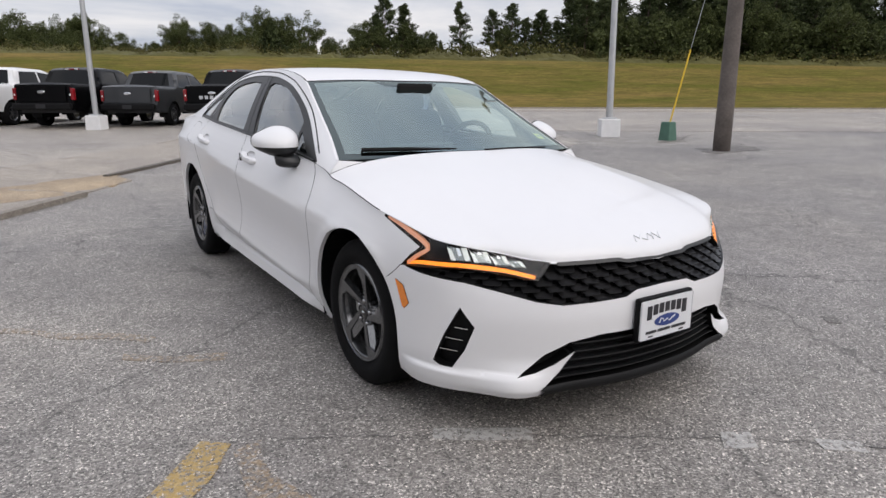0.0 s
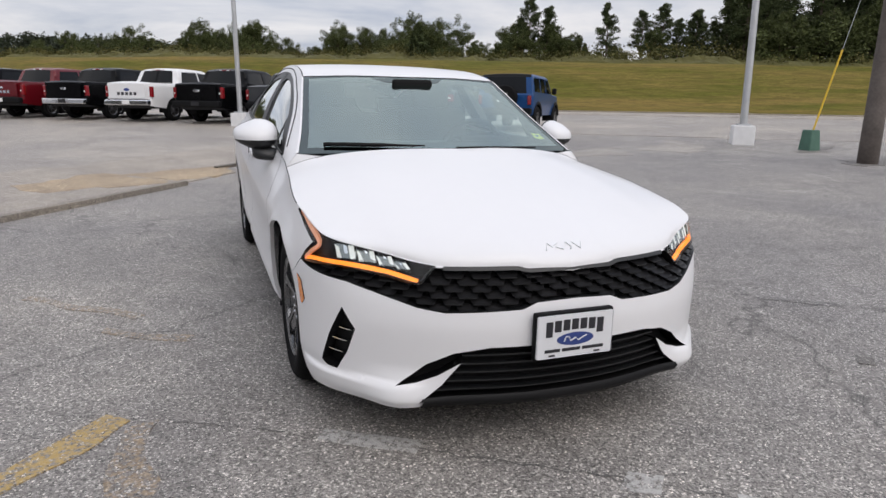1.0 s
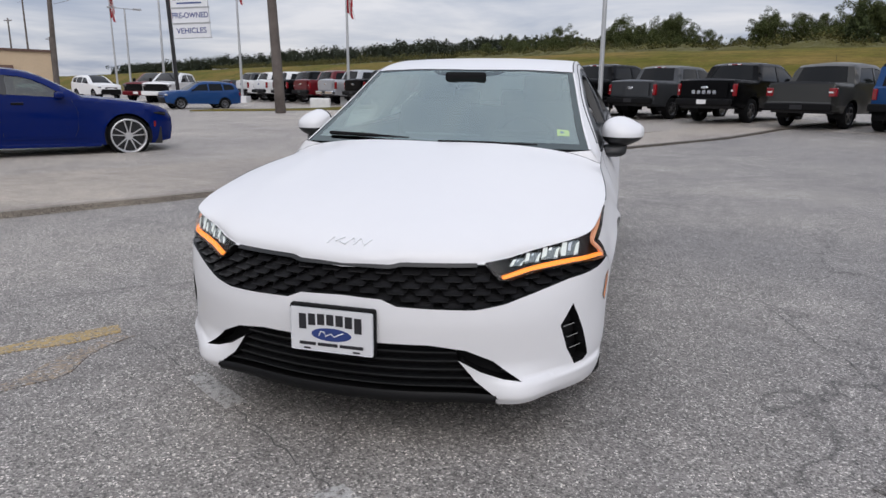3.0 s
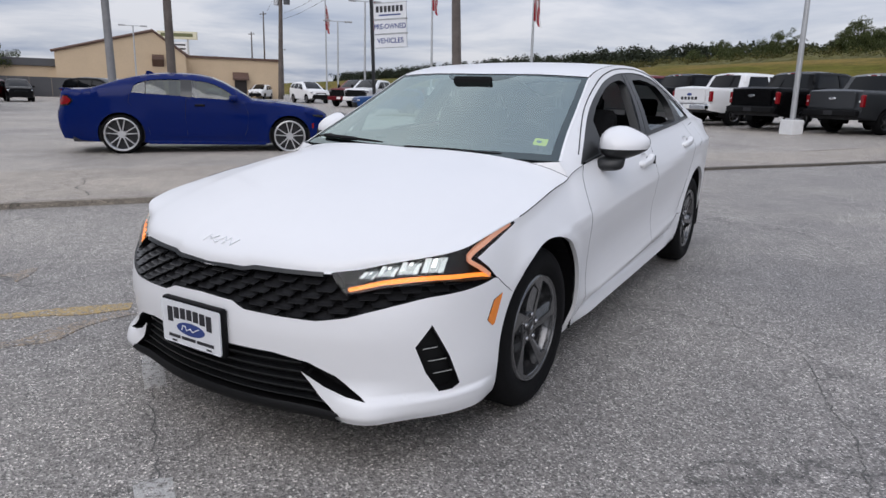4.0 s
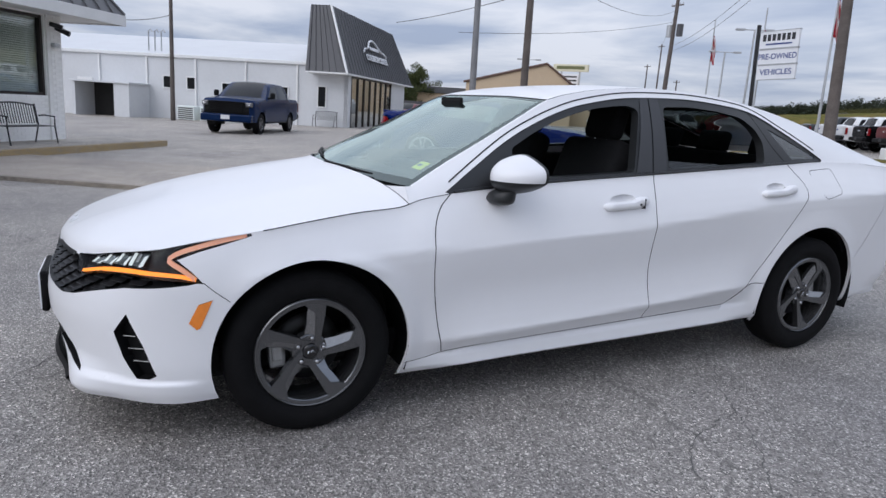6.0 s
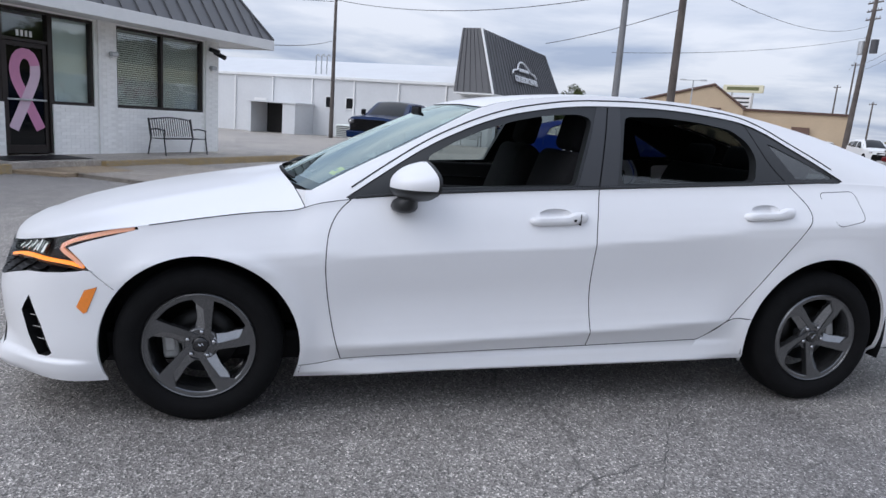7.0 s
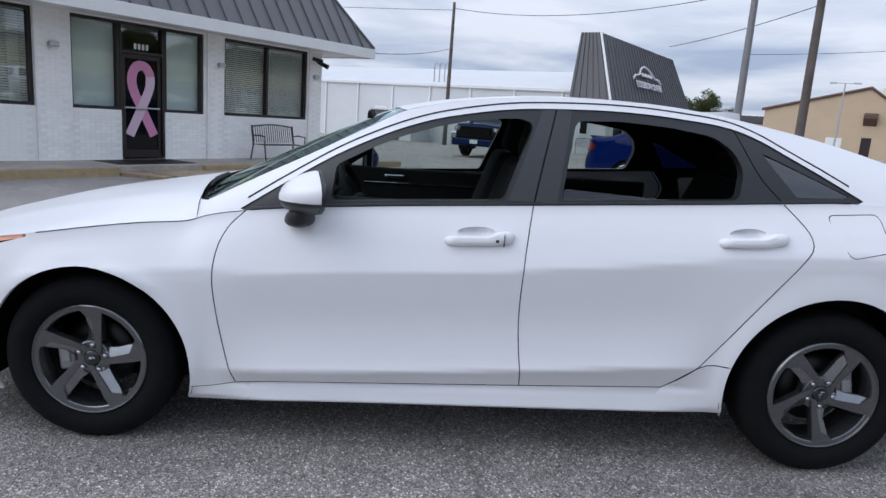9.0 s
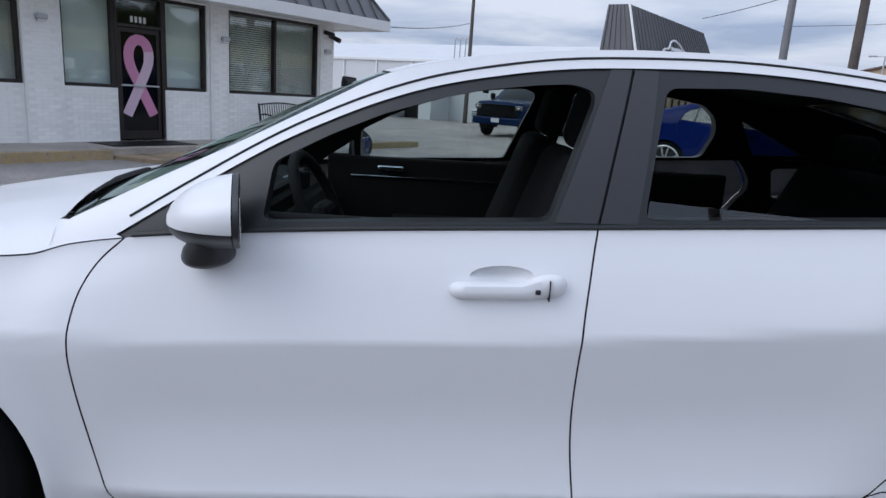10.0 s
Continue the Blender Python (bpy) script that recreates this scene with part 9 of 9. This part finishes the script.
# ---- mirrors ----
def mirror(sg):
    bm = bmesh.new()
    rings = []
    for f in (1.0, 0.985, 0.93, 0.84, 0.72, 0.58, 0.42, 0.26, 0.12, 0.04, 0.0):
        # f: how far forward of the flat glass side
        k = max(0.0, 1 - f ** 2.3) ** 0.52
        ring = []
        for i in range(28):
            a = 2 * math.pi * i / 28
            c, s_ = math.cos(a), math.sin(a)
            xx = 0.112 * k * math.copysign(abs(c) ** 0.8, c)
            zz = (0.082 if s_ > 0 else 0.078) * k * math.copysign(abs(s_) ** 0.82, s_)
            # the top falls away towards the tip
            zz *= 1 - 0.30 * smooth01((xx + 0.02) / 0.11)
            ring.append(bm.verts.new((sg * (0.903 + xx + 0.012 * f), 0.880 - 0.150 * f + 0.30 * xx, 1.016 + zz - 0.020 * f)))
        rings.append(ring)
    rings = rings[::-1]
    for a, b in zip(rings, rings[1:]):
        for i in range(28):
            bm.faces.new((a[i], a[(i + 1) % 28], b[(i + 1) % 28], b[i]))
    bm.faces.new(rings[0])
    bmesh.ops.remove_doubles(bm, verts=bm.verts[:], dist=0.0004)
    bmesh.ops.recalc_face_normals(bm, faces=bm.faces[:])
    def kept(src, planes):
        b = src.copy()
        for co, no in planes:
            bmesh.ops.bisect_plane(b, geom=b.verts[:] + b.edges[:] + b.faces[:], plane_co=co, plane_no=no, clear_outer=True)
        return b
    body = part("door_mirror", kept(bm, [((0, 0.872, 0.990), (0, 0.0, -1)), ((sg * 0.903, 0.866, 0), (-sg * 0.30, 1, 0))]), CAR_WHITE, car, "white-capped door mirror with a black foot", angle=45)
    part("mirror_base", kept(bm, [((0, 0.872, 0.988), (0, 0.0, 1)), ((sg * 0.903, 0.866, 0), (-sg * 0.30, 1, 0))]), SATIN_BLACK, body, angle=45)
    part("mirror_rim", kept(bm, [((sg * 0.903, 0.868, 0), (sg * 0.30, -1, 0))]), SATIN_BLACK, body, angle=45)
    bm.free()
    # foot: a rounded pad on the door with a neck up into the housing
    bm = bmesh.new()
    bmesh.ops.create_uvsphere(bm, u_segments=24, v_segments=14, radius=1.0)
    for v in bm.verts:
        c = v.co
        neck = smooth01((c.z + 0.1) / 1.1)
        v.co = Vector((sg * (0.846 + 0.082 * c.x * (1 - 0.35 * neck) + 0.05 * neck), 0.792 + 0.055 * c.y * (1 - 0.30 * neck) + 0.018 * neck, 0.912 + (0.060 if c.z > 0 else 0.030) * math.copysign(abs(c.z) ** 0.8, c.z)))
    bmesh.ops.recalc_face_normals(bm, faces=bm.faces[:])
    part("mirror_arm", bm, SATIN_BLACK, body, smooth=True)
    part("mirror_glass", boxm(-0.075, 0.075, 0.0, 0.003, 0.966, 1.060, 0.001), CHROME, body).matrix_basis = pose(sg * 0.905, 0.8815, 0, 0, 0, sg * 16.7)


mirror(1)
mirror(-1)

# ---- door handles ----
def handle(y0, y1, zc, sg, parent, key):
    sl = 0.05
    bm = bmesh.new()
    rows = []
    n = 28
    for i in range(n + 1):
        k = i / n
        y = y0 + (y1 - y0) * k
        z = zc + (k - 0.5) * (y1 - y0) * sl - 0.006 + 0.010 * smooth01((k - 0.6) / 0.25)
        end = min(1.0, min(k, 1 - k) / 0.14)
        bulge = math.sqrt(max(0.0, 1 - (1 - end) ** 2))
        h = (0.019 + 0.007 * smooth01((k - 0.58) / 0.2)) * (0.12 + 0.88 * bulge)
        p = tub(s_y(y), z)
        d = 0.036 * (0.15 + 0.85 * bulge)
        rows.append([bm.verts.new((sg * (p.x + e * d - 0.006), y, z + f * h)) for e, f in ((0.0, 0.9), (0.55, 1.0), (0.9, 0.75), (1.0, 0.2), (1.0, -0.4), (0.75, -0.85), (0.1, -1.0))])
    for a, b in zip(rows, rows[1:]):
        for k in range(6):
            bm.faces.new((a[k], a[k + 1], b[k + 1], b[k]))
        bm.faces.new((a[6], a[0], b[0], b[6]))
    bm.faces.new(rows[0])
    bm.faces.new(rows[-1][::-1])
    bmesh.ops.recalc_face_normals(bm, faces=bm.faces[:])
    h = part("door_handle", bm, CAR_WHITE, parent, "body-coloured pull handle", angle=50)
    if key:
        yk = y0 + (y1 - y0) * 0.72
        p = tub(s_y(yk), zc)
        part("touch_pad", boxm(sg * (p.x + 0.024), sg * (p.x + 0.0315), yk, yk + 0.012, zc - 0.006, zc + 0.005, 0.002), GLOSS_BLACK, h)
        q = tub(s_y(yk + 0.03), zc)
        part("handle_joint", boxm(sg * (q.x - 0.002), sg * (q.x + 0.0308), yk + 0.030, yk + 0.0322, zc - 0.020, zc + 0.026), SEAM, h)


for sg, k in ((1, 0), (-1, 1)):
    handle(1.326, 1.588, 0.876, sg, doors["front_door"][k], True)
    handle(2.336, 2.598, 0.925, sg, doors["rear_door"][k], False)

# ---- wheels: five twisted dark blades with brightened facets ----
def car_wheel_meshes():
    R, rim, w = 0.326, 0.216, 0.105
    bm = bmesh.new()
    lathe(bm, [(rim - 0.004, 0.060), (rim + 0.006, 0.086), (rim + 0.016, 0.094), (rim + 0.030, 0.097), (rim + 0.032, 0.0985), (rim + 0.050, 0.100), (rim + 0.078, 0.098), (rim + 0.080, 0.096), (R - 0.022, 0.091), (R - 0.010, 0.080), (R - 0.002, 0.066), (R, 0.040), (R, -0.040), (R - 0.004, -0.070), (R - 0.03, -0.095), (rim, -0.09)], 72)
    tyre = mesh_of("tyre", bm, True)
    bm = bmesh.new()
    lathe(bm, [(rim + 0.004, 0.086), (rim - 0.002, 0.092), (rim - 0.007, 0.090), (rim - 0.013, 0.078), (rim - 0.020, 0.068), (rim - 0.024, -0.06)], 72)
    lathe(bm, [(0.030, 0.060), (0.070, 0.058), (0.074, 0.030)], 40)
    barrel = mesh_of("rim", bm, True)
    barrel.set_sharp_from_angle(angle=radians(35))
    # the face: an outer ring, a hub, and five straight-edged wings, each with a folded facet behind its ridge
    dark = bmesh.new()
    lathe(dark, [(0.190, 0.070), (0.1925, 0.083), (0.196, 0.086), (0.209, 0.088), (0.213, 0.084), (0.214, 0.06)], 72)
    lathe(dark, [(0.026, 0.058), (0.034, 0.0655), (0.041, 0.0655), (0.0435, 0.057), (0.061, 0.056), (0.0635, 0.064), (0.067, 0.062), (0.071, 0.020)], 48)

    def height(x, y):
        return 0.0655 + 0.0215 * smooth01((math.hypot(x, y) - 0.035) / 0.13)

    def slab(bm, poly, drop, thick):
        top = [bm.verts.new((height(*p) - d, p[0], p[1])) for p, d in zip(poly, drop)]
        low = [bm.verts.new((height(*p) - d - thick, p[0], p[1])) for p, d in zip(poly, drop)]
        n = len(poly)
        bm.faces.new(top)
        for i in range(n):
            bm.faces.new((top[i], low[i], low[(i + 1) % n], top[(i + 1) % n]))
    wing, facet = bmesh.new(), bmesh.new()
    rim_arc = [(0.2 * math.cos(radians(a)), 0.2 * math.sin(radians(a))) for a in (14.5, 9, 3, -3, -7)]
    outline = [(0.014, -0.034), (0.022, -0.012), (0.088, -0.0075), (0.154, 0.001), (0.174, 0.029), (0.186, 0.044)] + rim_arc + [(0.1965, -0.0355), (0.150, -0.0355), (0.080, -0.035)]
    slab(wing, outline, [0.0] * len(outline), 0.034)
    slab(facet, [(0.024, -0.0115), (0.090, -0.007), (0.154, 0.0012), (0.1755, 0.032), (0.150, 0.030), (0.108, 0.023), (0.050, 0.030)], [0.004, 0.005, 0.006, 0.009, 0.022, 0.026, 0.014], 0.020)
    for q in (wing, facet):
        bmesh.ops.recalc_face_normals(q, faces=q.faces[:])
    bmesh.ops.bevel(wing, geom=[e for e in wing.edges if all(v.co.x > 0.05 for v in e.verts) and e.calc_face_angle(0.0) > 0.9], offset=0.0022, segments=2, affect='EDGES')
    nuts = bmesh.new()
    lathe(nuts, [(0.010, 0.050), (0.010, 0.066), (0.0088, 0.0715), (0.0055, 0.0745), (0.0004, 0.0755)], 12)
    cap = bmesh.new()
    lathe(cap, [(0.001, 0.0735), (0.024, 0.0725), (0.030, 0.069), (0.031, 0.05)], 32)
    mark = bmesh.new()
    for a, b in (((-0.014, -0.004), (-0.006, 0.006)), ((-0.006, 0.006), (0.0, -0.004)), ((0.0, -0.004), (0.006, 0.006)), ((0.006, 0.006), (0.014, -0.004))):
        tube(mark, [(0.0738, a[0], a[1]), (0.0738, b[0], b[1])], 0.0012, 4)
    disc = bmesh.new()
    lathe(disc, [(0.06, 0.000), (0.075, 0.002), (0.135, 0.002), (0.137, -0.02)], 48)
    cal = bmesh.new()
    box(cal, -0.02, 0.030, 0.088, 0.152, -0.062, 0.062, 0.012)
    box(cal, 0.02, 0.040, 0.100, 0.142, -0.030, 0.030, 0.008)
    return dict(tyre=tyre, barrel=barrel, dark=mesh_of("wheel_ring", dark, True), wing=mesh_of("spoke", wing), facet=mesh_of("spoke_facet", facet), nuts=mesh_of("lug_nut", nuts, True), cap=mesh_of("centre_cap", cap, True), mark=mesh_of("cap_mark", mark), disc=mesh_of("brake_disc", disc, True), cal=mesh_of("brake_caliper", cal))


CW = car_wheel_meshes()
for k in ("wing", "facet"):
    CW[k].set_sharp_from_angle(angle=radians(20))
CW["dark"].set_sharp_from_angle(angle=radians(28))
ALLOY = mat("dark_grey_alloy", (0.150, 0.152, 0.156), 0.18, 0.85, var=0.06, scale=20)
# a lighter copy of the alloy: the facets' sky reflection put into colour
SKYLIT_FACET = mat("sky_brightened_facet", (0.29, 0.293, 0.30), 0.16, 0.9, var=0.06, scale=30)
DISC = mat("brake_steel", (0.03, 0.03, 0.03), 0.45, 0.9, var=0.15, scale=20)
NUT = mat("polished_wheel_nut", (0.42, 0.42, 0.43), 0.16, 1.0, var=0)
CALIPER = mat("cast_caliper", (0.34, 0.34, 0.33), 0.5, 0.5, var=0.15, scale=30)
for sg in (1, -1):
    for y, z, turn, side in ((0.0, 0.323, 12, 184), (2.838, 0.328, 61, 12)):
        wh = part("wheel", CW["tyre"], RUBBER, car, "black tyre on a dark five-spoke alloy rim")
        wh.matrix_basis = pose(sg * 0.768, y, z, 0, 0, 0 if sg > 0 else 180) @ pose(0, 0, 0, turn)
        part("rim", CW["barrel"], ALLOY, wh)
        part("wheel_ring", CW["dark"], ALLOY, wh)
        for i in range(5):
            sp = part("spoke", CW["wing"], ALLOY, wh)
            sp.matrix_basis = Matrix.Rotation(2 * math.pi * i / 5, 4, 'X')
            part("spoke_facet", CW["facet"], SKYLIT_FACET, sp)
            a = 2 * math.pi * i / 5
            nut = part("lug_nut", CW["nuts"], NUT, wh)
            nut.matrix_basis = Matrix.Translation((0, 0.0525 * math.cos(a), 0.0525 * math.sin(a)))
        cap = part("centre_cap", CW["cap"], GLOSS_BLACK, wh)
        part("cap_mark", CW["mark"], CHROME, cap)
        part("brake_disc", CW["disc"], DISC, wh)
        # the caliper stays with the axle, whatever way the wheel has turned
        part("brake_caliper", CW["cal"], CALIPER, wh).matrix_basis = pose(0, 0, 0, side - turn)

# ---- cabin ----
part("cabin_floor", boxm(-0.70, 0.70, 0.55, 3.30, 0.34, 0.42), CABIN, car)
bm = bmesh.new()
prism(bm, [(0.46, 0.45), (0.44, 0.925), (0.55, 0.945), (0.70, 0.935), (0.78, 0.89), (0.82, 0.80), (0.76, 0.70), (0.74, 0.45)], -0.64, 0.64, 'X')
bmesh.ops.bevel(bm, geom=bm.edges[:], offset=0.02, segments=2, affect='EDGES')
part("dashboard", bm, CABIN, car)
bm = bmesh.new()
prism(bm, [(0.70, 0.92), (0.70, 1.005), (0.80, 1.012), (0.845, 0.985), (0.83, 0.90)], 0.20, 0.54, 'X')
bmesh.ops.bevel(bm, geom=bm.edges[:], offset=0.02, segments=2, affect='EDGES')
part("binnacle", bm, CABIN, car)
part("display", boxm(-0.30, 0.14, 0.745, 0.765, 0.90, 0.985, 0.008), GLOSS_BLACK, car)
part("console", boxm(-0.12, 0.12, 1.0, 2.0, 0.42, 0.66, 0.03), CABIN, car)
for sg in (1, -1):
    dc = part("door_card", boxm(sg * 0.715, sg * 0.76, 0.75, 2.55, 0.42, 0.99, 0.012), CABIN, car)
    part("arm_rest", boxm(sg * 0.64, sg * 0.72, 1.05, 1.60, 0.68, 0.74, 0.02), CABIN, dc)
    part("card_trim", boxm(sg * 0.704, sg * 0.716, 0.86, 1.58, 0.900, 0.907, 0.002), CHROME, dc)
    part("inner_handle", boxm(sg * 0.69, sg * 0.716, 0.98, 1.10, 0.930, 0.955, 0.006), CHROME, dc)


def seat(xc, y, name):
    th = part(name, boxm(xc - 0.25, xc + 0.25, y - 0.28, y + 0.24, 0.46, 0.62, 0.06, 3), SEAT_CLOTH, car, "black cloth seat with a headrest")
    bm = bmesh.new()
    box(bm, xc - 0.245, xc + 0.245, -0.065, 0.065, 0.0, 0.62, 0.055, 3)
    bmesh.ops.transform(bm, matrix=pose(0, y + 0.26, 0.56, -20), verts=bm.verts[:])
    part("backrest", bm, SEAT_CLOTH, th, angle=60)
    bm = bmesh.new()
    box(bm, xc - 0.13, xc + 0.13, -0.045, 0.045, 0.0, 0.19, 0.04, 3)
    bmesh.ops.transform(bm, matrix=pose(0, y + 0.475, 1.145, -14), verts=bm.verts[:])
    hr = part("headrest", bm, SEAT_CLOTH, th, angle=60)
    for k in (-0.05, 0.05):
        bm = bmesh.new()
        rod(bm, (xc + k, y + 0.455, 1.09), (xc + k, y + 0.475, 1.17), 0.006, 0.006, 6)
        part("headrest_post", bm, CHROME, hr)


seat(0.37, 1.20, "front_seat")
seat(-0.37, 1.20, "front_seat")
rs = part("rear_seat", boxm(-0.64, 0.64, 2.10, 2.60, 0.44, 0.62, 0.06, 3), SEAT_CLOTH, car, "black cloth rear bench with headrests")
bm = bmesh.new()
box(bm, -0.64, 0.64, -0.06, 0.06, 0.0, 0.58, 0.05, 3)
bmesh.ops.transform(bm, matrix=pose(0, 2.62, 0.55, -26), verts=bm.verts[:])
part("backrest", bm, SEAT_CLOTH, rs, angle=60)
for x in (-0.42, 0.0, 0.42):
    bm = bmesh.new()
    box(bm, x - 0.12, x + 0.12, -0.04, 0.04, 0, 0.15, 0.035, 3)
    bmesh.ops.transform(bm, matrix=pose(0, 2.88, 1.06, -16), verts=bm.verts[:])
    part("headrest", bm, SEAT_CLOTH, rs, angle=60)
part("parcel_shelf", boxm(-0.60, 0.60, 2.90, 3.45, 0.98, 1.02, 0.01), CABIN, car)
bm = bmesh.new()
ring = []
for i in range(32):
    a = 2 * math.pi * i / 32
    ring.append((0.37 + 0.185 * math.cos(a), 0.95 - 0.075 * math.sin(a), 0.920 + 0.170 * math.sin(a)))
tube(bm, ring + ring[:1], 0.016, 8)
sw = part("steering_wheel", bm, CABIN, car, smooth=True)
part("wheel_boss", boxm(0.30, 0.44, 0.925, 0.975, 0.88, 0.96, 0.025), CABIN, sw)
for dx in (-0.11, 0.11):
    part("wheel_spoke", boxm(0.37 + dx - 0.07, 0.37 + dx + 0.07, 0.945, 0.96, 0.91, 0.93, 0.006), LAMP_CHROME, sw)
HL = [(t, w) for t in np.linspace(4.1, 9.5, 24) for w in np.linspace(0, 0.96, 12)]
HLF = []
for i in range(23):
    for j in range(11):
        a = i * 12 + j
        HLF += [(a, a + 1, a + 13), (a, a + 13, a + 12)]
skin("headliner", HL, HLF, lambda a, b: roof_c(a, b) - Vector((0, 0, 0.035)), CABIN_GREY, car, 'join', flip=True, normals=False)
part("inner_mirror", boxm(-0.12, 0.12, 0.95, 0.97, 1.255, 1.32, 0.015), CABIN, car)
# sticker and tag on the inside of the screen
bm = bmesh.new()
bm.faces.new([bm.verts.new(roof(t, w) - Vector((0, -0.004, 0.008))) for t, w in ((0.62, 0.80), (0.62, 0.885), (0.90, 0.885), (0.90, 0.80))])
st = part("inspection_sticker", bm, STICKER, car, "yellow sticker inside the windscreen")
bm = bmesh.new()
bm.faces.new([bm.verts.new(roof(t, w) - Vector((0, -0.003, 0.006))) for t, w in ((0.72, 0.82), (0.72, 0.85), (0.80, 0.85), (0.80, 0.82))])
part("sticker_print", bm, BLUE_INK, st)
bm = bmesh.new()
prism(bm, [(2.52, 1.40), (2.74, 1.35), (2.73, 1.405), (2.66, 1.41)], -0.02, 0.02, 'X')
part("roof_fin", bm, CAR_WHITE, car)

# ---- the office's painted bricks ----
def office_bricks():
    wall = bpy.data.objects["wall"]
    L, H, J = 0.205, 0.0665, 0.009
    V = office_v
    bm = bmesh.new()
    box(bm, 0, 0.007, J / 2, L - J / 2, J / 2, H - J / 2)
    whole = mesh_of("brick", bm)
    whole.materials.append(WHITE_WALL)
    bm = bmesh.new()
    box(bm, 0, 0.007, J / 2, L / 2 - J / 2, J / 2, H - J / 2)
    half_b = mesh_of("brick", bm)
    half_b.materials.append(WHITE_WALL)
    piers = [(1.1, 1.75), (3.42, 4.05), (6.98, 7.42), (10.03, 10.45)]
    singles, rest = [], []
    rows = int((office_top - 0.10) / H)
    r = random.Random(3)
    for k in range(rows):
        z = 0.10 + k * H
        if z + H > office_top:
            break
        u = -3.0 + (L / 2 if k % 2 else 0)
        while u < 10.45 - 0.02:
            w = L
            a, b = u + 0.004, u + L - 0.004
            x = V
            hit = False
            for p0, p1 in piers:
                if a < p1 and b > p0:
                    x = V + 0.05
                    # pieces end at the pier's edge
                    if a < p0 - 0.002 or b > p1 + 0.002:
                        x = None
            if x is not None:
                for o0, o1, oz in office_opens:
                    if a < o1 and b > o0 and z + H > oz - 0.002 and z < 3.02:
                        hit = True
                if b > 10.45:
                    hit = True
                if not hit:
                    (singles if 3.3 < u < 8.6 and z < 1.35 and len(singles) < 290 else rest).append((x + r.uniform(-0.002, 0.001), u, z))
            u += w
    for x, u, z in singles:
        ob = new("brick", whole)
        ob.parent = wall
        ob.matrix_basis = Matrix.Translation((x, u, z))
    verts, faces = [], []
    for x, u, z in rest:
        i = len(verts)
        for dx in (0.0, 0.007):
            verts += [(x + dx, u + J / 2, z + J / 2), (x + dx, u + L - J / 2, z + J / 2), (x + dx, u + L - J / 2, z + H - J / 2), (x + dx, u + J / 2, z + H - J / 2)]
        faces += [(i + 4, i + 5, i + 6, i + 7), (i, i + 1, i + 5, i + 4), (i + 1, i + 2, i + 6, i + 5), (i + 2, i + 3, i + 7, i + 6), (i + 3, i, i + 4, i + 7)]
    me = bpy.data.meshes.new("brickwork")
    me.from_pydata(verts, [], faces)
    me.materials.append(WHITE_WALL)
    ob = new("brickwork", me)
    ob.parent = wall
    tagged(ob, kind="stuff")


office_bricks()
